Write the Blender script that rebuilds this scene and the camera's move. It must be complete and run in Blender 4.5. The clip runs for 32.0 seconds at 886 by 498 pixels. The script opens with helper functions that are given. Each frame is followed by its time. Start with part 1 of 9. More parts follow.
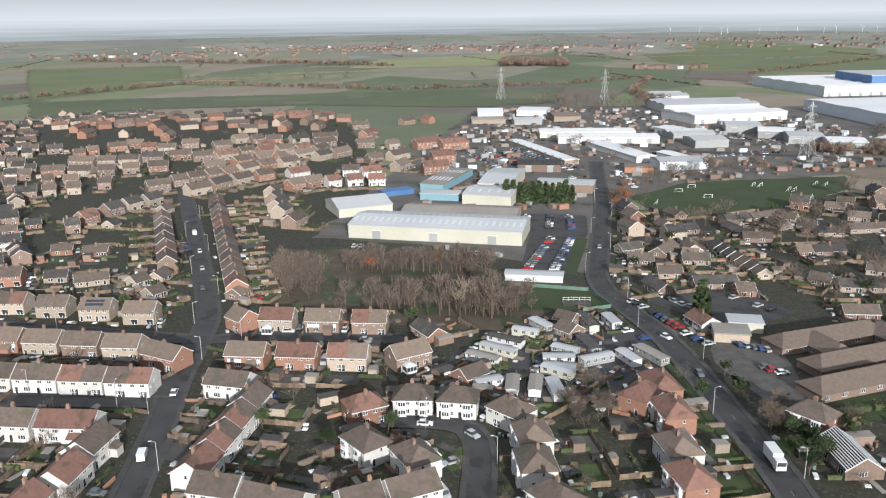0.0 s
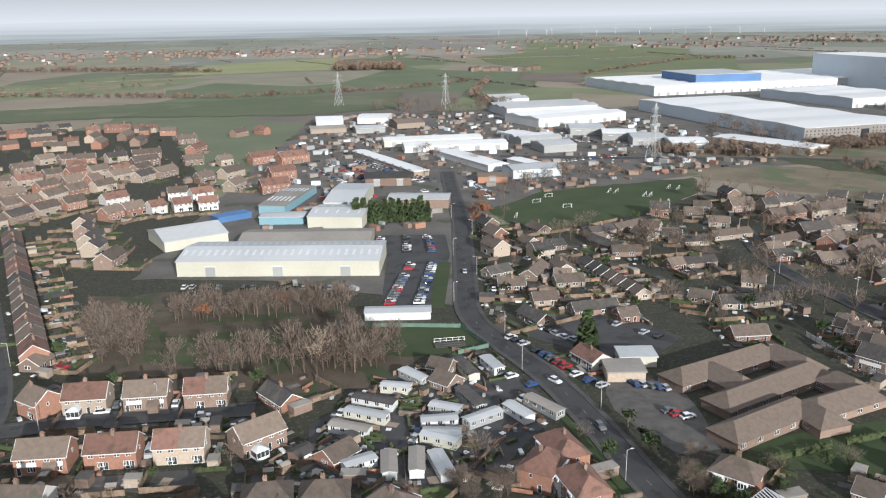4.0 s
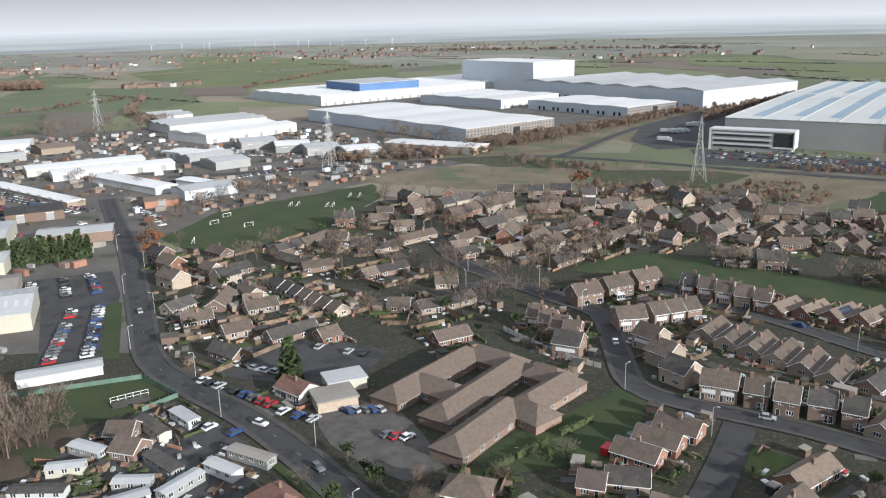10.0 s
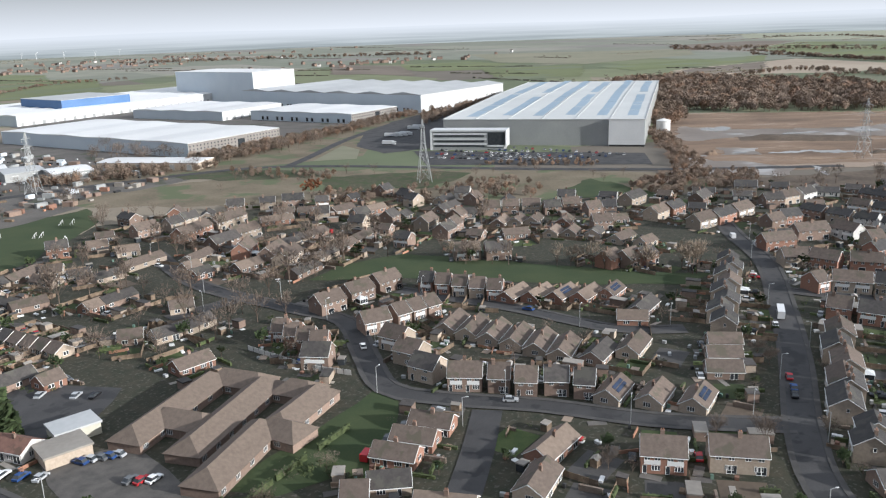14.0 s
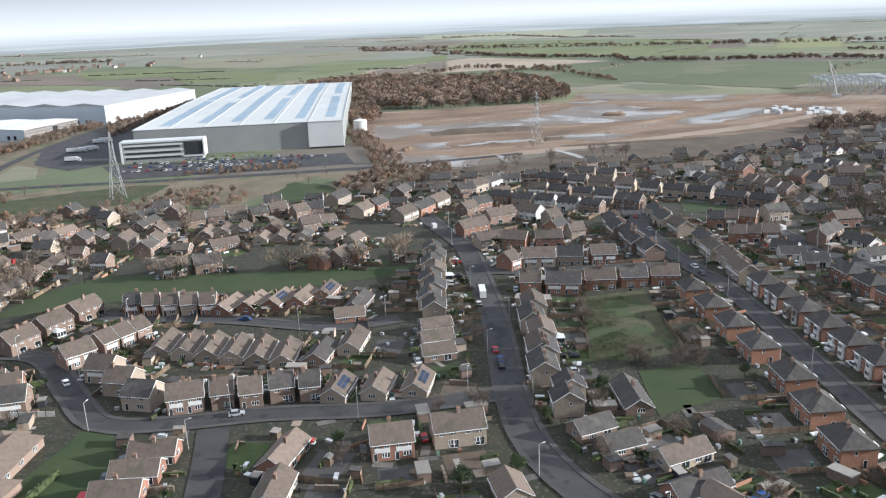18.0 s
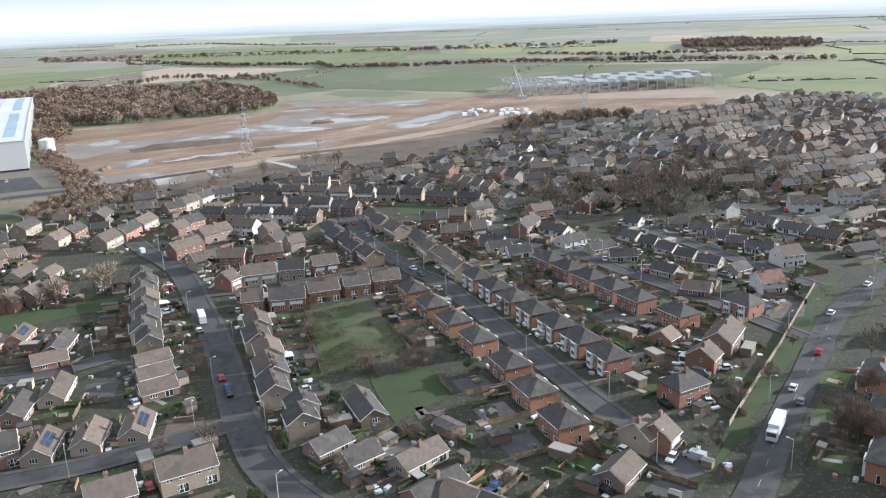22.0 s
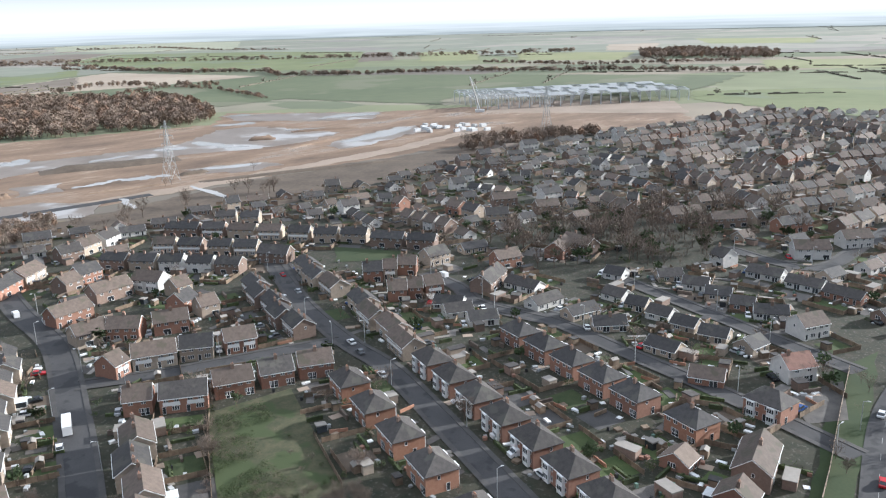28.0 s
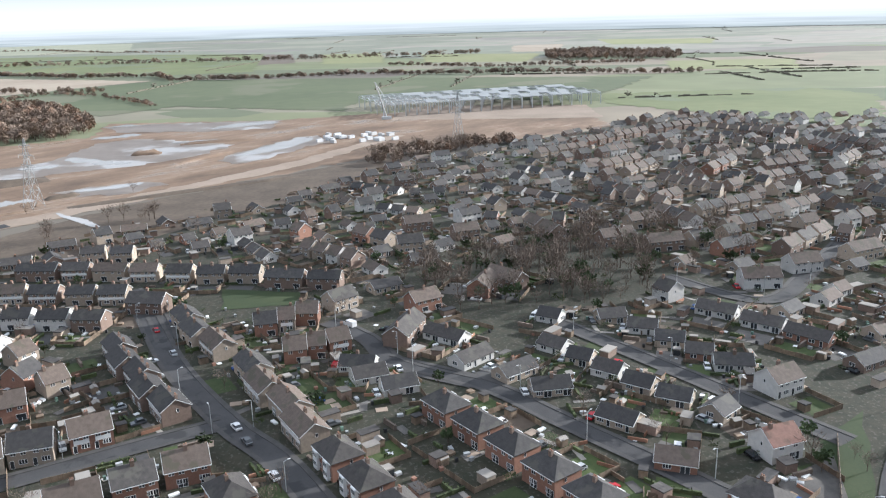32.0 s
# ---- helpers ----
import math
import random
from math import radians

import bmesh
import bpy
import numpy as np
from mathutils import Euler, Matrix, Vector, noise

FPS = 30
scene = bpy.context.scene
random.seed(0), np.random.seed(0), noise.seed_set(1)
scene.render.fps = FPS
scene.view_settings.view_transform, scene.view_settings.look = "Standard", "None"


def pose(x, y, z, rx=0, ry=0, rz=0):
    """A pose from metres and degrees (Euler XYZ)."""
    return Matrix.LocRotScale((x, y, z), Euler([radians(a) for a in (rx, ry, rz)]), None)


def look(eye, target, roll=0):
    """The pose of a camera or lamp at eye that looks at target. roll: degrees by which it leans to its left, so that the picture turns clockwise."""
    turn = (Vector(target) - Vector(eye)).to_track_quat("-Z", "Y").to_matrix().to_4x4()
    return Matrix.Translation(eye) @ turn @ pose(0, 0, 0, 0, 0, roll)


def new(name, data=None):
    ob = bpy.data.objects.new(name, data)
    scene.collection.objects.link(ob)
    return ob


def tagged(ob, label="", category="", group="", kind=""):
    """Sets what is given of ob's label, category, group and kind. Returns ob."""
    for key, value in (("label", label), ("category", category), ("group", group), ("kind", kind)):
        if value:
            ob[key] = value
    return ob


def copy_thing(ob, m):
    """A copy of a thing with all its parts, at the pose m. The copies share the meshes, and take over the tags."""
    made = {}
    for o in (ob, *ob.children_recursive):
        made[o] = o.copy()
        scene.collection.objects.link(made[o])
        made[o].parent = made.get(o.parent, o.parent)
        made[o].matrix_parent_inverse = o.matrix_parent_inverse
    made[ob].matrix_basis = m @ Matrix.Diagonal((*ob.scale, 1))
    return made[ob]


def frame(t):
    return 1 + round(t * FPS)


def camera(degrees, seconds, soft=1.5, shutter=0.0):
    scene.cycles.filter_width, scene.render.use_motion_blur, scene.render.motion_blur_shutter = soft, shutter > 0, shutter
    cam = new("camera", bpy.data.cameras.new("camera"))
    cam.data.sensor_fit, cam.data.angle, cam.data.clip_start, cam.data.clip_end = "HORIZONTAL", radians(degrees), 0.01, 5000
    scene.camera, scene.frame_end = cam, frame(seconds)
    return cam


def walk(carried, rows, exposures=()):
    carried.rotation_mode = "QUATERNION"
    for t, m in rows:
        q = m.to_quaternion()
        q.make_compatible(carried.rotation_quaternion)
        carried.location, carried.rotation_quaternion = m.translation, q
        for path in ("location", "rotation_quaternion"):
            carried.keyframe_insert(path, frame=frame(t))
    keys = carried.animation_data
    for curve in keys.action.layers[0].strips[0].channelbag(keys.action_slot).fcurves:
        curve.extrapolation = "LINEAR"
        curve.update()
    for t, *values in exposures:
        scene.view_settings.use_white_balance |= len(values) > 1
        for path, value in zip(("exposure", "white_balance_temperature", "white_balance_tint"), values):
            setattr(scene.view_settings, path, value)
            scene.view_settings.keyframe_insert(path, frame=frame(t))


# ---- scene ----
# ---- camera ----
LENS = 56.54
PATH = [
    (0, 8.05, -38.12, 102.77, 9.771, -15.830, -0.699),
    (0.5, 6.43, -33.04, 102.89, 8.832, -15.850, -0.552),
    (1, 4.93, -27.60, 102.87, 7.756, -15.854, -0.525),
    (1.5, 3.64, -21.69, 102.73, 6.397, -15.826, -0.601),
    (2, 2.54, -15.63, 102.62, 4.789, -15.799, -0.642),
    (2.5, 1.63, -9.87, 102.56, 3.257, -15.790, -0.782),
    (3, 0.75, -4.68, 102.51, 1.557, -15.790, -0.813),
    (3.5, 0.00, -0.00, 102.47, -0.002, -15.772, -0.841),
    (5.5, -2.05, 14.95, 101.25, -6.843, -15.788, -0.982),
    (6, -2.14, 16.21, 101.08, -8.783, -15.855, -1.070),
    (6.5, -2.09, 16.75, 100.81, -10.382, -15.904, -1.148),
    (7, -2.15, 16.87, 100.45, -12.183, -15.871, -1.027),
    (7.5, -2.04, 17.07, 100.05, -13.834, -15.897, -1.052),
    (8, -1.74, 17.81, 99.57, -15.648, -15.804, -1.092),
    (8.5, -1.21, 19.15, 99.22, -17.338, -15.736, -1.130),
    (9, -0.25, 21.24, 98.82, -19.432, -15.636, -1.136),
    (9.5, 0.83, 23.87, 98.45, -21.442, -15.517, -1.225),
    (10, 1.88, 26.80, 98.43, -24.162, -15.288, -1.355),
    (10.5, 2.50, 28.97, 98.49, -27.106, -15.339, -1.368),
    (11, 2.89, 30.11, 98.49, -29.809, -15.338, -1.428),
    (11.5, 3.16, 30.21, 98.62, -32.509, -15.354, -1.454),
    (12, 3.19, 30.07, 98.51, -35.505, -15.285, -1.549),
    (12.5, 3.17, 30.00, 98.40, -37.790, -15.255, -1.626),
    (13, 3.16, 29.98, 98.17, -39.892, -15.217, -1.712),
    (13.5, 3.19, 29.91, 98.04, -41.415, -15.218, -1.820),
    (15.5, 2.80, 28.68, 98.38, -49.173, -15.386, -2.253),
    (16, 2.67, 28.71, 98.56, -51.745, -15.481, -2.290),
    (16.5, 2.52, 28.76, 98.56, -54.275, -15.555, -2.344),
    (17, 2.40, 28.71, 98.59, -57.370, -15.645, -2.345),
    (17.5, 2.33, 28.73, 98.46, -60.368, -15.700, -2.378),
    (18, 2.40, 28.71, 98.37, -63.490, -15.774, -2.395),
    (18.5, 2.39, 28.74, 98.22, -66.453, -15.814, -2.350),
    (19, 2.58, 29.00, 98.13, -69.597, -15.861, -2.304),
    (19.5, 2.62, 29.17, 98.27, -72.725, -15.924, -2.224),
    (20, 2.25, 29.24, 98.46, -76.282, -15.983, -2.185),
    (20.5, 2.06, 28.91, 98.63, -79.091, -16.110, -2.288),
    (21, 2.77, 28.88, 98.86, -79.691, -16.011, -2.302),
    (21.5, 4.72, 29.20, 99.03, -80.986, -16.050, -2.250),
    (22, 7.52, 29.45, 99.08, -83.393, -16.053, -2.211),
    (22.5, 10.91, 29.87, 99.14, -85.001, -16.014, -2.242),
    (23, 15.21, 30.45, 99.32, -86.155, -15.956, -2.176),
    (23.5, 20.00, 31.04, 99.45, -86.544, -15.937, -2.132),
    (24, 25.48, 31.53, 99.66, -86.571, -15.925, -2.033),
    (24.5, 30.94, 31.95, 99.79, -86.617, -15.906, -1.932),
    (25, 36.80, 32.32, 99.98, -86.648, -15.852, -1.876),
    (25.5, 42.63, 32.65, 100.16, -86.690, -15.827, -1.798),
    (27.5, 68.10, 33.01, 100.93, -86.665, -15.821, -1.572),
    (28, 74.50, 33.14, 101.23, -86.632, -15.825, -1.558),
    (28.5, 80.65, 33.38, 101.46, -86.618, -15.839, -1.531),
    (29, 86.88, 33.59, 101.64, -86.589, -15.828, -1.488),
    (29.5, 93.25, 33.77, 101.60, -86.902, -15.829, -1.464),
    (30, 99.68, 33.66, 101.45, -87.974, -15.807, -1.471),
    (30.5, 106.09, 33.47, 101.39, -89.331, -15.838, -1.496),
    (31, 112.55, 33.55, 101.57, -91.420, -15.892, -1.572),
    (31.5, 118.82, 33.79, 101.67, -92.719, -15.955, -1.582),
    (32, 125.27, 33.99, 101.68, -93.105, -15.936, -1.539),
]
cam = camera(LENS, 32.0, soft=1.2)
rows = []
for t, x, y, z, yaw, pitch, roll in PATH:
    ahead = Vector((-math.sin(radians(yaw)) * math.cos(radians(pitch)), math.cos(radians(yaw)) * math.cos(radians(pitch)), math.sin(radians(pitch))))
    rows.append((t, look((x, y, z), Vector((x, y, z)) + ahead * 100, roll)))
walk(cam, rows, [(0.0, 0.27, 5740, 10), (10.0, 0.35, 5740, 10), (16.5, 0.55, 5630, 10), (21.0, 0.88, 5560, 10), (32.0, 0.92, 5540, 10)])

# ---- sky and sun ----
SUN_AZ, SUN_EL = -68.0, 17.0
world = bpy.data.worlds.new("sky")
scene.world = world
world.use_nodes = True
wn = world.node_tree
sky = wn.nodes.new("ShaderNodeTexSky")
sky.sky_type, sky.sun_disc = "NISHITA", False
sky.sun_elevation, sky.sun_rotation = radians(SUN_EL), radians(90 - SUN_AZ)
sky.air_density, sky.dust_density, sky.ozone_density = 1.0, 3.0, 1.0
# thin bright cloud and haze, brightest towards the horizon all round
clear = wn.nodes["Background"]
clear.inputs[1].default_value = 0.021
wn.links.new(sky.outputs[0], clear.inputs[0])
cloud = wn.nodes.new("ShaderNodeBackground")
cloud.inputs[1].default_value = 0.82
rise = wn.nodes.new("ShaderNodeTexGradient")
rise.texture_mapping.mapping_x = "Z"
veil = wn.nodes.new("ShaderNodeValToRGB")
for pos, v in ((0.0, 0.80), (0.09, 0.74), (0.20, 0.11), (1.0, 0.045)):
    e = veil.color_ramp.elements.new(pos) if 0 < pos < 1 else veil.color_ramp.elements[int(pos)]
    e.color = (1.0 * v, 0.985 * v, 0.955 * v, 1) if pos < 0.15 else (0.93 * v, 0.98 * v, 1.04 * v, 1)
wn.links.new(rise.outputs[1], veil.inputs[0])
wn.links.new(veil.outputs[0], cloud.inputs[0])
both = wn.nodes.new("ShaderNodeAddShader")
wn.links.new(clear.outputs[0], both.inputs[0])
wn.links.new(cloud.outputs[0], both.inputs[1])
wn.links.new(both.outputs[0], wn.nodes["World Output"].inputs[0])
lamp = bpy.data.lights.new("sun", "SUN")
lamp.energy, lamp.angle, lamp.color = 5.0, radians(0.8), (1.0, 0.92, 0.80)
sun = new("sun", lamp)
toward = Vector((math.cos(radians(SUN_AZ)) * math.cos(radians(SUN_EL)), math.sin(radians(SUN_AZ)) * math.cos(radians(SUN_EL)), math.sin(radians(SUN_EL))))
sun.matrix_world = look(toward * 500, (0, 0, 0))


# ---- materials ----
def rgb(c):
    return (c[0], c[1], c[2], 1.0)


def mat(name, a, b, scale=0.6, rough=0.85, fine=14.0, bump=0.15, vary=0.25, metal=0.0, spots=None, stripe=0.0):
    """Two base colours mixed by coarse and fine noise, with brightness varied from object to object."""
    m = bpy.data.materials.new(name)
    m.use_nodes = True
    nt = m.node_tree
    n, l = nt.nodes, nt.links
    bs = n["Principled BSDF"]
    geo = n.new("ShaderNodeNewGeometry")
    n1 = n.new("ShaderNodeTexNoise")
    n1.inputs["Scale"].default_value, n1.inputs["Detail"].default_value = scale, 5
    n2 = n.new("ShaderNodeTexNoise")
    n2.inputs["Scale"].default_value, n2.inputs["Detail"].default_value = fine, 3
    for k in (n1, n2):
        l.new(geo.outputs["Position"], k.inputs["Vector"])
    add = n.new("ShaderNodeMath")
    add.operation = "MULTIPLY_ADD"
    l.new(n2.outputs["Fac"], add.inputs[0])
    add.inputs[1].default_value = 0.5
    l.new(n1.outputs["Fac"], add.inputs[2])
    ramp = n.new("ShaderNodeMapRange")
    ramp.inputs[1].default_value, ramp.inputs[2].default_value = 0.5, 1.0
    l.new(add.outputs[0], ramp.inputs[0])
    mix = n.new("ShaderNodeMix")
    mix.data_type = "RGBA"
    mix.inputs["A"].default_value, mix.inputs["B"].default_value = rgb(a), rgb(b)
    l.new(ramp.outputs[0], mix.inputs["Factor"])
    out = mix.outputs["Result"]
    if spots:
        vor = n.new("ShaderNodeTexNoise")
        vor.inputs["Scale"].default_value, vor.inputs["Detail"].default_value = spots[1] * 1.6, 4
        l.new(geo.outputs["Position"], vor.inputs["Vector"])
        gt = n.new("ShaderNodeMapRange")
        gt.inputs[1].default_value, gt.inputs[2].default_value = spots[2], spots[2] + 0.06
        l.new(vor.outputs["Fac"], gt.inputs[0])
        mx = n.new("ShaderNodeMix")
        mx.data_type = "RGBA"
        mx.inputs["B"].default_value = rgb(spots[0])
        l.new(out, mx.inputs["A"])
        l.new(gt.outputs[0], mx.inputs["Factor"])
        out = mx.outputs["Result"]
    info = n.new("ShaderNodeObjectInfo")
    mr = n.new("ShaderNodeMapRange")
    mr.inputs[3].default_value, mr.inputs[4].default_value = 1 - vary, 1 + vary
    l.new(info.outputs["Random"], mr.inputs[0])
    hs = n.new("ShaderNodeHueSaturation")
    l.new(mr.outputs[0], hs.inputs["Value"])
    l.new(out, hs.inputs["Color"])
    l.new(hs.outputs[0], bs.inputs["Base Color"])
    bs.inputs["Roughness"].default_value, bs.inputs["Metallic"].default_value = rough, metal
    if bump:
        bp = n.new("ShaderNodeBump")
        bp.inputs["Strength"].default_value, bp.inputs["Distance"].default_value = bump, 0.05
        h = n2.outputs["Fac"]
        if stripe:
            wv = n.new("ShaderNodeTexWave")
            wv.bands_direction = "Z"
            wv.inputs["Scale"].default_value = stripe
            l.new(geo.outputs["Position"], wv.inputs["Vector"])
            h = wv.outputs["Fac"]
        l.new(h, bp.inputs["Height"])
        l.new(bp.outputs[0], bs.inputs["Normal"])
    return m


M = {}
ISLAND = {}


def island(m):
    """The same surface for a joined mesh, varied from piece to piece."""
    if m.name not in ISLAND:
        c = m.copy()
        c.name = m.name + "_joined"
        nt = c.node_tree
        for node in nt.nodes:
            if node.type == "OBJECT_INFO":
                geo = nt.nodes.new("ShaderNodeNewGeometry")
                for link in list(node.outputs["Random"].links):
                    nt.links.new(geo.outputs["Random Per Island"], link.to_socket)
        ISLAND[m.name] = c
    return ISLAND[m.name]


M["brick_red"] = mat("brick_red", (0.22, 0.115, 0.08), (0.29, 0.16, 0.11), 1.5, 0.9, stripe=3.2)
M["brick_brown"] = mat("brick_brown", (0.18, 0.128, 0.10), (0.25, 0.18, 0.14), 1.5, 0.9, stripe=3.2)
M["brick_buff"] = mat("brick_buff", (0.30, 0.245, 0.19), (0.40, 0.33, 0.26), 1.5, 0.9, stripe=3.2)
M["brick_orange"] = mat("brick_orange", (0.29, 0.145, 0.09), (0.36, 0.195, 0.125), 1.5, 0.9, stripe=3.2)
M["render"] = mat("white_render", (0.50, 0.485, 0.455), (0.62, 0.60, 0.565), 0.8, 0.85, vary=0.12)
M["white"] = mat("white_paint", (0.72, 0.72, 0.70), (0.80, 0.80, 0.78), 0.8, 0.5, vary=0.08, bump=0.03)
M["roof_brown"] = mat("brown_tiles", (0.088, 0.067, 0.053), (0.138, 0.106, 0.085), 0.9, 0.85, 7, vary=0.22, stripe=5.0, bump=0.3, spots=((0.085, 0.074, 0.052), 0.16, 0.56))
M["roof_tan"] = mat("tan_tiles", (0.132, 0.101, 0.078), (0.195, 0.150, 0.116), 0.9, 0.85, 7, vary=0.14, stripe=5.0, bump=0.3)
M["roof_care"] = mat("brown_plain_tiles", (0.118, 0.090, 0.070), (0.170, 0.131, 0.103), 0.9, 0.85, 7, vary=0.08, stripe=5.0, bump=0.3)
M["roof_grey"] = mat("grey_tiles", (0.046, 0.041, 0.038), (0.080, 0.071, 0.064), 0.9, 0.85, 7, vary=0.22, stripe=5.0, bump=0.3, spots=((0.085, 0.080, 0.066), 0.16, 0.56))
M["roof_slate"] = mat("dark_slates", (0.033, 0.031, 0.030), (0.060, 0.055, 0.052), 0.9, 0.8, 7, vary=0.22, stripe=5.0, bump=0.3, spots=((0.066, 0.062, 0.052), 0.16, 0.56))
M["roof_red"] = mat("red_tiles", (0.15, 0.08, 0.06), (0.21, 0.115, 0.085), 0.9, 0.85, 7, vary=0.2, stripe=5.0, bump=0.3, spots=((0.115, 0.07, 0.05), 0.16, 0.56))
M["glass"] = mat("window_glass", (0.03, 0.035, 0.04), (0.06, 0.065, 0.07), 0.5, 0.08, vary=0.3, bump=0)
M["solar"] = mat("solar_glass", (0.02, 0.03, 0.06), (0.03, 0.045, 0.08), 0.5, 0.15, vary=0.2, bump=0)
M["tarmac"] = mat("tarmac", (0.033, 0.032, 0.033), (0.058, 0.056, 0.055), 0.12, 0.85, 3.0, vary=0.08, spots=((0.026, 0.026, 0.027), 0.09, 0.55))
M["marking"] = mat("worn_road_paint", (0.13, 0.13, 0.125), (0.34, 0.34, 0.33), 0.8, 0.8, 5.0, vary=0.1, bump=0)
M["pave"] = mat("pavement", (0.044, 0.042, 0.040), (0.072, 0.068, 0.064), 0.3, 0.9, 4.0, vary=0.1)
M["drive"] = mat("driveway", (0.06, 0.056, 0.052), (0.125, 0.113, 0.10), 0.3, 0.9, 4.0, vary=0.35)
M["grass"] = mat("grass", (0.020, 0.037, 0.009), (0.040, 0.054, 0.016), 0.06, 0.95, 1.5, vary=0.1, bump=0.4)
M["lawn"] = mat("garden_lawn", (0.030, 0.050, 0.012), (0.060, 0.076, 0.024), 0.3, 0.95, 3, vary=0.35, bump=0.4)
M["rough_grass"] = mat("rough_grass", (0.034, 0.042, 0.017), (0.085, 0.078, 0.040), 0.3, 0.95, 1.4, vary=0.1, bump=0.5, spots=((0.044, 0.060, 0.019), 0.05, 0.5))
M["litter"] = mat("leaf_litter", (0.052, 0.040, 0.026), (0.105, 0.080, 0.054), 0.12, 0.95, 1.2, vary=0.05, bump=0.5, spots=((0.04, 0.052, 0.02), 0.05, 0.55))
M["heath"] = mat("heath", (0.10, 0.082, 0.05), (0.19, 0.155, 0.105), 0.04, 0.95, 0.6, vary=0.1, bump=0.5, spots=((0.09, 0.105, 0.05), 0.02, 0.53))
M["silt"] = mat("beaten_earth", (0.235, 0.18, 0.13), (0.33, 0.26, 0.20), 0.03, 0.8, 0.4, vary=0.1, bump=0.2)
M["soil"] = mat("dark_soil", (0.062, 0.046, 0.032), (0.125, 0.094, 0.066), 0.05, 0.9, 0.4, vary=0.05, bump=0.5)
M["pasture"] = mat("pasture", (0.12, 0.165, 0.07), (0.165, 0.205, 0.095), 0.01, 0.95, 0.3, vary=0.1, bump=0.3)
M["crop"] = mat("winter_crop", (0.105, 0.128, 0.050), (0.155, 0.170, 0.074), 0.008, 0.95, 0.05, vary=0.08, bump=0.3, spots=((0.13, 0.15, 0.085), 0.004, 0.54))
# dark crop by the site; on one field it also carries a cloud's shadow
M["crop_dark"] = mat("dark_winter_crop", (0.070, 0.088, 0.042), (0.10, 0.115, 0.058), 0.006, 0.95, 0.05, vary=0.08, bump=0.3, spots=((0.12, 0.125, 0.075), 0.004, 0.57))
M["crop_light"] = mat("pale_pasture", (0.185, 0.198, 0.085), (0.245, 0.245, 0.12), 0.008, 0.95, 0.05, vary=0.08, bump=0.3)
M["tan_field"] = mat("tan_stubble", (0.25, 0.20, 0.15), (0.34, 0.285, 0.215), 0.006, 0.95, 0.05, vary=0.08, bump=0.3)
M["tan_olive"] = mat("olive_pasture", (0.17, 0.17, 0.11), (0.25, 0.23, 0.16), 0.006, 0.95, 0.05, vary=0.08, bump=0.3)
M["stubble_pale"] = mat("pale_winter_grass", (0.22, 0.23, 0.16), (0.29, 0.29, 0.21), 0.006, 0.95, 0.05, vary=0.08, bump=0.3)
M["plough"] = mat("ploughed_soil", (0.115, 0.092, 0.07), (0.18, 0.148, 0.115), 0.008, 0.95, 0.06, vary=0.08, bump=0.3)
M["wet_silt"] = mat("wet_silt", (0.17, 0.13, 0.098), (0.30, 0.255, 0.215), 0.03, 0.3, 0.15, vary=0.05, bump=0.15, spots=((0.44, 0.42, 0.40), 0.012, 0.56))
# the pale base colour stands in for bright sky mirrored in the water
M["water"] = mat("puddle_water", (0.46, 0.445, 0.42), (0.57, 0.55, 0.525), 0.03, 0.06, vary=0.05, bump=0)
M["garden"] = mat("garden_ground", (0.013, 0.020, 0.008), (0.044, 0.037, 0.023), 0.30, 0.95, 2.6, vary=0.0, bump=0.6, spots=((0.066, 0.058, 0.048), 0.55, 0.57))
M["yard"] = mat("yard_concrete", (0.075, 0.068, 0.06), (0.14, 0.127, 0.112), 0.05, 0.9, 0.7, vary=0.1, spots=((0.06, 0.065, 0.04), 0.03, 0.58))
M["bark"] = mat("bark", (0.09, 0.065, 0.05), (0.16, 0.12, 0.09), 2, 0.95, vary=0.2)
M["twig"] = mat("bare_twigs", (0.115, 0.088, 0.068), (0.185, 0.146, 0.116), 0.6, 0.95, 3, vary=0.3, bump=0)
M["twig_pale"] = mat("pale_twigs", (0.23, 0.18, 0.13), (0.31, 0.25, 0.19), 0.6, 0.95, 3, vary=0.2, bump=0)
M["wood_twigs"] = mat("wood_twigs", (0.165, 0.122, 0.09), (0.235, 0.178, 0.135), 0.05, 0.95, 3, vary=0.25, bump=0)
M["wood_rust"] = mat("russet_twigs", (0.185, 0.118, 0.078), (0.26, 0.17, 0.115), 0.05, 0.95, 3, vary=0.2, bump=0)
M["far_hedge"] = mat("far_hedge_twigs", (0.10, 0.09, 0.064), (0.17, 0.15, 0.108), 0.05, 0.95, 3, vary=0.2, bump=0)
M["leaf_rust"] = mat("rust_leaves", (0.16, 0.065, 0.03), (0.25, 0.11, 0.05), 0.6, 0.9, 3, vary=0.2, bump=0)
M["leaf_green"] = mat("evergreen_leaves", (0.028, 0.045, 0.016), (0.06, 0.085, 0.03), 0.6, 0.9, 3, vary=0.25, bump=0)
M["hedge"] = mat("hedge_leaves", (0.035, 0.05, 0.018), (0.08, 0.10, 0.035), 0.8, 0.9, 3, vary=0.3, bump=0)
M["fence"] = mat("fence_timber", (0.12, 0.085, 0.055), (0.24, 0.18, 0.125), 0.8, 0.9, vary=0.35)
M["metal_white"] = mat("white_cladding", (0.56, 0.57, 0.57), (0.64, 0.645, 0.64), 0.05, 0.45, 1.0, vary=0.06, bump=0.05)
M["metal_grey"] = mat("grey_cladding", (0.27, 0.28, 0.275), (0.34, 0.345, 0.335), 0.05, 0.5, 1.0, vary=0.06, bump=0.05)
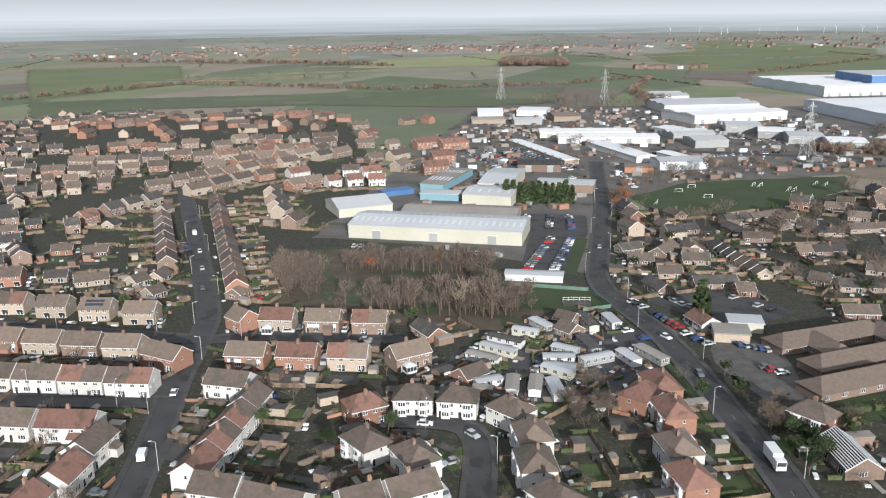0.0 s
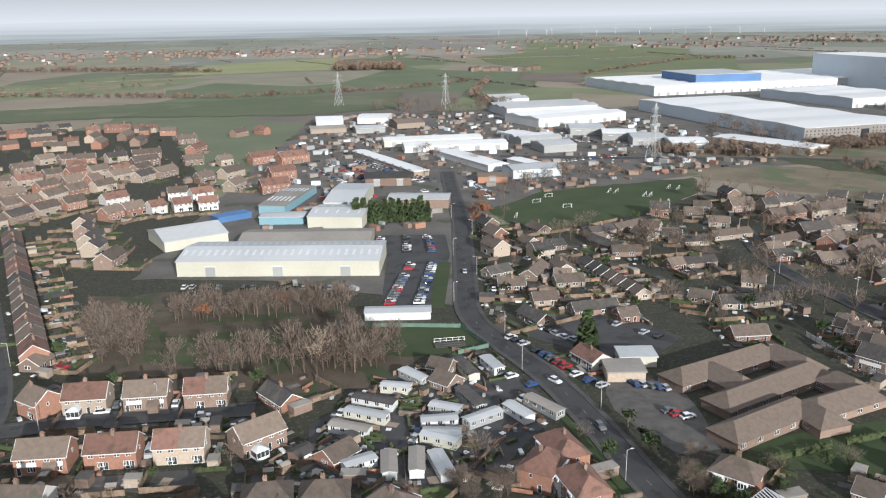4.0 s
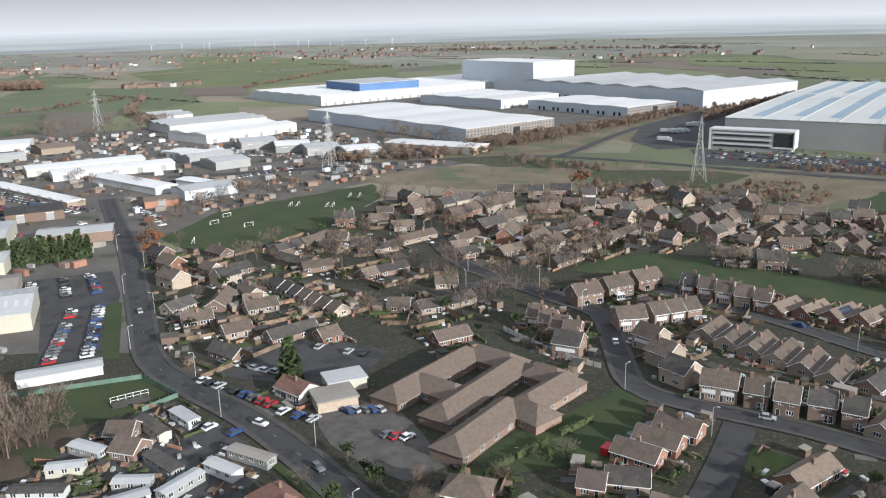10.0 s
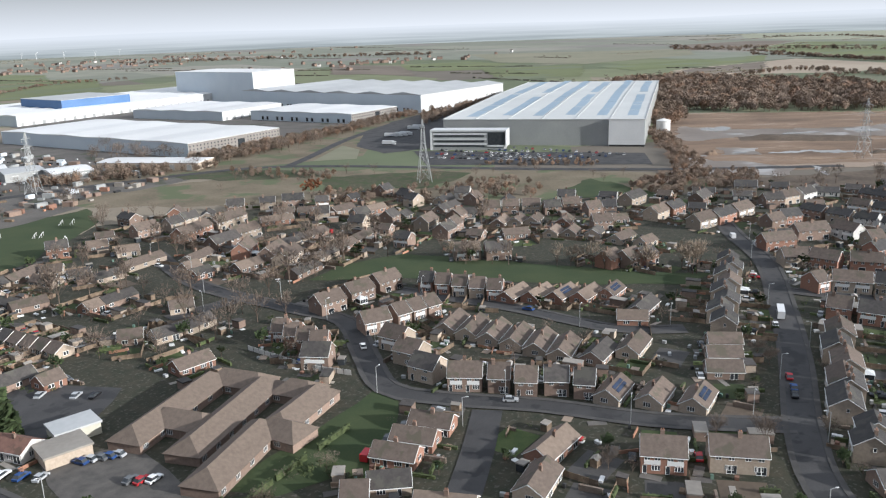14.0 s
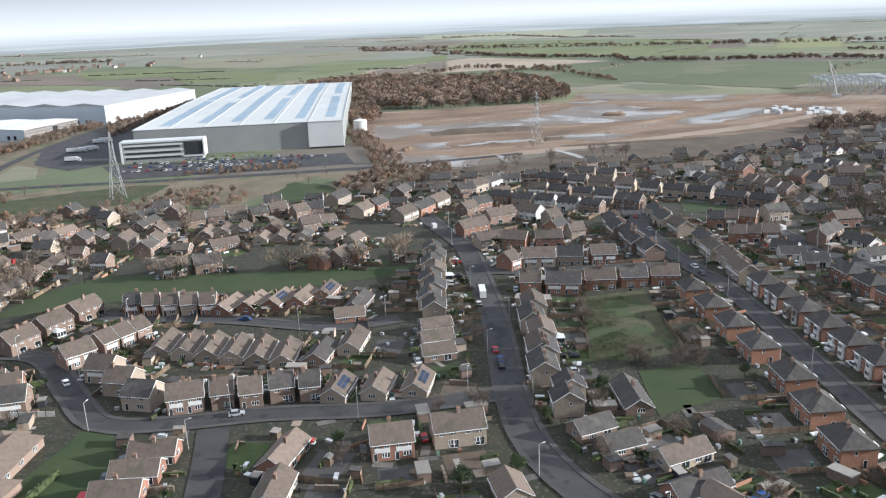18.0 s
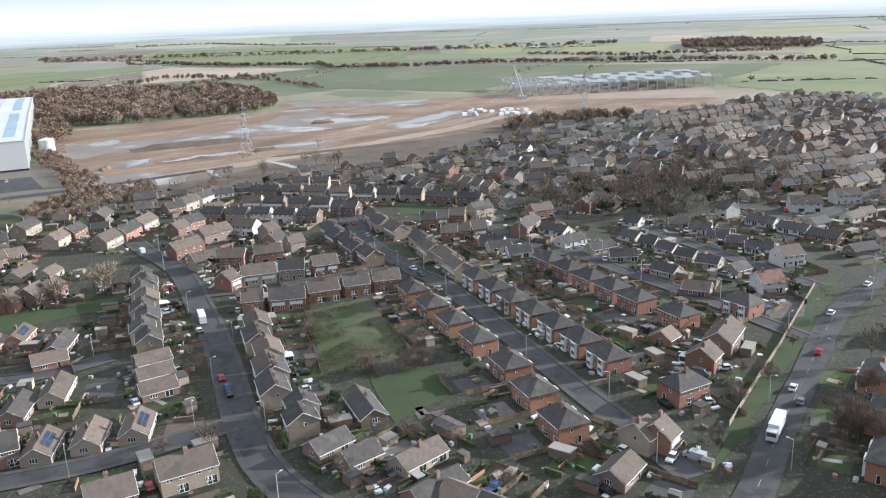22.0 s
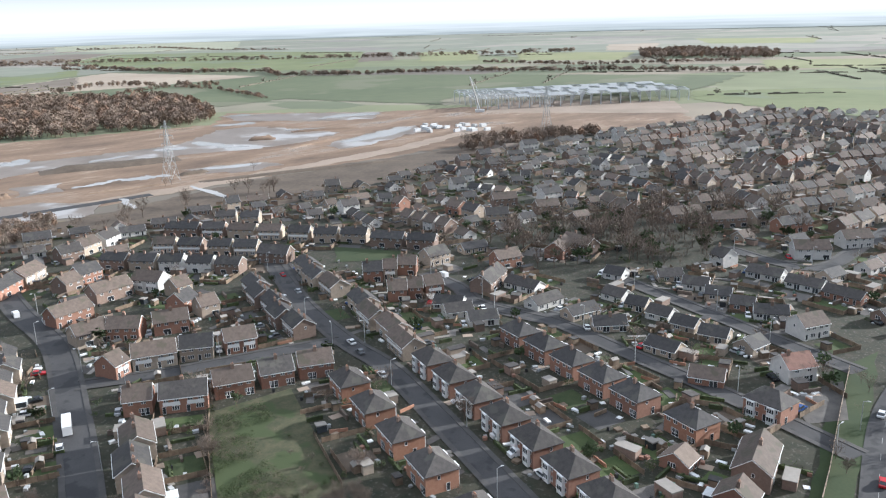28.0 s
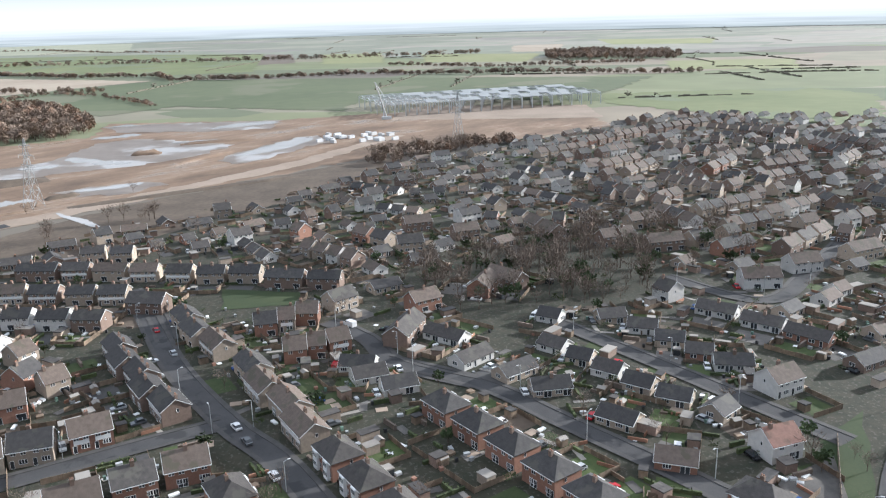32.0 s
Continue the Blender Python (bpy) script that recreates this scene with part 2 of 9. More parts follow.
M["metal_taupe"] = mat("taupe_cladding", (0.20, 0.182, 0.165), (0.255, 0.235, 0.215), 0.05, 0.55, 1.0, vary=0.06, bump=0.05)
M["roof_dull"] = mat("dull_white_roof_sheet", (0.46, 0.468, 0.452), (0.55, 0.556, 0.535), 0.02, 0.55, 0.5, vary=0.06, bump=0.05)
M["metal_blue"] = mat("blue_cladding", (0.56, 0.62, 0.67), (0.63, 0.68, 0.72), 0.05, 0.5, 1.0, vary=0.05, bump=0.05)
M["metal_deep"] = mat("deep_blue_cladding", (0.06, 0.14, 0.30), (0.09, 0.18, 0.36), 0.05, 0.5, 1.0, vary=0.05, bump=0.05)
M["metal_cream"] = mat("cream_cladding", (0.47, 0.455, 0.375), (0.55, 0.535, 0.445), 0.05, 0.5, 1.0, vary=0.05, bump=0.05)
M["roof_white"] = mat("white_roof_sheet", (0.64, 0.64, 0.625), (0.74, 0.735, 0.715), 0.02, 0.5, 0.5, vary=0.06, bump=0.05)
M["roof_sheet"] = mat("grey_roof_sheet", (0.36, 0.37, 0.37), (0.46, 0.465, 0.46), 0.03, 0.5, 0.6, vary=0.12, bump=0.05)
M["roof_old"] = mat("old_fibre_roof", (0.21, 0.19, 0.165), (0.30, 0.275, 0.24), 0.06, 0.8, 0.8, vary=0.1)
M["roof_pale_blue"] = mat("pale_blue_sheet", (0.25, 0.335, 0.41), (0.31, 0.39, 0.455), 0.02, 0.5, 0.5, vary=0.04, bump=0.05)
M["turquoise"] = mat("turquoise_cladding", (0.17, 0.31, 0.37), (0.23, 0.36, 0.41), 0.05, 0.5, 1.0, vary=0.06, bump=0.05)
M["rooflight"] = mat("roof_lights", (0.50, 0.52, 0.52), (0.60, 0.61, 0.61), 0.5, 0.4, vary=0.03, bump=0)
M["steel"] = mat("galvanised_steel", (0.50, 0.52, 0.53), (0.60, 0.61, 0.62), 0.2, 0.5, 1.0, vary=0.08, metal=0.0, bump=0)
M["pole"] = mat("painted_pole", (0.33, 0.34, 0.34), (0.42, 0.43, 0.42), 0.5, 0.6, vary=0.1, bump=0)
M["tyre"] = mat("black_rubber", (0.02, 0.02, 0.02), (0.03, 0.03, 0.03), 3, 0.8, vary=0.1, bump=0)
M["green_mesh"] = mat("green_mesh", (0.09, 0.155, 0.12), (0.13, 0.20, 0.155), 0.5, 0.7, vary=0.1, bump=0)
CAR_PAINT = [mat("paint_" + n, c, tuple(min(1, v * 1.06 + 0.004) for v in c), 0.5, 0.25, vary=0.1, bump=0, metal=0.1)
             for n, c in (("white", (0.74, 0.74, 0.73)), ("silver", (0.42, 0.43, 0.44)), ("grey", (0.13, 0.135, 0.14)),
                          ("black", (0.018, 0.018, 0.02)), ("blue", (0.03, 0.07, 0.20)), ("red", (0.40, 0.025, 0.03)))]
CAR_NAME = ["white", "silver", "dark grey", "black", "blue", "red"]


def field_ground(name, cols):
    """Farmland: large plots of pasture, winter crops, stubble and ploughed soil."""
    m = bpy.data.materials.new(name)
    m.use_nodes = True
    nt = m.node_tree
    n, l = nt.nodes, nt.links
    bs = n["Principled BSDF"]
    geo = n.new("ShaderNodeNewGeometry")
    mp = n.new("ShaderNodeMapping")
    mp.inputs["Rotation"].default_value, mp.inputs["Scale"].default_value = (0, 0, 0.35), (0.0042, 0.0023, 0.0)
    l.new(geo.outputs["Position"], mp.inputs["Vector"])
    vor = n.new("ShaderNodeTexVoronoi")
    vor.distance, vor.inputs["Scale"].default_value = "CHEBYCHEV", 1.0
    l.new(mp.outputs[0], vor.inputs["Vector"])
    sp = n.new("ShaderNodeSeparateColor")
    l.new(vor.outputs["Color"], sp.inputs[0])
    ramp = n.new("ShaderNodeValToRGB")
    ramp.color_ramp.interpolation = "CONSTANT"
    el = ramp.color_ramp.elements
    while len(el) < len(cols):
        el.new(0.5)
    for e, (p, c) in zip(el, cols):
        e.position, e.color = p, rgb(c)
    l.new(sp.outputs[0], ramp.inputs[0])
    no = n.new("ShaderNodeTexNoise")
    no.inputs["Scale"].default_value, no.inputs["Detail"].default_value = 0.012, 8
    l.new(geo.outputs["Position"], no.inputs["Vector"])
    mr = n.new("ShaderNodeMapRange")
    mr.inputs[3].default_value, mr.inputs[4].default_value = 0.72, 1.3
    l.new(no.outputs["Fac"], mr.inputs[0])
    hs = n.new("ShaderNodeHueSaturation")
    l.new(ramp.outputs[0], hs.inputs["Color"])
    l.new(mr.outputs[0], hs.inputs["Value"])
    l.new(hs.outputs[0], bs.inputs["Base Color"])
    bs.inputs["Roughness"].default_value = 0.95
    return m


M["farmland"] = field_ground("farmland", [(0.0, (0.105, 0.125, 0.065)), (0.2, (0.165, 0.175, 0.095)), (0.36, (0.22, 0.185, 0.135)), (0.48, (0.115, 0.13, 0.075)),
                                          (0.62, (0.20, 0.185, 0.13)), (0.74, (0.15, 0.165, 0.085)), (0.88, (0.13, 0.112, 0.088))])
# paler, greyer plots: distance haze is put into these ground colours
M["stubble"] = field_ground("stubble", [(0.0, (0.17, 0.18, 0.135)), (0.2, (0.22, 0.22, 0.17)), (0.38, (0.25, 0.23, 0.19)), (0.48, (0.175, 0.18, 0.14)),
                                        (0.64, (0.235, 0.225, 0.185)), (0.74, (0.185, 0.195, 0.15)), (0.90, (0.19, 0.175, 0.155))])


def wet_mud(name):
    """Churned mud drawn out along the haul roads: dark ruts, tan banks, pale wet silt that shines."""
    m = bpy.data.materials.new(name)
    m.use_nodes = True
    nt = m.node_tree
    n, l = nt.nodes, nt.links
    bs = n["Principled BSDF"]
    geo = n.new("ShaderNodeNewGeometry")
    mp = n.new("ShaderNodeMapping")
    mp.vector_type = "TEXTURE"
    mp.inputs["Rotation"].default_value, mp.inputs["Scale"].default_value = (0, 0, radians(-42)), (120, 48, 1)
    l.new(geo.outputs["Position"], mp.inputs["Vector"])
    n1 = n.new("ShaderNodeTexNoise")
    n1.inputs["Scale"].default_value, n1.inputs["Detail"].default_value, n1.inputs["Roughness"].default_value = 1.0, 9, 0.66
    l.new(mp.outputs[0], n1.inputs["Vector"])
    ramp = n.new("ShaderNodeValToRGB")
    el = ramp.color_ramp.elements
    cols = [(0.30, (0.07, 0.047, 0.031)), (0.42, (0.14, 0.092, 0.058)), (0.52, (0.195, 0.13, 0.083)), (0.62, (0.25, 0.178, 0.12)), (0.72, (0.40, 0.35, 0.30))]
    while len(el) < len(cols):
        el.new(0.5)
    for e, (p, c) in zip(el, cols):
        e.position, e.color = p, rgb(c)
    l.new(n1.outputs["Fac"], ramp.inputs[0])
    n2 = n.new("ShaderNodeTexNoise")
    n2.inputs["Scale"].default_value, n2.inputs["Detail"].default_value = 0.25, 6
    l.new(geo.outputs["Position"], n2.inputs["Vector"])
    mr = n.new("ShaderNodeMapRange")
    mr.inputs[3].default_value, mr.inputs[4].default_value = 0.72, 1.28
    l.new(n2.outputs["Fac"], mr.inputs[0])
    hs = n.new("ShaderNodeHueSaturation")
    l.new(mr.outputs[0], hs.inputs["Value"])
    l.new(ramp.outputs[0], hs.inputs["Color"])
    l.new(hs.outputs[0], bs.inputs["Base Color"])
    wet = n.new("ShaderNodeMapRange")
    wet.inputs[1].default_value, wet.inputs[2].default_value, wet.inputs[3].default_value, wet.inputs[4].default_value = 0.55, 0.66, 0.85, 0.16
    l.new(n1.outputs["Fac"], wet.inputs[0])
    l.new(wet.outputs[0], bs.inputs["Roughness"])
    bp = n.new("ShaderNodeBump")
    bp.inputs["Strength"].default_value, bp.inputs["Distance"].default_value = 0.35, 0.3
    l.new(n2.outputs["Fac"], bp.inputs["Height"])
    l.new(bp.outputs[0], bs.inputs["Normal"])
    return m


M["mud"] = wet_mud("churned_mud")


# ---- mesh helpers ----
def mesh_of(bm, name, *mats):
    me = bpy.data.meshes.new(name)
    bm.to_mesh(me)
    bm.free()
    for m in mats:
        me.materials.append(m)
    return me


def raw(name, verts, faces, *mats, slots=None):
    me = bpy.data.meshes.new(name)
    me.from_pydata(verts, [], faces)
    for m in mats:
        me.materials.append(m)
    if slots:
        me.polygons.foreach_set("material_index", slots)
    me.update()
    return me


def part(name, data, parent, at=None, label=""):
    ob = new(name, data)
    ob.parent = parent
    if at is not None:
        ob.matrix_basis = at
    return tagged(ob, label) if label else ob


BOX_F = [(0, 3, 2, 1), (4, 5, 6, 7), (0, 1, 5, 4), (1, 2, 6, 5), (2, 3, 7, 6), (3, 0, 4, 7)]


class Bag:
    """Gathers simple solids into one mesh."""

    def __init__(self):
        self.v, self.f, self.s = [], [], []

    def solid(self, pts, faces, slot=0):
        k = len(self.v)
        self.v += [tuple(p) for p in pts]
        self.f += [tuple(k + i for i in f) for f in faces]
        self.s += [slot] * len(faces)
        return self

    def box(self, x0, y0, z0, x1, y1, z1, slot=0, m=None):
        p = [Vector(c) for c in ((x0, y0, z0), (x1, y0, z0), (x1, y1, z0), (x0, y1, z0), (x0, y0, z1), (x1, y0, z1), (x1, y1, z1), (x0, y1, z1))]
        return self.solid([m @ c for c in p] if m else p, BOX_F, slot)

    def bar(self, a, b, w, slot=0):
        a, b = Vector(a), Vector(b)
        d = (b - a).normalized()
        s = d.cross(Vector((0, 0, 1)))
        s = (s.normalized() if s.length > 1e-4 else Vector((1, 0, 0))) * w / 2
        u = s.cross(d).normalized() * w / 2
        return self.solid([a - s - u, a + s - u, a + s + u, a - s + u, b - s - u, b + s - u, b + s + u, b - s + u], BOX_F, slot)

    def mesh(self, name, *mats):
        return raw(name, self.v, self.f, *mats, slots=self.s)


def rot_at(x, y, z, deg):
    return pose(x, y, z, 0, 0, deg)


def smooth_line(pts, step=6.0):
    out = []
    P = [Vector((p[0], p[1])) for p in pts]
    for i in range(len(P) - 1):
        p0, p1, p2, p3 = P[max(i - 1, 0)], P[i], P[i + 1], P[min(i + 2, len(P) - 1)]
        n = max(2, int((p2 - p1).length / step))
        for k in range(n):
            t = k / n
            out.append(0.5 * ((2 * p1) + (p2 - p0) * t + (2 * p0 - 5 * p1 + 4 * p2 - p3) * t * t + (3 * p1 - p0 - 3 * p2 + p3) * t ** 3))
    out.append(P[-1])
    return out


def ribbon(pts, left, right, z, thick=0.0):
    v, f = [], []
    for i, p in enumerate(pts):
        d = (pts[min(i + 1, len(pts) - 1)] - pts[max(i - 1, 0)]).normalized()
        n = Vector((-d.y, d.x))
        for o, h in ((left, z), (right, z)):
            q = p + n * o
            v.append((q.x, q.y, h))
        if i:
            k = 2 * i
            f.append((k - 2, k - 1, k + 1, k))
    return v, f


def inside(x, y, poly):
    c = False
    for (x0, y0), (x1, y1) in zip(poly, poly[1:] + poly[:1]):
        if (y0 > y) != (y1 > y) and x < (x1 - x0) * (y - y0) / (y1 - y0) + x0:
            c = not c
    return c


def patch(name, poly, z, m, label, category, fray=0.0, kind="structure"):
    """A flat sheet of ground of its own; its edge may wander."""
    rng = random.Random(len(poly) * 7 + int(poly[0][0]))
    pts = []
    for (x0, y0), (x1, y1) in zip(poly, poly[1:] + poly[:1]):
        n = max(1, int(math.hypot(x1 - x0, y1 - y0) / 8)) if fray else 1
        for k in range(n):
            t = k / n
            j = fray if k else 0
            pts.append((x0 + (x1 - x0) * t + rng.uniform(-j, j), y0 + (y1 - y0) * t + rng.uniform(-j, j), z))
    bm = bmesh.new()
    bm.faces.new([bm.verts.new(p) for p in pts])
    bmesh.ops.triangulate(bm, faces=bm.faces[:])
    for f in bm.faces:
        if f.normal.z < 0:
            f.normal_flip()
    return tagged(new(name, mesh_of(bm, name, m)), label, category, kind=kind)


def total(ob):
    m = ob.matrix_basis.copy()
    while ob.parent:
        ob = ob.parent
        m = ob.matrix_basis @ m
    return m


def merge(name, items, label, category):
    """Joins (mesh, matrix) pairs into one object of kind stuff."""
    if not items:
        return None
    slots, VV, LL, LT, MI, base = [], [], [], [], [], 0
    cache = {}
    for me, mx in items:
        if me.name not in cache:
            v = np.empty(len(me.vertices) * 3)
            me.vertices.foreach_get("co", v)
            li = np.empty(len(me.loops), dtype=np.int64)
            me.loops.foreach_get("vertex_index", li)
            lt = np.empty(len(me.polygons), dtype=np.int64)
            me.polygons.foreach_get("loop_total", lt)
            mi = np.empty(len(me.polygons), dtype=np.int64)
            me.polygons.foreach_get("material_index", mi)
            idx = []
            for m in me.materials:
                if m not in slots:
                    slots.append(m)
                idx.append(slots.index(m))
            cache[me.name] = (v.reshape(-1, 3), li, lt, np.array(idx)[mi])
        v, li, lt, mi = cache[me.name]
        A = np.array(mx)
        VV.append(v @ A[:3, :3].T + A[:3, 3])
        LL.append(li + base)
        LT.append(lt)
        MI.append(mi)
        base += len(v)
    V, Lp, T, I = np.concatenate(VV), np.concatenate(LL), np.concatenate(LT), np.concatenate(MI)
    me = bpy.data.meshes.new(name)
    me.vertices.add(len(V))
    me.vertices.foreach_set("co", V.ravel())
    me.loops.add(len(Lp))
    me.loops.foreach_set("vertex_index", Lp)
    me.polygons.add(len(T))
    me.polygons.foreach_set("loop_start", np.concatenate([[0], np.cumsum(T)[:-1]]))
    me.polygons.foreach_set("loop_total", T)
    me.polygons.foreach_set("material_index", I)
    me.polygons.foreach_set("use_smooth", np.zeros(len(T), dtype=bool))
    for m in slots:
        me.materials.append(island(m))
    me.update(calc_edges=True)
    return tagged(new(name, me), label, category, kind="stuff")


def gather(ob, m, out):
    """Adds the meshes of a thing, as it would stand at m, to out."""
    for o in ob.children_recursive:
        if o.type == "MESH":
            out.append((o.data, m @ ob.matrix_basis.inverted() @ total(o)))


def away(ob):
    for o in list(ob.children_recursive) + [ob]:
        bpy.data.objects.remove(o)


def seen_from(x, y):
    return min(math.hypot(x - p, y - q) for p, q in ((6, -34), (0, 5), (3, 30), (60, 31), (125, 32)))


# ---- ground ----
bm = bmesh.new()
bmesh.ops.create_grid(bm, x_segments=24, y_segments=24, size=6500, matrix=pose(200, 200, 0))
tagged(new("ground", mesh_of(bm, "ground", M["farmland"])), "flat farmland of green and ploughed plots reaching the horizon", "ground", kind="structure")

# outer ring of fields, its pale colours standing in for haze
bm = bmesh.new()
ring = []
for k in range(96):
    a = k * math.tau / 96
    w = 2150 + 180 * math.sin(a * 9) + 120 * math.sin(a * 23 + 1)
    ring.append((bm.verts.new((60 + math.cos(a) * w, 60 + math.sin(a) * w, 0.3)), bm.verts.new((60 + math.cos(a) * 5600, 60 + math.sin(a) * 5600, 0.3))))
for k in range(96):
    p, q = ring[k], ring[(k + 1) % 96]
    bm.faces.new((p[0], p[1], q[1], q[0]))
tagged(new("far_fields", mesh_of(bm, "far_fields", M["stubble"])), "far plain of fields, paled to imitate distance haze", "fields", kind="structure")

ESTATE = [(-560, 800), (-250, 830), (-150, 560), (-60, 330), (40, 410), (70, 405), (160, 470), (320, 410), (345, 330), (420, 270), (470, 235), (540, 170),
          (600, 90), (700, 30), (770, -40), (840, -140), (930, -250), (860, -420), (600, -480), (200, -320), (-60, -260), (-320, -120), (-560, 60), (-640, 300)]
patch("estate_ground", ESTATE, 0.05, M["garden"], "dark patchwork of gardens, soil and paving between the houses", "ground", 3)
patch("industrial_ground", [(-120, 330), (-62, 325), (14, 288), (20, 400), (60, 470), (180, 530), (330, 590), (480, 690), (420, 800), (200, 950), (-110, 930), (-120, 600)],
      0.07, M["yard"], "worn concrete yards of an industrial estate", "yard", 2)
patch("playing_field", [(36, 440), (74, 490), (175, 522), (166, 480), (112, 421), (72, 402), (46, 408)], 0.12, M["grass"], "mown green playing field with goals", "field", 2)
patch("heath_ground", [(160, 560), (320, 545), (395, 450), (470, 320), (500, 250), (420, 275), (340, 335), (250, 440), (180, 520)], 0.09, M["heath"], "rough tussocky grassland with brown scrub", "grassland", 4)
patch("field", [(1291, 780), (1430, 621), (1642, 445), (1565, 111), (1404, -369), (1163, -228), (1076, -204), (1191, 40), (1110, 88), (1053, 86), (1168, 301), (1081, 365), (1250, 547), (1163, 705)], 0.330, M["crop_dark"], "dark green winter crop beyond the building site", "field", 6)
patch("field", [(1153, -226), (1156, -485), (1052, -521), (762, -365), (838, -340), (968, -250), (1053, -205)], 0.336, M["crop"], "bright green winter crop beside the estate", "field", 6)
patch("field", [(1418, 891), (1851, 850), (1640, 464), (1510, 554), (1415, 615), (1306, 789), (1264, 796)], 0.342, M["tan_field"], "tan stubble field beyond the wood", "field", 6)
patch("field", [(2342, 1206), (2937, 1332), (2853, 785), (2654, 408), (1817, 312), (1790, 460), (2010, 862)], 0.348, M["crop"], "pale green winter crop between tree belts", "field", 6)
patch("field", [(2670, 1654), (3073, 1560), (3041, 1378), (2386, 1222), (2204, 1370)], 0.354, M["plough"], "dark ploughed field", "field", 6)
patch("field", [(2626, 402), (2570, 317), (2092, 259), (2086, 341)], 0.360, M["plough"], "brown ploughed plot between green fields", "field", 6)
patch("field", [(2354, -43), (2216, -339), (1891, -247), (1977, -38)], 0.366, M["crop_light"], "bright yellow-green pasture", "field", 6)
patch("field", [(2511, 228), (2491, 62), (2011, 52), (2022, 190)], 0.372, M["crop_light"], "bright yellow-green pasture", "field", 6)
patch("field", [(1772, -507), (1727, -752), (1482, -639), (1528, -437)], 0.378, M["crop_light"], "pale pasture beside a wood", "field", 6)
patch("field", [(3097, -693), (2880, -1041), (2517, -886), (2632, -624)], 0.384, M["crop_light"], "far pale pasture", "field", 6)
patch("field", [(2755, -344), (2771, -509), (2306, -399), (2341, -282)], 0.390, M["tan_field"], "far tan stubble field", "field", 6)
patch("field", [(5160, 2711), (4256, 1262), (3129, 949), (3152, 1427), (3437, 1786)], 0.396, M["stubble_pale"], "far pale winter pasture", "field", 6)
patch("field", [(435, 3346), (620, 3050), (787, 2440), (620, 1870), (687, 1717), (567, 1650), (308, 1469), (194, 1560)], 0.402, M["crop"], "broad green winter field behind the industrial estate", "field", 6)
patch("field", [(192, 1542), (309, 1533), (252, 1293), (168, 1366)], 0.408, M["plough"], "brown rough field", "field", 6)
patch("field", [(1361, 1686), (1611, 1633), (1508, 1352), (1315, 1306), (1232, 1410)], 0.414, M["crop"], "green field beyond the warehouses", "field", 6)
patch("field", [(1336, 1321), (1544, 1198), (1221, 957), (1080, 1021)], 0.420, M["crop"], "green field beyond the warehouses", "field", 6)
patch("field", [(1487, 1126), (1992, 988), (1771, 881), (1388, 959)], 0.426, M["crop"], "green winter field", "field", 6)
patch("field", [(1969, 1982), (2362, 1417), (2006, 1188), (1571, 1207), (1584, 1498)], 0.432, M["tan_olive"], "olive rough pasture", "field", 6)
patch("field", [(1431, 878), (1724, 858), (1432, 715), (1306, 792)], 0.438, M["plough"], "brown ploughed field", "field", 6)
patch("field", [(1373, 1926), (1404, 1670), (1127, 1303), (1124, 1456), (1086, 1529)], 0.444, M["plough"], "brown ploughed field beyond the warehouses", "field", 6)
patch("field", [(-1205, 1638), (-906, 1755), (-634, 1235), (-722, 964)], 0.450, M["crop"], "green winter field behind the estate", "field", 6)
# the dark colour here stands in for cloud shadow lying on the field
patch("field", [(-703, 936), (-571, 1000), (-321, 1089), (-22, 1189), (-27, 968), (-124, 914), (-317, 929), (-500, 871), (-584, 771)], 0.456, M["crop_dark"], "green field behind the estate, darkened like a cloud's shadow", "field", 6)
patch("field", [(-477, 1631), (-492, 1979), (-215, 2258), (-153, 1741), (-406, 1631)], 0.462, M["crop_light"], "pale green field", "field", 6)
patch("field", [(149, 2173), (441, 2538), (769, 2028), (566, 1471), (312, 1559), (168, 1816)], 0.468, M["crop"], "green field beyond the industrial estate", "field", 6)
patch("field", [(-1169, 2318), (-708, 2435), (-593, 2037), (-892, 1844)], 0.474, M["tan_olive"], "olive rough pasture", "field", 6)
patch("green_field", [(376, 331), (427, 344), (422, 316), (406, 278), (387, 291), (367, 322)], 0.105, M["grass"], "green field behind the estate", "field", 3)
patch("rough_field", [(323, 493), (383, 453), (397, 421), (345, 404), (292, 448)], 0.108, M["rough_grass"], "rough tussocky green grassland", "grassland", 4)
patch("roadside_green", [(260, 592), (304, 574), (330, 523), (324, 496), (279, 533), (258, 565)], 0.112, M["rough_grass"], "rough green beside the distributor road", "field", 3)
patch("warehouse_yard", [(285, 655), (300, 1275), (560, 1295), (900, 1120), (850, 765), (640, 735), (520, 718)], 0.085, M["yard"], "concrete yards round the big warehouses", "yard", 2)
patch("service_yard", [(429.9, 592.3), (490.4, 657.1), (571.3, 710.0), (662.0, 746.9), (778.3, 768.8), (742.5, 720.8), (478.6, 526.5), (417.5, 540.2)], 0.125, M["tarmac"], "dark tarmac lorry yard beside the depot", "yard", 1)
patch("roadside_scrub", [(200, 603), (306, 577), (350, 560), (400, 545), (440, 585), (520, 600), (850, 765), (845, 790), (520, 718), (300, 655), (240, 650)], 0.10, M["heath"], "rough brown bank under roadside scrub", "grassland")
patch("cut_bank", [(360.8, 556.7), (426.0, 606.5), (419.6, 574.1), (387.9, 537.2)], 0.15, M["tan_olive"], "bare tan earth bank beside the approach road", "bank")
patch("paved_yard", [(282, -47), (291, -65), (268, -57), (266, -46)], 0.17, M["drive"], "pale paved yard behind a white house", "yard")
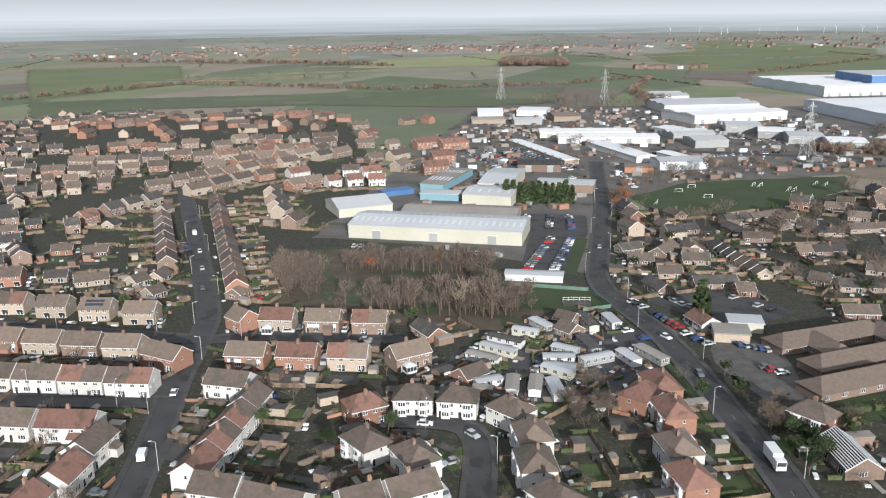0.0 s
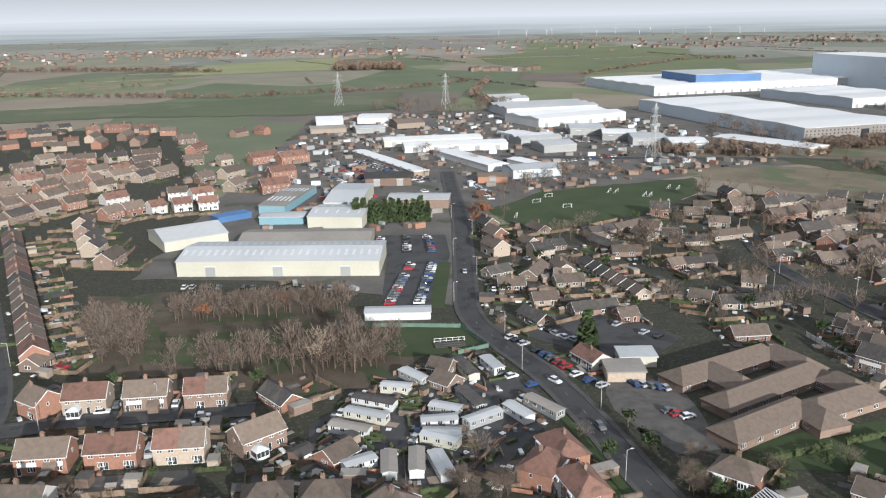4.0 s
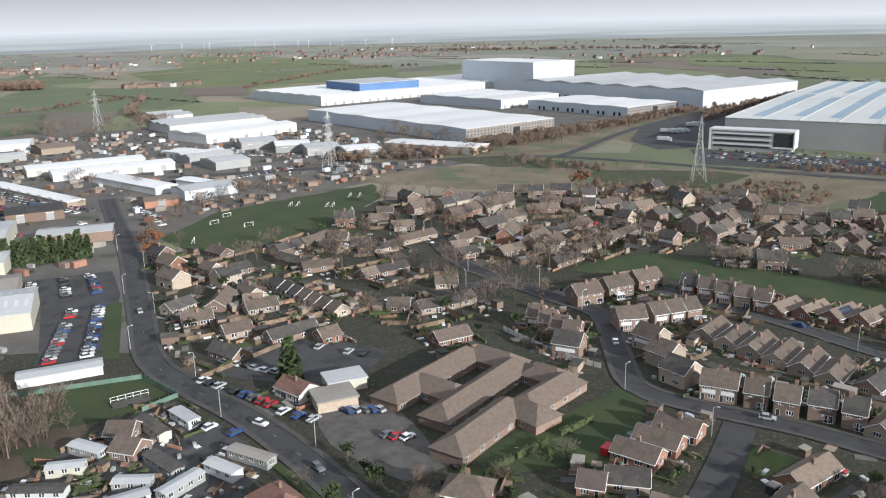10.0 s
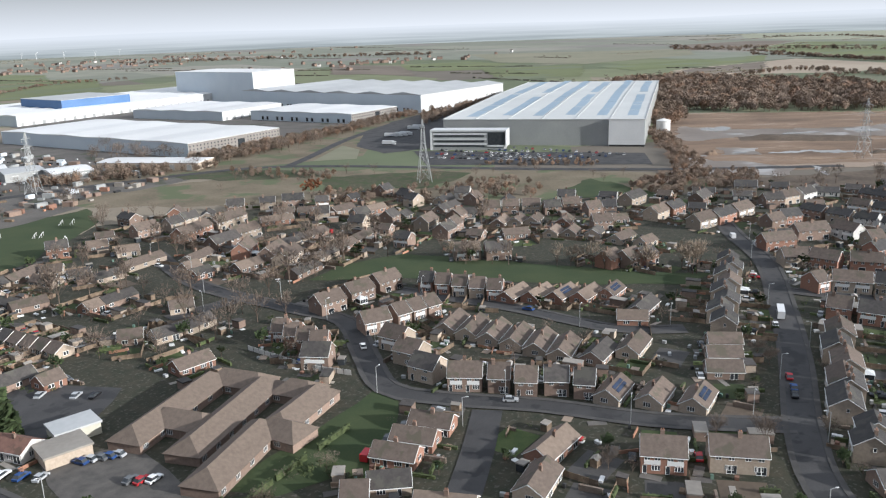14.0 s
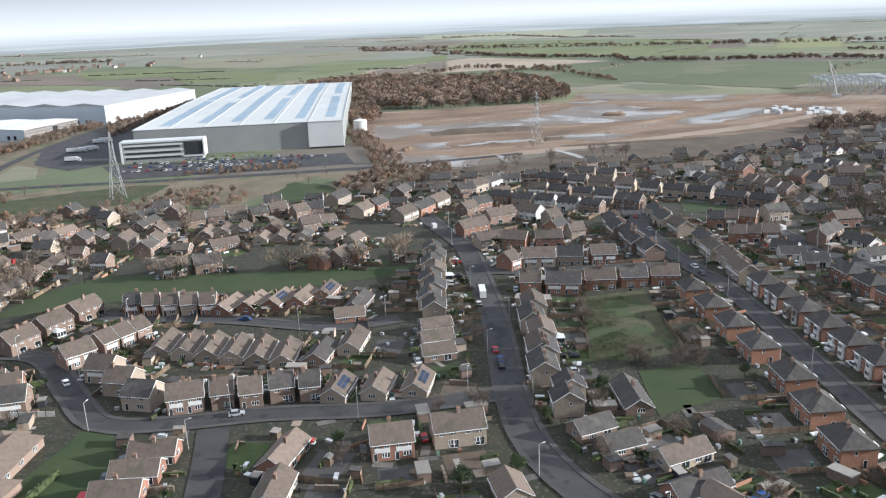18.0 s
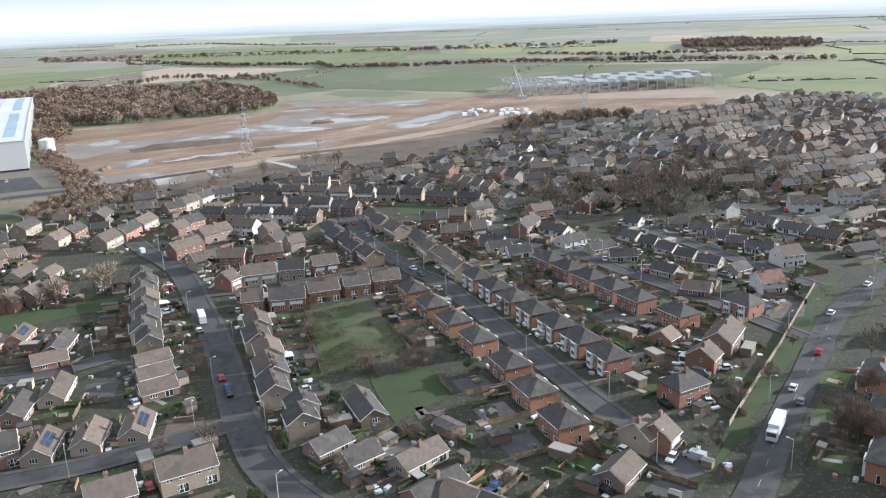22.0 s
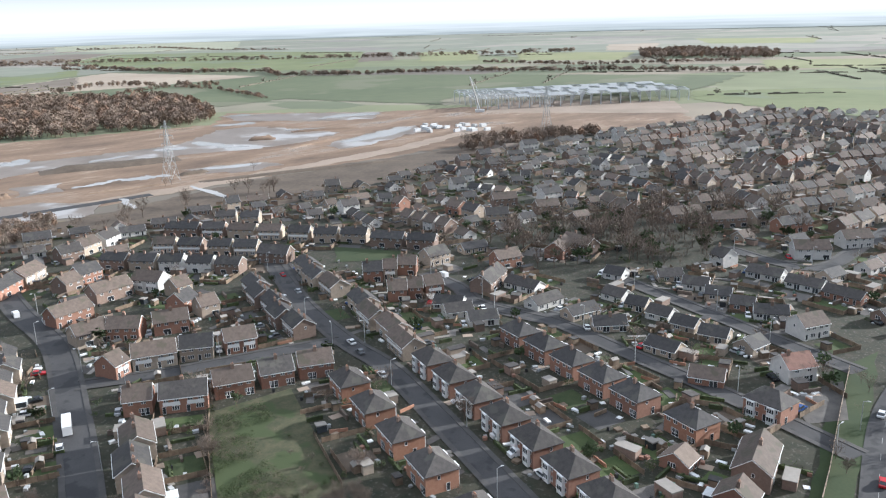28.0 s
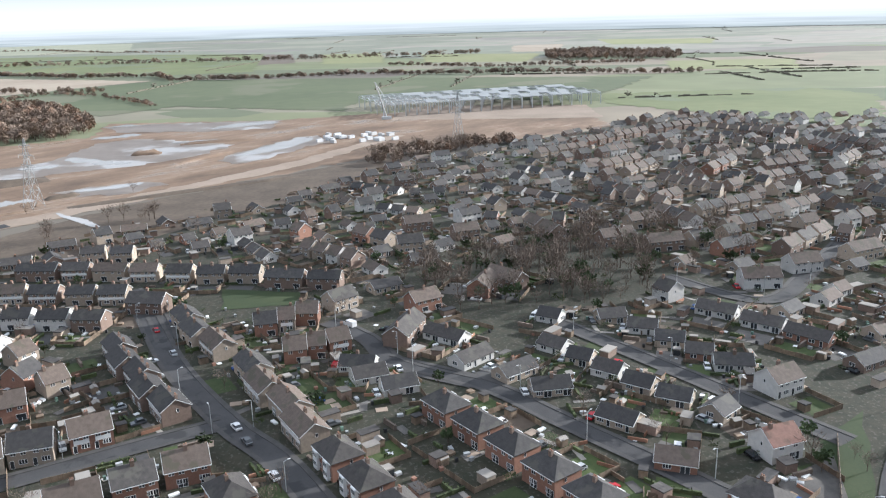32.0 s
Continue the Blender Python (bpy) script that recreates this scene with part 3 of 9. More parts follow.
patch("mud_ground", [(470, 320), (520, 345), (640, 440), (760, 505), (800, 470), (850, 390), (905, 315), (1010, 330), (990, 160), (1030, 20), (1020, -170), (860, -160), (790, -50), (762, 30), (700, 92), (604, 196), (524, 262)],
      0.11, M["mud"], "churned brown mud of a building site with wet patches", "mud", 5)
patch("bare_field", [(475, 275), (524, 240), (604, 186), (700, 84), (755, 30), (700, 20), (610, 78), (562, 128), (492, 175), (455, 235)], 0.15, M["soil"], "bare dark soil strip beside the building site", "soil", 3)
patch("site_slab", [(960, 40), (1085, 10), (1070, -60), (1040, -180), (925, -170)], 0.165, M["silt"], "pale concrete floor slab of the unfinished hall", "slab", 2)
patch("woodland_floor", [(-130, 310), (-50, 312), (-12, 275), (0, 245), (-15, 222), (-77, 222), (-110, 240)], 0.13, M["litter"], "leaf-strewn rough grass under bare trees", "ground", 3)
patch("copse_clearing", [(-87.5, 265.8), (-99.0, 287.9), (-89.0, 245.9), (-81.6, 241.1), (-58.1, 251.5), (-33.7, 259.8), (-41.8, 274.3)], 0.15, M["rough_grass"], "rough grass clearing inside the copse", "grassland", 1)
patch("club_lawn", [(-33, 274), (12, 268), (19, 248), (-6, 243), (-30, 252)], 0.16, M["grass"], "green lawn beside the low white building", "lawn", 1)
patch("estate_green", [(180, 300), (201, 308), (232, 300), (275, 206), (292, 184), (273, 183), (240, 224), (208, 272)], 0.16, M["grass"], "long green between the house rows with bare trees", "lawn", 1)
patch("paddock", [(217.0, 75.9), (223.0, 68.0), (227.3, 61.6), (208.5, 51.8), (192.2, 64.9), (204.8, 70.9)], 0.16, M["grass"], "mown green lawn behind the houses", "lawn")
patch("rough_paddock", [(271.8, 109.4), (286.9, 90.2), (260.3, 77.7), (235.9, 66.3), (223.8, 79.9), (220.3, 89.4)], 0.17, M["rough_grass"], "overgrown paddock of rough grass and brambles", "grassland")
patch("small_green", [(436, 104), (428, 72), (414, 74), (412, 100)], 0.16, M["grass"], "small green in front of terraces", "lawn", 1)
patch("road_verge", [(300, -66), (312, -84), (256, -57), (170, -8), (160, -2), (232, -34)], 0.16, M["grass"], "grass verge beside the main road", "lawn", 1)
patch("pitch_verge", [(6, 345), (12, 345), (7, 287), (2, 288)], 0.16, M["grass"], "grass strip between car park and road", "lawn")
patch("car_park", [(-24, 393), (11, 392), (12, 358), (5, 289), (-16, 291), (-16, 355)], 0.13, M["tarmac"], "tarmac car park with parked cars", "car park")
patch("rear_car_park", [(30, 262), (42, 276), (66, 278), (84, 254), (66, 236), (52, 240)], 0.135, M["tarmac"], "tarmac lot behind the forecourt", "car park", 1)
patch("home_car_park", [(52, 225), (72, 219), (72, 182), (60, 180), (50, 204)], 0.13, M["drive"], "worn gravelly car park of the care home", "car park", 1)
patch("home_lawn", [(76, 184), (140, 200), (134, 190), (112, 168), (84, 172)], 0.14, M["grass"], "lawn round the care home", "lawn", 1)
patch("caravan_ground", [(-31, 200), (-14, 226), (14, 247), (24, 235), (36, 205), (14, 172), (-12, 165), (-29, 179)], 0.145, M["tarmac"], "tarmac ground of the caravan park", "ground", 1)
patch("depot_car_park", [(440, 530), (535, 375), (495, 342), (400, 470)], 0.14, M["tarmac"], "large staff car park", "car park")
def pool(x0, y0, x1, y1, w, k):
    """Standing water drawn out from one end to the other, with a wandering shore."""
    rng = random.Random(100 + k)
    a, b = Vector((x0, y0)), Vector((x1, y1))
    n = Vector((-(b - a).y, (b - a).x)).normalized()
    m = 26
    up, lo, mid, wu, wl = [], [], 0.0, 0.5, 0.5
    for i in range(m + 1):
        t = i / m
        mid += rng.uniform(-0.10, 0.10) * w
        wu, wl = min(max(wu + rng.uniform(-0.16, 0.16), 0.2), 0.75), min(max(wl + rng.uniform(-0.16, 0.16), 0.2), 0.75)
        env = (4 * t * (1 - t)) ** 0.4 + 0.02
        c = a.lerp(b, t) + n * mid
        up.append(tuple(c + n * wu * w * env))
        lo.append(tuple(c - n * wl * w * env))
    # sky reflection is painted in by the pale water colour
    patch("puddle", up + lo[::-1], 0.205 + 0.006 * k, M["water"], "shallow standing water, coloured pale like reflected sky", "puddle")


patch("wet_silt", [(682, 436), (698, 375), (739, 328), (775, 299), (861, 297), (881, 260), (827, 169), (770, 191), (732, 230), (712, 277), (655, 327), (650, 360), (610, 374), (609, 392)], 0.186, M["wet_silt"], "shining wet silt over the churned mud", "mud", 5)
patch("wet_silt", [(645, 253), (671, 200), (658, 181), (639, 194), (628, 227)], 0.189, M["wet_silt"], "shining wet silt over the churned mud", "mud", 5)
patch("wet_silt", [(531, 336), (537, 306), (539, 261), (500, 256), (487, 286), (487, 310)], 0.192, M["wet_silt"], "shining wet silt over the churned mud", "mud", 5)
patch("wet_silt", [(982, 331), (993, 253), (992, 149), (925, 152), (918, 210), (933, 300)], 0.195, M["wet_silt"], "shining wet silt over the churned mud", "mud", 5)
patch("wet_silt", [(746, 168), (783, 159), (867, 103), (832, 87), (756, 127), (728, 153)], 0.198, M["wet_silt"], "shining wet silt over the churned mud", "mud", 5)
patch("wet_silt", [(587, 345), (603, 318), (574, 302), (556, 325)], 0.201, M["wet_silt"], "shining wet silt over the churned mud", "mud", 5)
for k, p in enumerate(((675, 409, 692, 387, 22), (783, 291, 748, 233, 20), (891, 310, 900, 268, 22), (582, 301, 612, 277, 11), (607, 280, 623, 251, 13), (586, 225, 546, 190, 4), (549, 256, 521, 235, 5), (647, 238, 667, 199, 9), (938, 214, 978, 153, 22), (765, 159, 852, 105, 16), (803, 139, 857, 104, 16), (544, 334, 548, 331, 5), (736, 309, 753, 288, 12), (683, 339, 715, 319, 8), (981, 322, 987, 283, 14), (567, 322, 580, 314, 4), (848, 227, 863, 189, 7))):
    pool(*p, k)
patch("haul_road", [(440, 300), (524, 268), (604, 192), (720, 95), (848, 25), (856, 38), (730, 110), (612, 206), (530, 285), (446, 318)], 0.18, M["silt"], "pale beaten earth haul road", "track", 2)


def spoil(x0, y0, x1, y1, w, h, k):
    """A long heap of dug earth with an uneven crest."""
    rng = random.Random(400 + k)
    a, b = Vector((x0, y0)), Vector((x1, y1))
    n = Vector((-(b - a).y, (b - a).x)).normalized()
    m = max(8, int((b - a).length / 9))
    v, f, c = [], [], 7
    for i in range(m + 1):
        t = i / m
        env = min(1, 6 * t, 6 * (1 - t)) + 0.02
        for j in range(c):
            u = j / (c - 1) * 2 - 1
            p = a.lerp(b, t) + n * (u * w / 2 + rng.uniform(-1, 1) * w * 0.06)
            v.append((p.x, p.y, 0.1 + h * env * (1 - u * u) * rng.uniform(0.55, 1.1)))
        if i:
            for j in range(c - 1):
                q = (i - 1) * c + j
                f.append((q, q + 1, q + c + 1, q + c))
    ob = raw("spoil_heap", v, f, M["mud" if k % 3 else "soil"])
    ob.polygons.foreach_set("use_smooth", [True] * len(f))
    tagged(new("spoil_heap", ob), "long heap of dug brown earth on the site", "earth heap", kind="structure")


spoil(641, 355, 694, 271, 26, 3, 0)
spoil(789, 244, 794, 221, 14, 3.5, 1)
spoil(728, 200, 794, 164, 10, 1.6, 2)
spoil(623, 246, 638, 230, 8, 2, 3)
spoil(837, 218, 856, 154, 12, 1.8, 4)
spoil(553, 335, 559, 329, 10, 3, 5)
spoil(598, 223, 676, 93, 10, 1.2, 6)
spoil(564, 285, 595, 241, 4, 1, 7)


def road(name, pts, w, label, z=0.2, foot=1.5):
    line = smooth_line(pts)
    for side in (1, -1):
        if foot:
            a, b = (w / 2 + foot, w / 2) if side > 0 else (-w / 2, -w / 2 - foot)
            v, f = ribbon(line, a, b, z + 0.12)
            k = len(v)
            # the kerb's upright face
            for i, p in enumerate(line):
                d = (line[min(i + 1, len(line) - 1)] - line[max(i - 1, 0)]).normalized()
                q = p + Vector((-d.y, d.x)) * (w / 2 * side)
                v += [(q.x, q.y, z - 0.02), (q.x, q.y, z + 0.12)]
                if i:
                    m = k + 2 * i
                    f.append((m - 2, m - 1, m + 1, m))
            tagged(new("pavement", raw("pavement", v, f, M["pave"])), "grey slab pavement with a kerb along the road", "pavement", kind="structure")
    v, f = ribbon(line, w / 2, -w / 2, z)
    return tagged(new(name, raw(name, v, f, M["tarmac"])), label, "road", kind="structure")


ROADS = []


def street(pts, w, z=0.2, foot=1.5, label="dark tarmac estate street"):
    ROADS.append((smooth_line(pts, 5), w))
    return road("road", pts, w, label, z, foot)


street([(18, 560), (19, 470), (20, 418), (17, 326), (16, 281), (24, 254), (35, 227), (43, 198), (49, 170), (54, 148), (58, 120), (60, 60)], 6.8, 0.24, label="main road with worn tarmac curving past the caravan park")
street([(-240, 450), (-228, 418), (-177, 325), (-141, 258), (-122, 221), (-115, 198), (-107, 167), (-99, 143), (-88, 105)], 6.2, 0.20)
street([(-240, 200), (-197, 202), (-165, 201), (-118, 200), (-90, 206), (-47, 210)], 5.6, 0.215)
street([(-190, 146), (-155, 149), (-104, 155)], 5.2, 0.23)
street([(-42, 153), (-23, 154), (-15, 145), (-12, 118)], 5.4, 0.23)
street([(157, 390), (147, 330), (156, 276), (161, 250), (147, 221), (136, 197), (143, 179), (157, 158), (170, 132), (190, 106)], 5.8, 0.23)
street([(196, 262), (209, 217), (216, 178), (231, 160)], 4.9, 0.215)
street([(145, 167), (128, 154), (108, 140)], 8.0, 0.215, 0)
street([(380, 230), (350, 205), (318, 175), (272, 147), (231, 124), (191, 104), (166, 88), (148, 66), (132, 30)], 6.8, 0.25)
street([(60, 620), (134, 603), (220, 592), (311, 569), (358, 520), (394, 461), (436, 392), (493, 312), (560, 240)], 9.0, 0.21, 0, "busy distributor road by the warehouses")
street([(329.8, 548.8), (367.5, 573.6), (443.9, 629.1), (538.2, 684.8), (651.1, 738.8), (729.5, 769.4)], 8.0, 0.225, 0, "approach road to the warehouses")
street([(412, 127), (360, 103), (322, 80), (298, 62), (244, 34), (205, 14), (170, -5)], 5.6, 0.23)
street([(289, 154), (298, 130), (313, 102), (323, 82)], 4.9, 0.215)
street([(470, -230), (390, -165), (335, -122), (303, -93), (269, -67), (223, -44), (193, -29), (150, -8), (100, 30)], 7.6, 0.26, 0, label="wide main road with white lane markings")
street([(385, -18), (346, -42), (313, -62), (297, -72)], 4.9, 0.215)
street([(360, 40), (339, 12), (314, -7), (282, -31), (250, -52)], 4.9, 0.225)
street([(395, 60), (378, 46), (356, 36), (340, 14)], 4.9, 0.21)
street([(428, -70), (396, -95), (425, -126), (470, -165)], 4.9, 0.215)
street([(440, 140), (411, 123), (384, 112)], 4.9, 0.215)
street([(120, 300), (132, 300), (150, 300)], 5.0, 0.21)


ROAD_CELL = {}


def near_road(x, y, extra=2.0):
    if not ROAD_CELL:
        for line, w in ROADS:
            for p in line:
                ROAD_CELL.setdefault((int(p.x // 14), int(p.y // 14)), []).append((p.x, p.y, w / 2))
    cx, cy = int(x // 14), int(y // 14)
    for i in (cx - 1, cx, cx + 1):
        for j in (cy - 1, cy, cy + 1):
            for px, py, w in ROAD_CELL.get((i, j), ()):
                if math.hypot(px - x, py - y) < w + extra:
                    return True
    return False


v, f = ribbon(smooth_line([(38, 214), (43, 198), (49, 170), (54, 148), (58, 120)]), -5.1, -7.6, 0.31)
tagged(new("roadside_verge", raw("roadside_verge", v, f, M["grass"])), "narrow grass verge beside the main road pavement", "verge", kind="structure")


# dashes along the middle of the main roads
def dashes(pts, gap, length, width=0.16, z=0.275, off=0.0):
    line = smooth_line(pts, 1.0)
    bag, run = Bag(), 0.0
    for a, b in zip(line, line[1:]):
        d = (b - a).length
        if (run % gap) < length:
            u = (b - a).normalized()
            n = Vector((-u.y, u.x))
            q = [a + n * (off + width / 2), a + n * (off - width / 2), b + n * (off - width / 2), b + n * (off + width / 2)]
            bag.solid([(p.x, p.y, z) for p in q], [(0, 1, 2, 3)])
        run += d
    tagged(new("lane_marking", bag.mesh("lane_marking", M["marking"])), "faded white paint dashes on the road", "road marking", kind="stuff")


dashes([(470, -230), (390, -165), (335, -122), (303, -93), (269, -67), (223, -44), (193, -29), (150, -8), (100, 30)], 9, 3, 0.12)
dashes([(18, 560), (19, 470), (20, 418), (17, 326), (16, 281), (24, 254), (35, 227), (43, 198), (49, 170), (54, 148), (58, 120)], 12, 2, 0.12, z=0.255)
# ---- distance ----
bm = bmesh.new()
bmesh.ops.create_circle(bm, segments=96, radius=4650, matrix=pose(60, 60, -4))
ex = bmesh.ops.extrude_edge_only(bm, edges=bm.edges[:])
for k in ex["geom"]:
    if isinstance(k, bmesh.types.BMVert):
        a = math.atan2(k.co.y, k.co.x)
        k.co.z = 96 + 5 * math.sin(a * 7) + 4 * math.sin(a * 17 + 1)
# glowing ring; haze is painted on as a fade to sky colour with height
far = bpy.data.materials.new("hazy_distance")
far.use_nodes = True
fn = far.node_tree
fb = fn.nodes["Principled BSDF"]
geo = fn.nodes.new("ShaderNodeNewGeometry")
mp = fn.nodes.new("ShaderNodeMapping")
mp.inputs["Scale"].default_value = (0.0016, 0.0016, 0.09)
fn.links.new(geo.outputs["Position"], mp.inputs["Vector"])
no = fn.nodes.new("ShaderNodeTexNoise")
no.inputs["Scale"].default_value, no.inputs["Detail"].default_value = 1.0, 5
fn.links.new(mp.outputs[0], no.inputs["Vector"])
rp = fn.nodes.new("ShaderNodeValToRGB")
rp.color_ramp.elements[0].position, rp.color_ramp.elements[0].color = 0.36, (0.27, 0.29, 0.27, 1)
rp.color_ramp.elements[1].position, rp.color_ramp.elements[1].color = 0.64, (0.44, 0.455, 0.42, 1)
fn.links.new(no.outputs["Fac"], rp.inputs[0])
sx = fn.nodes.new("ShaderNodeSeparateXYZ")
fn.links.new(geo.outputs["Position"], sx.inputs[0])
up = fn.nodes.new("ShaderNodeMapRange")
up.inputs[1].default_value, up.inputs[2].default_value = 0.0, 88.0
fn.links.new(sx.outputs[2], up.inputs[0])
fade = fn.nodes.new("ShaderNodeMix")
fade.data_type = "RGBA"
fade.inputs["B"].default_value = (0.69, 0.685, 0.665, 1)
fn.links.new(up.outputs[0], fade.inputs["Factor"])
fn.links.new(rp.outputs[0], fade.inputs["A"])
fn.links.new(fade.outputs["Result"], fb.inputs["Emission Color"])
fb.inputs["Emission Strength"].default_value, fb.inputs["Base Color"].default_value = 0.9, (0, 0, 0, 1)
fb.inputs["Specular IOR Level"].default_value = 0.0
tagged(new("backdrop", mesh_of(bm, "backdrop", far)), "glowing backdrop of far country with haze painted on", "backdrop", kind="structure")


# ---- large buildings ----
HALLS = []


def shed(x, y, ang, L, D, h, wall, roof, rise=1.5, label="", bays=0, doors=0, lights=0, name="warehouse", flat=False, side=None, plinth=None, docks=0):
    """A clad hall: its front runs L metres from (x, y) along ang, and it goes D metres back."""
    HALLS.append((x, y, ang, L, D))
    root = new(name)
    root.matrix_basis = rot_at(x, y, 0, ang)
    tagged(root, label, "warehouse")
    b = Bag()
    b.box(0, 0, 0, L, D, h)
    part("wall", b.mesh("wall", wall), root)
    if side:
        b = Bag()
        b.box(-0.12, 0.1, 0, -0.003, D - 0.1, h - 0.05)
        part("side_wall", b.mesh("side_wall", side), root)
    o = 0.35
    bays = max(1, bays)
    for k in range(bays):
        b = Bag()
        y0, y1 = D * k / bays - (o if k == 0 else 0), D * (k + 1) / bays + (o if k == bays - 1 else 0)
        ym = (y0 + y1) / 2
        if flat:
            b.box(-o, y0, h + 0.004, L + o, y1, h + 0.5)
        else:
            e = h + 0.02
            pts = [(-o, y0, e), (L + o, y0, e), (L + o, y1, e), (-o, y1, e), (-o, y0, e + 0.3), (L + o, y0, e + 0.3), (L + o, y1, e + 0.3), (-o, y1, e + 0.3),
                   (-o, ym, e + 0.3 + rise), (L + o, ym, e + 0.3 + rise)]
            b.solid(pts, [(0, 3, 2, 1), (0, 1, 5, 4), (2, 3, 7, 6), (4, 5, 9, 8), (8, 9, 6, 7), (0, 4, 8, 7, 3), (1, 2, 6, 9, 5)])
        part("roof", b.mesh("roof", roof), root)
        if lights:
            n = lights
            sl = math.atan2(rise, (y1 - y0) / 2) if not flat else 0
            for r, fy in enumerate((0.28, 0.72)):
                for i in range(n):
                    cx = L * (i + 0.5) / n
                    cy = y0 + (y1 - y0) * fy
                    cz = h + 0.36 + (rise * 0.56 if not flat else 0.16)
                    b = Bag()
                    b.box(-0.6, -D / bays * 0.09, 0, 0.6, D / bays * 0.09, 0.05)
                    part("roof_light", b.mesh("roof_light", M["rooflight"]), root, pose(cx, cy, cz, math.degrees(sl if r == 0 else -sl)))
    for i in range(doors):
        b = Bag()
        b.box(-2, -0.08, 0, 2, 0.0, 4.2, 0)
        b.box(-2.2, -0.11, 4.2, 2.2, 0, 4.45, 1)
        part("loading_door", b.mesh("loading_door", M["metal_grey"], M["white"]), root, pose(L * (i + 0.5) / doors, -0.003, 0))
    for i in range(docks):
        b = Bag()
        b.box(-0.35, -1.4, 0.9, -0.13, 1.4, 4.6, 0)
        b.box(-0.9, -1.8, 4.6, -0.13, 1.8, 4.9, 1)
        part("dock_door", b.mesh("dock_door", M["tyre"], M["metal_grey"]), root, pose(0, D * (0.06 + 0.9 * (i + (0.18 if i % 2 == 0 else -0.18)) / docks), 0))
    if plinth:
        b = Bag()
        b.box(-0.1, -0.1, 0, L + 0.1, -0.004, 1.2)
        part("plinth", b.mesh("plinth", plinth), root)
    return root


shed(-102, 333, -3.3, 84, 31, 6.3, M["metal_cream"], M["roof_sheet"], 2.3, "long cream-clad factory hall with pale pitched roof and roof lights", doors=3, lights=26, name="factory")
shed(-84, 366, -2, 60, 26, 4.4, M["brick_buff"], M["roof_old"], 2.0, "low brown factory building under an old fibre roof", name="factory")
shed(-118, 371, 32, 30, 28, 4.6, M["metal_cream"], M["roof_sheet"], 3.4, "pale shed with a broad pitched roof", name="factory")
shed(-58, 411, -8, 28, 28, 5.8, M["metal_cream"], M["roof_sheet"], 1.8, "cream-clad factory hall with a grey roof", lights=5, name="factory")
shed(-53, 441, -5, 20, 52, 6.4, M["metal_cream"], M["roof_sheet"], 1.6, "cream-clad rear hall with a light roof", name="factory")
shed(-84, 420, -2, 23, 12, 3.8, M["turquoise"], M["roof_sheet"], 0.5, "low workshop clad in turquoise sheets", name="factory")
shed(-89, 446, -11, 15, 56, 4.4, M["turquoise"], M["roof_old"], 0.9, "long workshop with turquoise trim and a grey roof", lights=6, name="factory")
shed(-106, 425, 38, 19, 9, 2.6, M["metal_deep"], M["metal_deep"], 0.3, "low blue canopy beside the factory", flat=True, name="canopy")
shed(-19, 452, -6, 34, 17, 5.0, M["brick_brown"], M["roof_sheet"], 1.2, "grey-roofed workshop behind the conifers", name="workshop")
shed(-21, 276, 0, 23, 6.5, 2.7, M["white"], M["roof_sheet"], 0.5, "long low white cabin building beside the lawn", name="site_cabin")
shed(52, 221, -2, 11, 9, 3.0, M["brick_buff"], M["roof_old"], 0.4, "single-storey cream building with a shallow felt roof", flat=True, name="shop_building")
shed(58, 231, -2, 11, 8, 3.2, M["metal_cream"], M["roof_sheet"], 0.4, "pale flat-roofed annexe beside the forecourt", flat=True, name="shop_building")
shed(-100, 812, 8, 26, 42, 5, M["metal_white"], M["roof_white"], 3.0, "white shed with a rounded pale roof", name="shed")
shed(-62, 834, -4, 31, 40, 5.5, M["metal_white"], M["roof_white"], 1.5, "white flat-roofed industrial unit", name="shed")
shed(-100, 765, 11, 33, 26, 4, M["brick_buff"], M["roof_old"], 1.2, "low brick unit with an old grey roof", name="shed")
shed(-21, 789, 14, 27, 36, 5, M["brick_buff"], M["roof_tan"], 1.8, "brown-roofed industrial unit beside conifers", name="shed")
shed(-58, 760, 12, 27, 22, 4.5, M["metal_grey"], M["roof_sheet"], 1.4, "small pale unit with a shallow roof", name="shed")
shed(-29, 675, 8, 82, 24, 5.0, M["metal_cream"], M["roof_white"], 1.4, "long industrial unit with a white roof", doors=5, name="shed")
shed(-12, 644, 6, 82, 24, 5.0, M["metal_white"], M["roof_white"], 1.4, "long industrial unit with a white roof", doors=5, name="shed")
shed(10, 631, -64, 82, 16, 4.2, M["metal_white"], M["roof_white"], 1.0, "low industrial unit with a white sheet roof", name="shed")
shed(-52, 637, -63, 105, 11, 3.4, M["brick_buff"], M["roof_white"], 0.8, "very long low unit with a pale roof", doors=8, name="shed")
shed(60, 530, 14, 34, 22, 5.5, M["metal_blue"], M["roof_sheet"], 1.6, "blue-grey industrial unit with a pale roof", doors=2, name="shed")
shed(36, 518, -2, 19, 15, 4.0, M["brick_orange"], M["roof_tan"], 1.2, "orange brick workshop with a tan roof", doors=1, name="workshop")
shed(-35, 514, 3, 29, 22, 5.0, M["brick_brown"], M["roof_slate"], 1.2, "dark workshop with a low black roof", doors=2, name="workshop")
shed(70, 712, -62, 40, 22, 5.5, M["metal_white"], M["roof_white"], 1.4, "industrial unit with a white roof", doors=3, name="shed")
shed(95, 630, 14, 27, 28, 5.5, M["metal_grey"], M["roof_sheet"], 1.8, "grey unit with a broad pale roof", name="shed")
shed(82, 668, 16, 36, 26, 5.5, M["metal_grey"], M["roof_sheet"], 1.8, "grey unit with a pale roof", bays=2, name="shed")
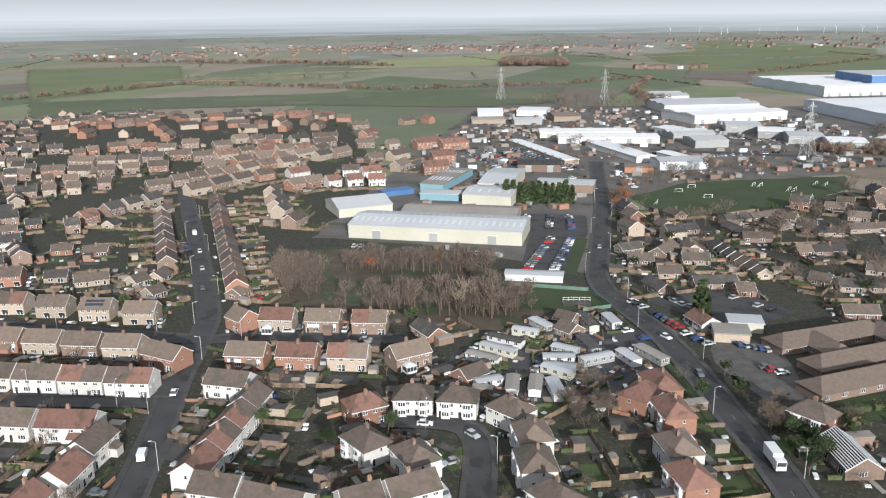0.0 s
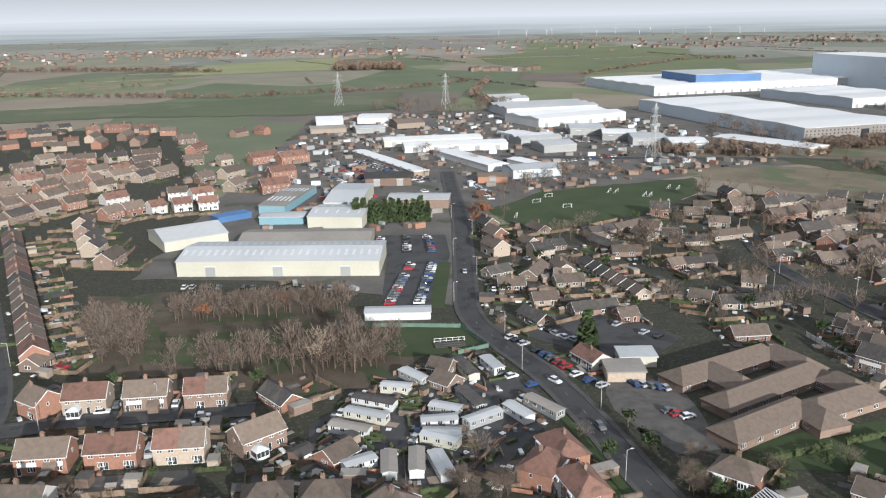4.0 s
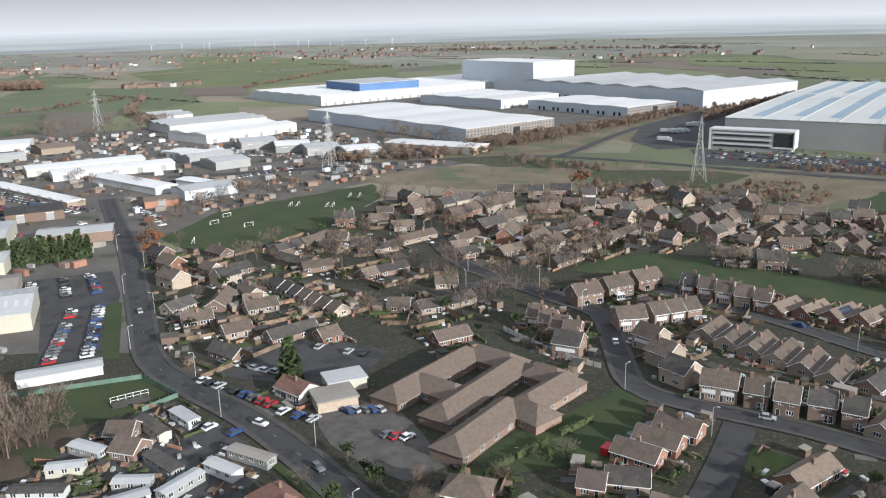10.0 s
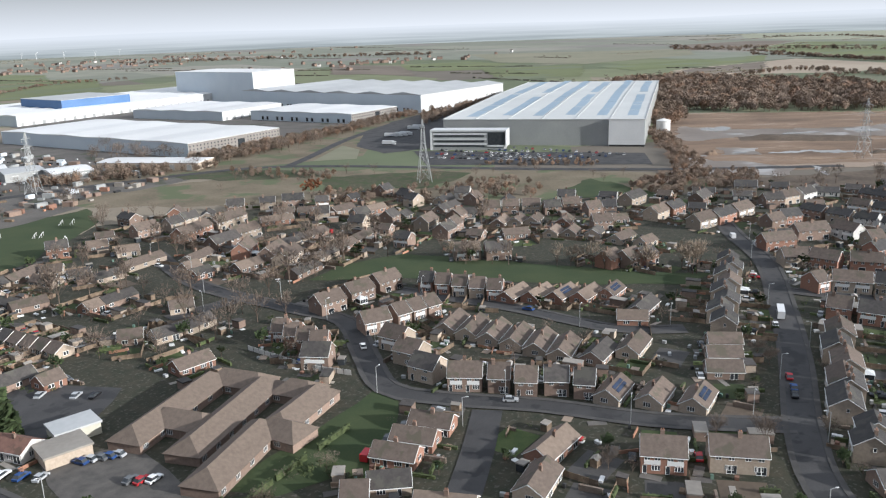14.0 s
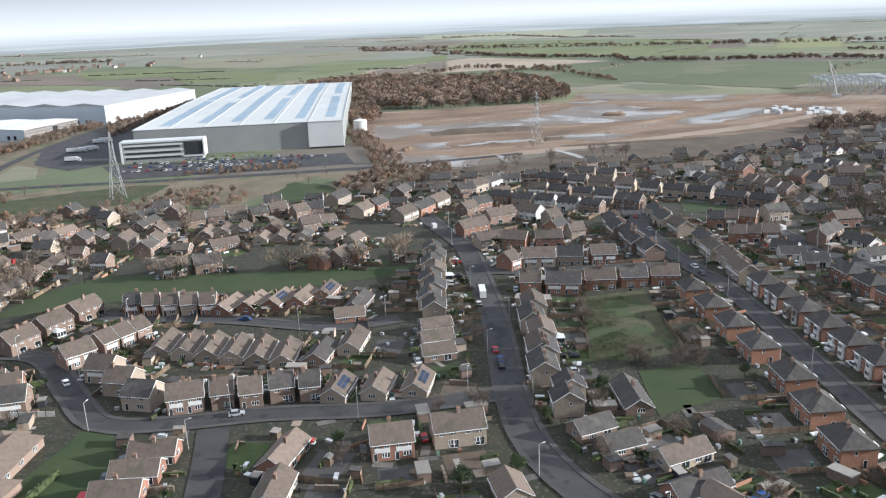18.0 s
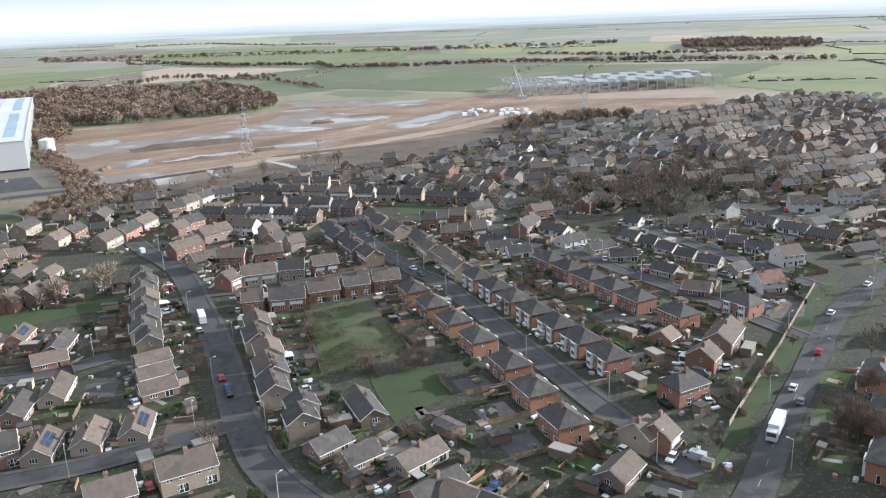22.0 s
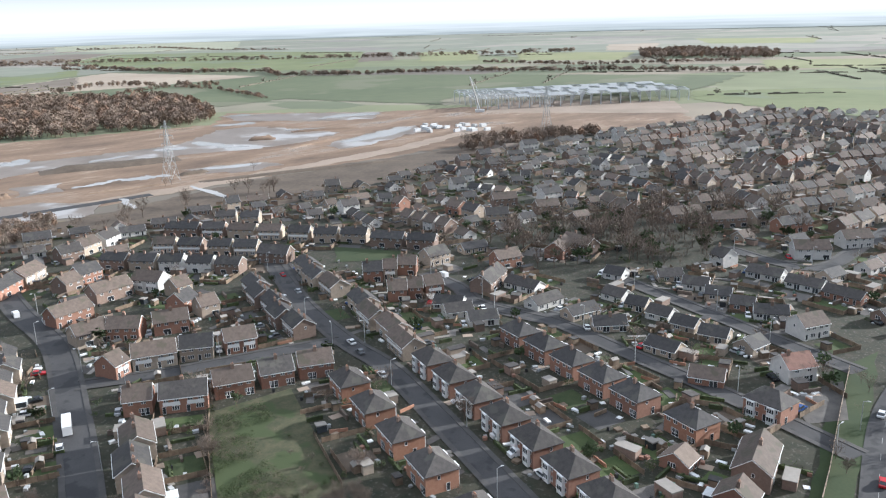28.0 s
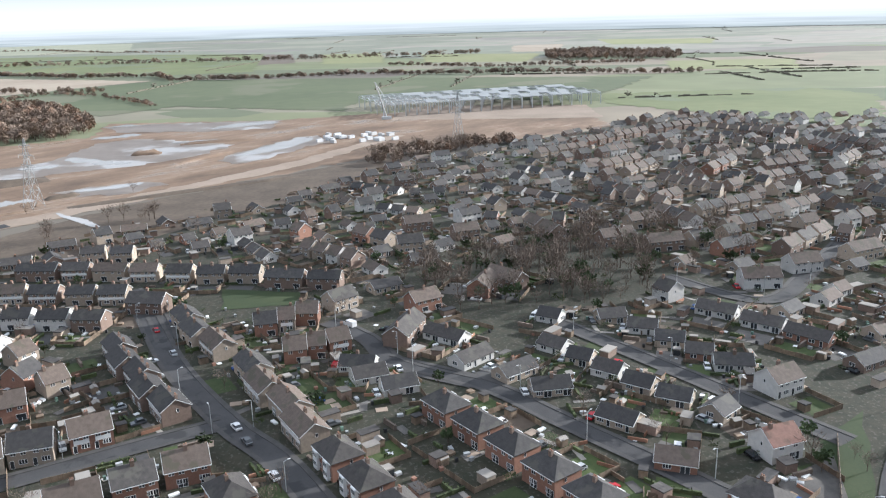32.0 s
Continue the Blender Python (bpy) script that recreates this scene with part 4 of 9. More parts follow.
shed(62, 588, -62, 34, 12, 3.4, M["metal_white"], M["roof_white"], 0.8, "small low unit with a white roof", name="shed")
shed(112, 778, 26, 104, 60, 8, M["metal_white"], M["roof_white"], 1.8, "large industrial hall with white walls", bays=2, doors=6, name="shed")
shed(92, 872, 14, 104, 62, 8, M["metal_white"], M["roof_sheet"], 1.8, "large white industrial hall with a pale roof", bays=3, name="shed")
shed(92, 985, 12, 40, 50, 7, M["metal_blue"], M["roof_sheet"], 2.4, "pale blue industrial hall with a grey roof", bays=2, name="shed")
shed(132, 724, -4, 30, 34, 6, M["metal_grey"], M["roof_sheet"], 1.4, "small grey industrial unit with roller doors", doors=2, name="shed")
shed(153, 690, -10, 28, 30, 6, M["metal_grey"], M["roof_white"], 1.4, "small grey industrial unit with roller doors", doors=2, name="shed")
shed(171, 660, -4, 27, 32, 6, M["metal_grey"], M["roof_sheet"], 1.4, "small grey industrial unit with roller doors", doors=2, name="shed")
shed(194, 632, -4, 28, 30, 6, M["metal_grey"], M["roof_white"], 1.4, "small grey industrial unit with roller doors", doors=2, name="shed")
shed(236, 661, -55, 83, 26, 5.5, M["brick_buff"], M["roof_white"], 0.9, "long low unit with a white roof beside the trees", doors=6, name="shed")
shed(309, 657, 15, 108, 262, 11.5, M["metal_taupe"], M["roof_white"], 1.0, "very large warehouse with a white roof and taupe front", bays=4, side=M["metal_blue"])
shed(301, 1063, 17, 420, 182, 12, M["metal_white"], M["roof_white"], 1.4, "huge low warehouse with white walls and many roof ridges", bays=6, doors=30, side=M["metal_blue"])
shed(366, 1100, 11, 96, 96, 23, M["metal_deep"], M["roof_sheet"], 0.6, "deep blue upper block of the warehouse", flat=True)
shed(469, 891, 19, 107, 142, 10, M["metal_white"], M["roof_white"], 1.2, "white warehouse with loading docks", bays=3, doors=8, side=M["metal_blue"])
shed(532, 732, 15, 84, 145, 10, M["metal_taupe"], M["roof_white"], 1.0, "taupe-fronted warehouse with a white roof and dark side docks", bays=3, side=M["metal_blue"], docks=12)
shed(647, 750, 12, 187, 300, 20, M["metal_white"], M["roof_sheet"], 3.0, "enormous distribution hall with a wavy grey roof", bays=6, side=M["metal_blue"], docks=34)
shed(615, 1064, 11, 80, 171, 42, M["metal_white"], M["roof_white"], 0.3, "tall white high-bay store", flat=True, side=M["metal_blue"])
# upper windows and glazed entrances on the grey fronts
for (x, y, a, L) in ((309, 657, 15, 108), (532, 732, 15, 84)):
    root = new("window_band")
    root.matrix_basis = rot_at(x, y, 0, a)
    tagged(root, "rows of small dark windows and a glazed entrance", "windows")
    b = Bag()
    b.box(-4, -0.25, 0, 4, -0.005, 8)
    part("entrance_glass", b.mesh("entrance_glass", M["glass"]), root, pose(L * 0.55, 0, 0.5))
    b = Bag()
    b.box(-0.6, -0.05, -0.6, 0.6, -0.005, 0.6)
    pane = b.mesh("pane", M["glass"])
    for k in range(28):
        for z in (3.2, 6.2, 9.0):
            cx = L * (k + 0.5) / 28
            if abs(cx - L * 0.55) > 5:
                part("pane", pane, root, pose(cx, 0, z))
# the biggest hall, with blue strips in its roof, and its office
depot = shed(480, 536, -59, 165, 420, 21, M["metal_grey"], M["roof_dull"], 1.6, "vast grey distribution centre with a pale roof striped in blue", bays=1, name="distribution_centre")
SR = random.Random(3)
for k, fx in enumerate((0.13, 0.30, 0.46, 0.62, 0.78, 0.93)):
    for s in (0, 1):
        sl = math.atan2(1.6, 210)
        y0 = 14 + SR.uniform(0, 18)
        while y0 < 190:
            ln = SR.uniform(22, 60)
            b = Bag()
            b.box(-4.2 if k else -5.5, 0, 0.0, 4.2, ln, 0.06)
            d = y0 + (0 if s == 0 else 210)
            z = 21.36 + 1.6 * (d / 210 if s == 0 else 2 - d / 210)
            part("roof_light_strip", b.mesh("roof_light_strip", M["roof_pale_blue"]), depot, pose(165 * fx + SR.uniform(-0.6, 0.6), d, z, math.degrees(sl if s == 0 else -sl)))
            y0 += ln + SR.choice((0.6, 0.6, 3))
for k in range(7):
    b = Bag()
    for p, q in (((0, 0, 21.4), (0, 210, 23.0)), ((0, 210, 23.0), (0, 420, 21.4))):
        b.bar(p, q, 0.7)
    part("roof_rib", b.mesh("roof_rib", M["roof_sheet"]), depot, pose(165 * k / 6, 0, 0))
# the block's paler cladding puts stronger light into its colour
part("block", Bag().box(0, -3.6, 0, 28, -0.01, 21.2).mesh("block", M["metal_white"]), depot, pose(137, 0, 0), "projecting end block, paler to imitate stronger light")
part("block_roof", Bag().box(-0.3, -3.9, 0, 28.3, -0.2, 0.5).mesh("block_roof", M["roof_dull"]), depot, pose(137, 0, 21.21))
part("plinth", Bag().box(0.2, -3.8, 0, 28.1, -3.61, 1.4).mesh("plinth", M["tyre"]), depot, pose(137, 0, 0), "dark lower panels")
office = tagged(new("office_block"), "three-storey office with white frame and grey window bands", "office")
office.matrix_basis = rot_at(452, 522, 0, -57)
b = Bag()
b.box(0.8, 0.8, 0, 60, 14, 15)
part("wall", b.mesh("wall", M["metal_grey"]), office)
b = Bag()
b.box(-0.4, 0, 15, 62, 15, 16.2)
b.box(-0.4, 0, 0, 1, 15, 15)
b.box(61, 0, 3, 62, 15, 15)
b.box(46, 0, 3, 61, 0.6, 4)
part("frame", b.mesh("frame", M["metal_white"]), office)
for z in (2.6, 6.4, 10.6):
    b = Bag()
    b.box(3, 0.6, z, 44, 0.79, z + 1.5)
    part("window_band", b.mesh("window_band", M["glass"]), office)
    b = Bag()
    b.box(2, 0.5, z + 1.7, 46, 0.79, z + 3.0)
    part("spandrel", b.mesh("spandrel", M["metal_white"]), office)
b = Bag()
b.box(47, 0.6, 4.4, 60, 0.79, 14)
part("stair_glass", b.mesh("stair_glass", M["glass"]), office)
tank = tagged(new("water_tank"), "white cylindrical sprinkler tank beside the hall", "tank")
bm = bmesh.new()
bmesh.ops.create_cone(bm, cap_ends=True, segments=24, radius1=6, radius2=6, depth=11, matrix=pose(640, 425, 5.5))
part("shell", mesh_of(bm, "shell", M["metal_white"]), tank)
bm = bmesh.new()
bmesh.ops.create_cone(bm, cap_ends=True, segments=24, radius1=6.1, radius2=0.4, depth=1.6, matrix=pose(640, 425, 11.82))
part("lid", mesh_of(bm, "lid", M["roof_white"]), tank)

# steel skeleton of a hall going up
skel = tagged(new("steel_frame"), "galvanised steel skeleton of an unfinished hall", "building frame")
skel.matrix_basis = rot_at(986, 45, 0, -75)
for i in range(22):
    for j in range(5):
        b = Bag()
        b.box(-0.4, -0.4, 0, 0.4, 0.4, 12)
        part("column", b.mesh("column", M["steel"]), skel, pose(i * 12, j * 28, 0))
RAFTER = [Bag().bar((0, 0, 12 + 2 * k), (0, 14, 14 - 2 * k), 0.8).mesh("rafter", M["steel"]) for k in (0, 1)]
TIE = Bag().bar((0, 0, 11), (0, 28, 11), 0.5).mesh("tie_beam", M["steel"])
for i in range(22):
    for j in range(8):
        part("rafter", RAFTER[j % 2], skel, pose(i * 12, j * 14, 0))
        if j % 2 == 0:
            part("tie_beam", TIE, skel, pose(i * 12, j * 14, 0))
for j in range(41):
    b = Bag()
    zz = 12.3 + 2 * (1 - abs((j * 2.8) % 28 - 14) / 14)
    b.bar((0, j * 2.8, zz), (252, j * 2.8, zz), 0.3)
    part("purlin", b.mesh("purlin", M["steel"]), skel)
for i in range(21):
    for j in range(8):
        if i < 4 or (i < 10 and j % 2) or (i + j * 3) % 5 == 0 or (i * 2 + j) % 3 == 0:
            continue
        b = Bag()
        z0, z1 = (12.6, 14.5) if j % 2 == 0 else (14.5, 12.6)
        b.solid([(0.2, j * 14, z0), (11.8, j * 14, z0), (11.8, j * 14 + 14, z1), (0.2, j * 14 + 14, z1)] + [(0.2, j * 14, z0 + 0.12), (11.8, j * 14, z0 + 0.12), (11.8, j * 14 + 14, z1 + 0.12), (0.2, j * 14 + 14, z1 + 0.12)], BOX_F)
        part("roof_deck", b.mesh("roof_deck", M["metal_grey"]), skel, pose(i * 12, 0, 0))
crane = tagged(new("mobile_crane"), "slender lattice mobile crane on the building site", "crane")
b = Bag()
b.box(-2, -5, 0, 2, 5, 3)
part("chassis", b.mesh("chassis", M["metal_white"]), crane, pose(968, 42, 0.15))
b = Bag()
b.bar((968, 42, 3), (958, 52, 38), 1.1)
b.bar((958, 52, 38), (950, 44, 26), 0.5)
part("boom", b.mesh("boom", M["pole"]), crane)
rng = random.Random(5)
cab_mesh = Bag().box(-3, -1.25, 0, 3, 1.25, 2.6).mesh("cabin", M["metal_white"])
for k in range(26):
    c = tagged(new("site_cabin", cab_mesh), "white stacked site cabin on the building site", "cabin", "site cabins")
    c.matrix_basis = rot_at(836 + rng.uniform(-20, 26), 66 + rng.uniform(-32, 34), 0.2, rng.choice((-50, 40)))


# ---- houses ----
def pitched(L, D, e, r, o=0.32, t=0.16, half=0):
    """A gabled roof: two slabs that meet at the ridge."""
    b = Bag()
    h = D / 2 + o
    drop = o * (r - e) / (D / 2)
    for s in (1, -1):
        a, c = (-L / 2 - o * 0.6 if half <= 0 else 0.004), (L / 2 + o * 0.6 if half >= 0 else -0.004)
        p = [(a, s * h, e - drop), (c, s * h, e - drop), (c, 0, r), (a, 0, r)]
        p += [(x, y, z + t) for x, y, z in p]
        b.solid(p, BOX_F if s > 0 else [tuple(reversed(f)) for f in BOX_F])
    return b


def hipped(L, D, e, r, o=0.35, t=0.16):
    b = Bag()
    h, w, rl = D / 2 + o, L / 2 + o, max(L / 2 - D / 2 * 0.8, 0.6)
    e = e - 0.12
    p = [(-w, -h, e), (w, -h, e), (w, h, e), (-w, h, e), (-w, -h, e + t), (w, -h, e + t), (w, h, e + t), (-w, h, e + t), (-rl, 0, r + t), (rl, 0, r + t)]
    return b.solid(p, [(0, 3, 2, 1), (0, 1, 5, 4), (1, 2, 6, 5), (2, 3, 7, 6), (3, 0, 4, 7), (4, 5, 9, 8), (5, 6, 9), (6, 7, 8, 9), (7, 4, 8)])


def shell(L, D, e, r, hip):
    b = Bag()
    x, y = L / 2, D / 2
    if hip:
        return b.box(-x, -y, -0.1, x, y, e)
    p = [(-x, -y, -0.1), (x, -y, -0.1), (x, y, -0.1), (-x, y, -0.1), (-x, -y, e), (x, -y, e), (x, y, e), (-x, y, e), (-x, 0, r - 0.02), (x, 0, r - 0.02)]
    return b.solid(p, [(0, 3, 2, 1), (0, 1, 5, 4), (2, 3, 7, 6), (1, 2, 6, 9, 5), (3, 0, 4, 8, 7)])


def window_mesh(w, h, bars=1, door=False):
    """One moulded frame with its glazing set back in it; it faces -y."""
    bm = bmesh.new()
    n = bars + 1
    lo = [bm.verts.new((-w / 2 + w * k / n, -0.07, 0)) for k in range(n + 1)]
    hi = [bm.verts.new((-w / 2 + w * k / n, -0.07, h)) for k in range(n + 1)]
    cells = [bm.faces.new((lo[k], lo[k + 1], hi[k + 1], hi[k])) for k in range(n)]
    rim = [e for e in bm.edges if e.is_boundary]
    out = bmesh.ops.extrude_edge_only(bm, edges=rim)
    for v in out["geom"]:
        if isinstance(v, bmesh.types.BMVert):
            v.co.y = -0.003
    bmesh.ops.inset_individual(bm, faces=cells, thickness=0.10, depth=-0.04)
    for f in cells:
        f.material_index = 1
    bmesh.ops.recalc_face_normals(bm, faces=bm.faces[:])
    return mesh_of(bm, "door" if door else "window", M["white"], M["glass"])


NEAR_WIN = {"wide": window_mesh(1.9, 1.25, 2), "mid": window_mesh(1.25, 1.15, 1), "door": window_mesh(0.95, 2.05, 0, True), "patio": window_mesh(2.2, 2.05, 1), "small": window_mesh(0.7, 1.0, 0)}
def plain_window(w, h, n):
    """The same frame and panes in a few faces, for houses further off."""
    b = Bag().box(-w / 2, -0.07, 0, w / 2, -0.003, h, 0)
    for k in range(n):
        a, c = -w / 2 + w * k / n + 0.09, -w / 2 + w * (k + 1) / n - 0.09
        b.solid([(a, -0.074, 0.1), (c, -0.074, 0.1), (c, -0.074, h - 0.1), (a, -0.074, h - 0.1)], [(0, 1, 2, 3)], 1)
    return b.mesh("window", M["white"], M["glass"])


FAR_WIN = {"wide": plain_window(1.9, 1.25, 2), "mid": plain_window(1.25, 1.15, 2), "door": plain_window(0.95, 2.05, 1), "patio": plain_window(2.2, 2.05, 2), "small": plain_window(0.7, 1.0, 1)}
chim = Bag().box(-0.45, -0.35, -1.2, 0.45, 0.35, 1.15)
chim.box(-0.52, -0.42, 0.95, 0.52, 0.42, 1.1)
for dx in (-0.22, 0.22):
    chim.box(dx - 0.12, -0.12, 1.15, dx + 0.12, 0.12, 1.5, 1)
CHIM = chim.mesh("chimney", M["brick_brown"], M["brick_orange"])
PANEL = Bag().box(-0.8, -0.5, 0, 0.8, 0.5, 0.06).mesh("solar_panel", M["solar"])
SPEC = {  # depth, eaves, ridge, hip, storeys, walls, roofs, words
    "semi": (8.3, 4.5, 7.5, False, 2, ("brick_brown", "brick_buff", "brick_brown", "brick_buff", "brick_red"), ("roof_brown", "roof_grey", "roof_brown"), "brick two-storey house with a tiled gable roof"),
    "terr": (7.8, 4.5, 7.0, False, 2, ("brick_buff", "brick_brown", "brick_buff"), ("roof_slate", "roof_slate", "roof_grey"), "brick terrace house with a tiled gable roof"),
    "white": (8.3, 4.6, 7.5, False, 2, ("render",), ("roof_brown", "roof_red", "roof_red", "roof_brown"), "white-rendered two-storey house with a tiled roof"),
    "hip": (8.2, 4.8, 7.6, True, 2, ("brick_orange", "brick_red"), ("roof_slate", "roof_slate", "roof_grey"), "orange brick semi-detached house with a hipped roof"),
    "hipw": (8.3, 4.7, 7.5, True, 2, ("render",), ("roof_brown", "roof_tan", "roof_brown"), "white-rendered house with a hipped tiled roof"),
    "bung": (7.0, 2.4, 4.7, False, 1, ("brick_brown", "brick_red", "brick_buff"), ("roof_brown", "roof_brown", "roof_tan", "roof_grey"), "brick bungalow with a tiled gable roof"),
    "bungt": (6.6, 2.4, 4.5, False, 1, ("brick_buff", "brick_brown"), ("roof_brown", "roof_grey"), "terrace of low brick bungalows under one tiled roof"),
    "hall": (10, 5.6, 8.8, False, 2, ("brick_red",), ("roof_red",), "long red-roofed brick building"),
    "garage": (4.6, 2.3, 2.9, False, 0, ("brick_brown",), ("roof_grey",), "small garage with a low roof"),
    "care": (9.6, 2.5, 5.5, True, 1, ("brick_brown",), ("roof_care",), "single-storey care home wing with a big brown hipped roof"),
    "cara": (3.4, 2.3, 2.6, False, 1, ("metal_white", "metal_grey", "metal_white", "metal_cream"), ("roof_sheet", "roof_old", "roof_grey", "roof_sheet"), "white static caravan with a shallow grey roof"),
    "shop": (7.5, 2.8, 4.9, False, 1, ("render",), ("roof_red",), "small white shop with a red tiled roof"),
    "frame": (9, 2.6, 5.6, False, 1, ("brick_brown",), ("roof_brown",), "bungalow being re-roofed with bare battens"),
}
TEMPLATES = {}
PLOTS = []


def house_template(kind, L, near, wall, roof, extra, plain=False):
    WIN = FAR_WIN if plain else NEAR_WIN
    D, e, r, hip, storeys, _, _, words = SPEC[kind]
    root = new({"cara": "static_caravan", "garage": "garage", "care": "care_home_wing"}.get(kind, "house"))
    part("wall", shell(L, D, e, r, hip).mesh("wall", M[wall]), root)
    rf = part("roof", (hipped if hip else pitched)(L, D, e, r).mesh("roof", M[roof]), root)
    if extra == "two_tone":
        rf.data = pitched(L, D, e, r, half=-1).mesh("roof", M[roof])
        part("roof", pitched(L, D, e, r, half=1).mesh("roof", M["roof_red" if roof != "roof_red" else "roof_brown"]), root)
    if kind == "frame":
        rf.data = pitched(L, D, e - 0.12, r - 0.12, t=0.05).mesh("roof", M["tyre"])
        for s in (1, -1):
            for k in range(9):
                f = (k + 0.5) / 9
                b = Bag().box(-L / 2 - 0.2, -0.12, 0, L / 2 + 0.2, 0.12, 0.08)
                part("batten", b.mesh("batten", M["white"]), rf, pose(0, s * (D / 2) * (1 - f), e + (r - e) * f, -s * math.degrees(math.atan2(r - e, D / 2))))
    if kind in ("garage",):
        b = Bag().box(-1.2, -0.06, 0, 1.2, 0.0, 2.05)
        part("garage_door", b.mesh("garage_door", M["white"]), root, pose(0, -D / 2 - 0.004, 0))
        return root
    if kind == "cara":
        n = max(3, int(L / 2.6))
        for k in range(n):
            for s in (1, -1):
                part("window", WIN["mid"], root, pose(-L / 2 + L * (k + 0.5) / n, s * (D / 2 + 0.002), 1.1, 0, 0, 0 if s < 0 else 180))
        part("window", WIN["wide"], root, pose(L / 2 + 0.002, 0, 0.95, 0, 0, 90))
        return root
    units = max(1, round(L / 6.2)) if kind not in ("bung", "hall") else max(1, round(L / 7))
    if kind in ("bungt", "care"):
        units = max(2, round(L / 6.5))
    w = L / units
    if kind != "frame":
        # stacks on the ridge
        for k in range(units if near else max(1, units // 2)):
            if kind == "care" or kind == "bung" and L < 10.5:
                break
            if k % 2 == 0 or kind in ("bungt", "terr"):
                rl = max(L / 2 - (D * 0.4 if hip else 0.7), 0.4)
                x = min(-L / 2 + w * (k + 1) - 0.05 * w, rl) if units > 1 else L * 0.28
                part("chimney", CHIM, root, pose(min(max(x, -rl), rl), 0.5, r - 0.1))
    if kind == "semi" and near and extra in ("clad", "porch"):
        # white boards between the storeys of each house's front
        for u in range(units):
            part("cladding", Bag().box(-w * 0.36, -0.05, 2.2, w * 0.36, -0.004, 3.28).mesh("cladding", M["white"]), root, pose(-L / 2 + w * (u + 0.5), -D / 2, 0))
    if kind == "terr" and near:
        part("cladding", Bag().box(-L / 2 + 0.3, -0.05, 2.35, L / 2 - 0.3, -0.004, 3.25).mesh("cladding", M["white"]), root, pose(0, -D / 2, 0))
    for u in range(units):
        cx = -L / 2 + w * (u + 0.5)
        for s in (-1, 1):
            y, tz = s * (D / 2 + 0.003), 0 if s < 0 else 180
            if storeys == 2:
                if near:
                    part("window", WIN["wide"], root, pose(cx - s * w * 0.16, y, 0.85, 0, 0, tz))
                    part("door", WIN["door" if s < 0 else "patio"], root, pose(cx + s * w * (0.32 if s < 0 else -0.24), y, 0.02, 0, 0, tz))
                    part("window", WIN["mid"], root, pose(cx + w * 0.22, y, 3.3, 0, 0, tz))
                part("window", WIN["mid" if near else "wide"], root, pose(cx - w * (0.22 if near else 0), y, 3.3, 0, 0, tz))
            else:
                part("window", WIN["wide"], root, pose(cx + s * w * 0.2, y, 0.8, 0, 0, tz))
                if near:
                    part("door", WIN["door" if s < 0 else "patio"], root, pose(cx - s * w * 0.22, y, 0.02, 0, 0, tz))
    if near and not hip:
        for s in (-1, 1):
            part("window", WIN["small" if storeys == 2 else "wide"], root, pose(s * (L / 2 + 0.003), 0.4, 3.2 if storeys == 2 else 0.85, 0, 0, 90 * s))
            # white bargeboards under the verge
            b = Bag()
            for q in (1, -1):
                hh = D / 2 + 0.3
                zz = e - 0.3 * (r - e) / (D / 2)
                b.bar((s * (L / 2 + 0.21), q * hh, zz - 0.06), (s * (L / 2 + 0.21), 0, r - 0.06), 0.16)
            part("bargeboard", b.mesh("bargeboard", M["white"]), root)
    if near and not plain and kind != "frame":
        for s in (-1, 1):
            o = 0.35 if hip else 0.33
            z = e - 0.14 if hip else e - 0.32 * (r - e) / (D / 2) - 0.02
            part("gutter", Bag().box(-L / 2 - 0.15, -0.07, -0.1, L / 2 + 0.15, 0.07, 0.05).mesh("gutter", M["white"]), root, pose(0, s * (D / 2 + o + 0.04), z))
    if near and hip and kind != "care":
        for s in (-1, 1):
            part("window", WIN["small"], root, pose(s * (L / 2 + 0.003), 0.8, 3.3, 0, 0, 90 * s))
            part("door", WIN["door"], root, pose(s * (L / 2 + 0.003), -1.4, 0.02, 0, 0, 90 * s))
        # two-storey bays on the front
        for s in (-1, 1):
            b = Bag()
            b.box(-1.1, -0.75, 0, 1.1, 0, 4.7, 0)
            bay = part("bay", b.mesh("bay", M["white"]), root, pose(s * L * 0.27, -D / 2 - 0.003, 0))
            for z in (0.9, 3.2):
                part("window", WIN["wide"], bay, pose(0, -0.752, z))
    if extra == "solar":
        sl = math.degrees(math.atan2(r - e, D / 2))
        for i in range(4):
            for j in range(2):
                part("solar_panel", PANEL, rf, pose(-2.6 + i * 1.66, -(D / 2) * (0.33 + 0.3 * j), e + (r - e) * (0.67 - 0.3 * j) + 0.22, sl))
    if extra == "porch":
        b = Bag()
        b.box(-1.4, -2.0, 0, 1.4, 0, 2.3)
        p = part("extension", b.mesh("extension", M[wall]), root, pose(L * 0.2, -D / 2 - 0.004, 0))
        b = Bag()
        b.solid([(-1.6, -2.2, 2.3), (1.6, -2.2, 2.3), (1.6, 0, 2.3), (-1.6, 0, 2.3), (-1.6, 0, 3.3), (1.6, 0, 3.3)], [(0, 3, 2, 1), (0, 1, 5, 4), (2, 3, 4, 5), (1, 2, 5), (3, 0, 4)])
        part("extension_roof", b.mesh("extension_roof", M[roof]), p)
    if extra == "conservatory":
        b = Bag()
        b.box(-1.7, -2.8, 0, 1.7, 0, 0.7, 0)
        for x in (-1.7, -0.6, 0.5, 1.6):
            b.box(x, -2.8, 0.7, x + 0.1, -2.7, 2.2, 0)
        b.box(-1.7, -2.8, 2.1, 1.7, -2.7, 2.25, 0)
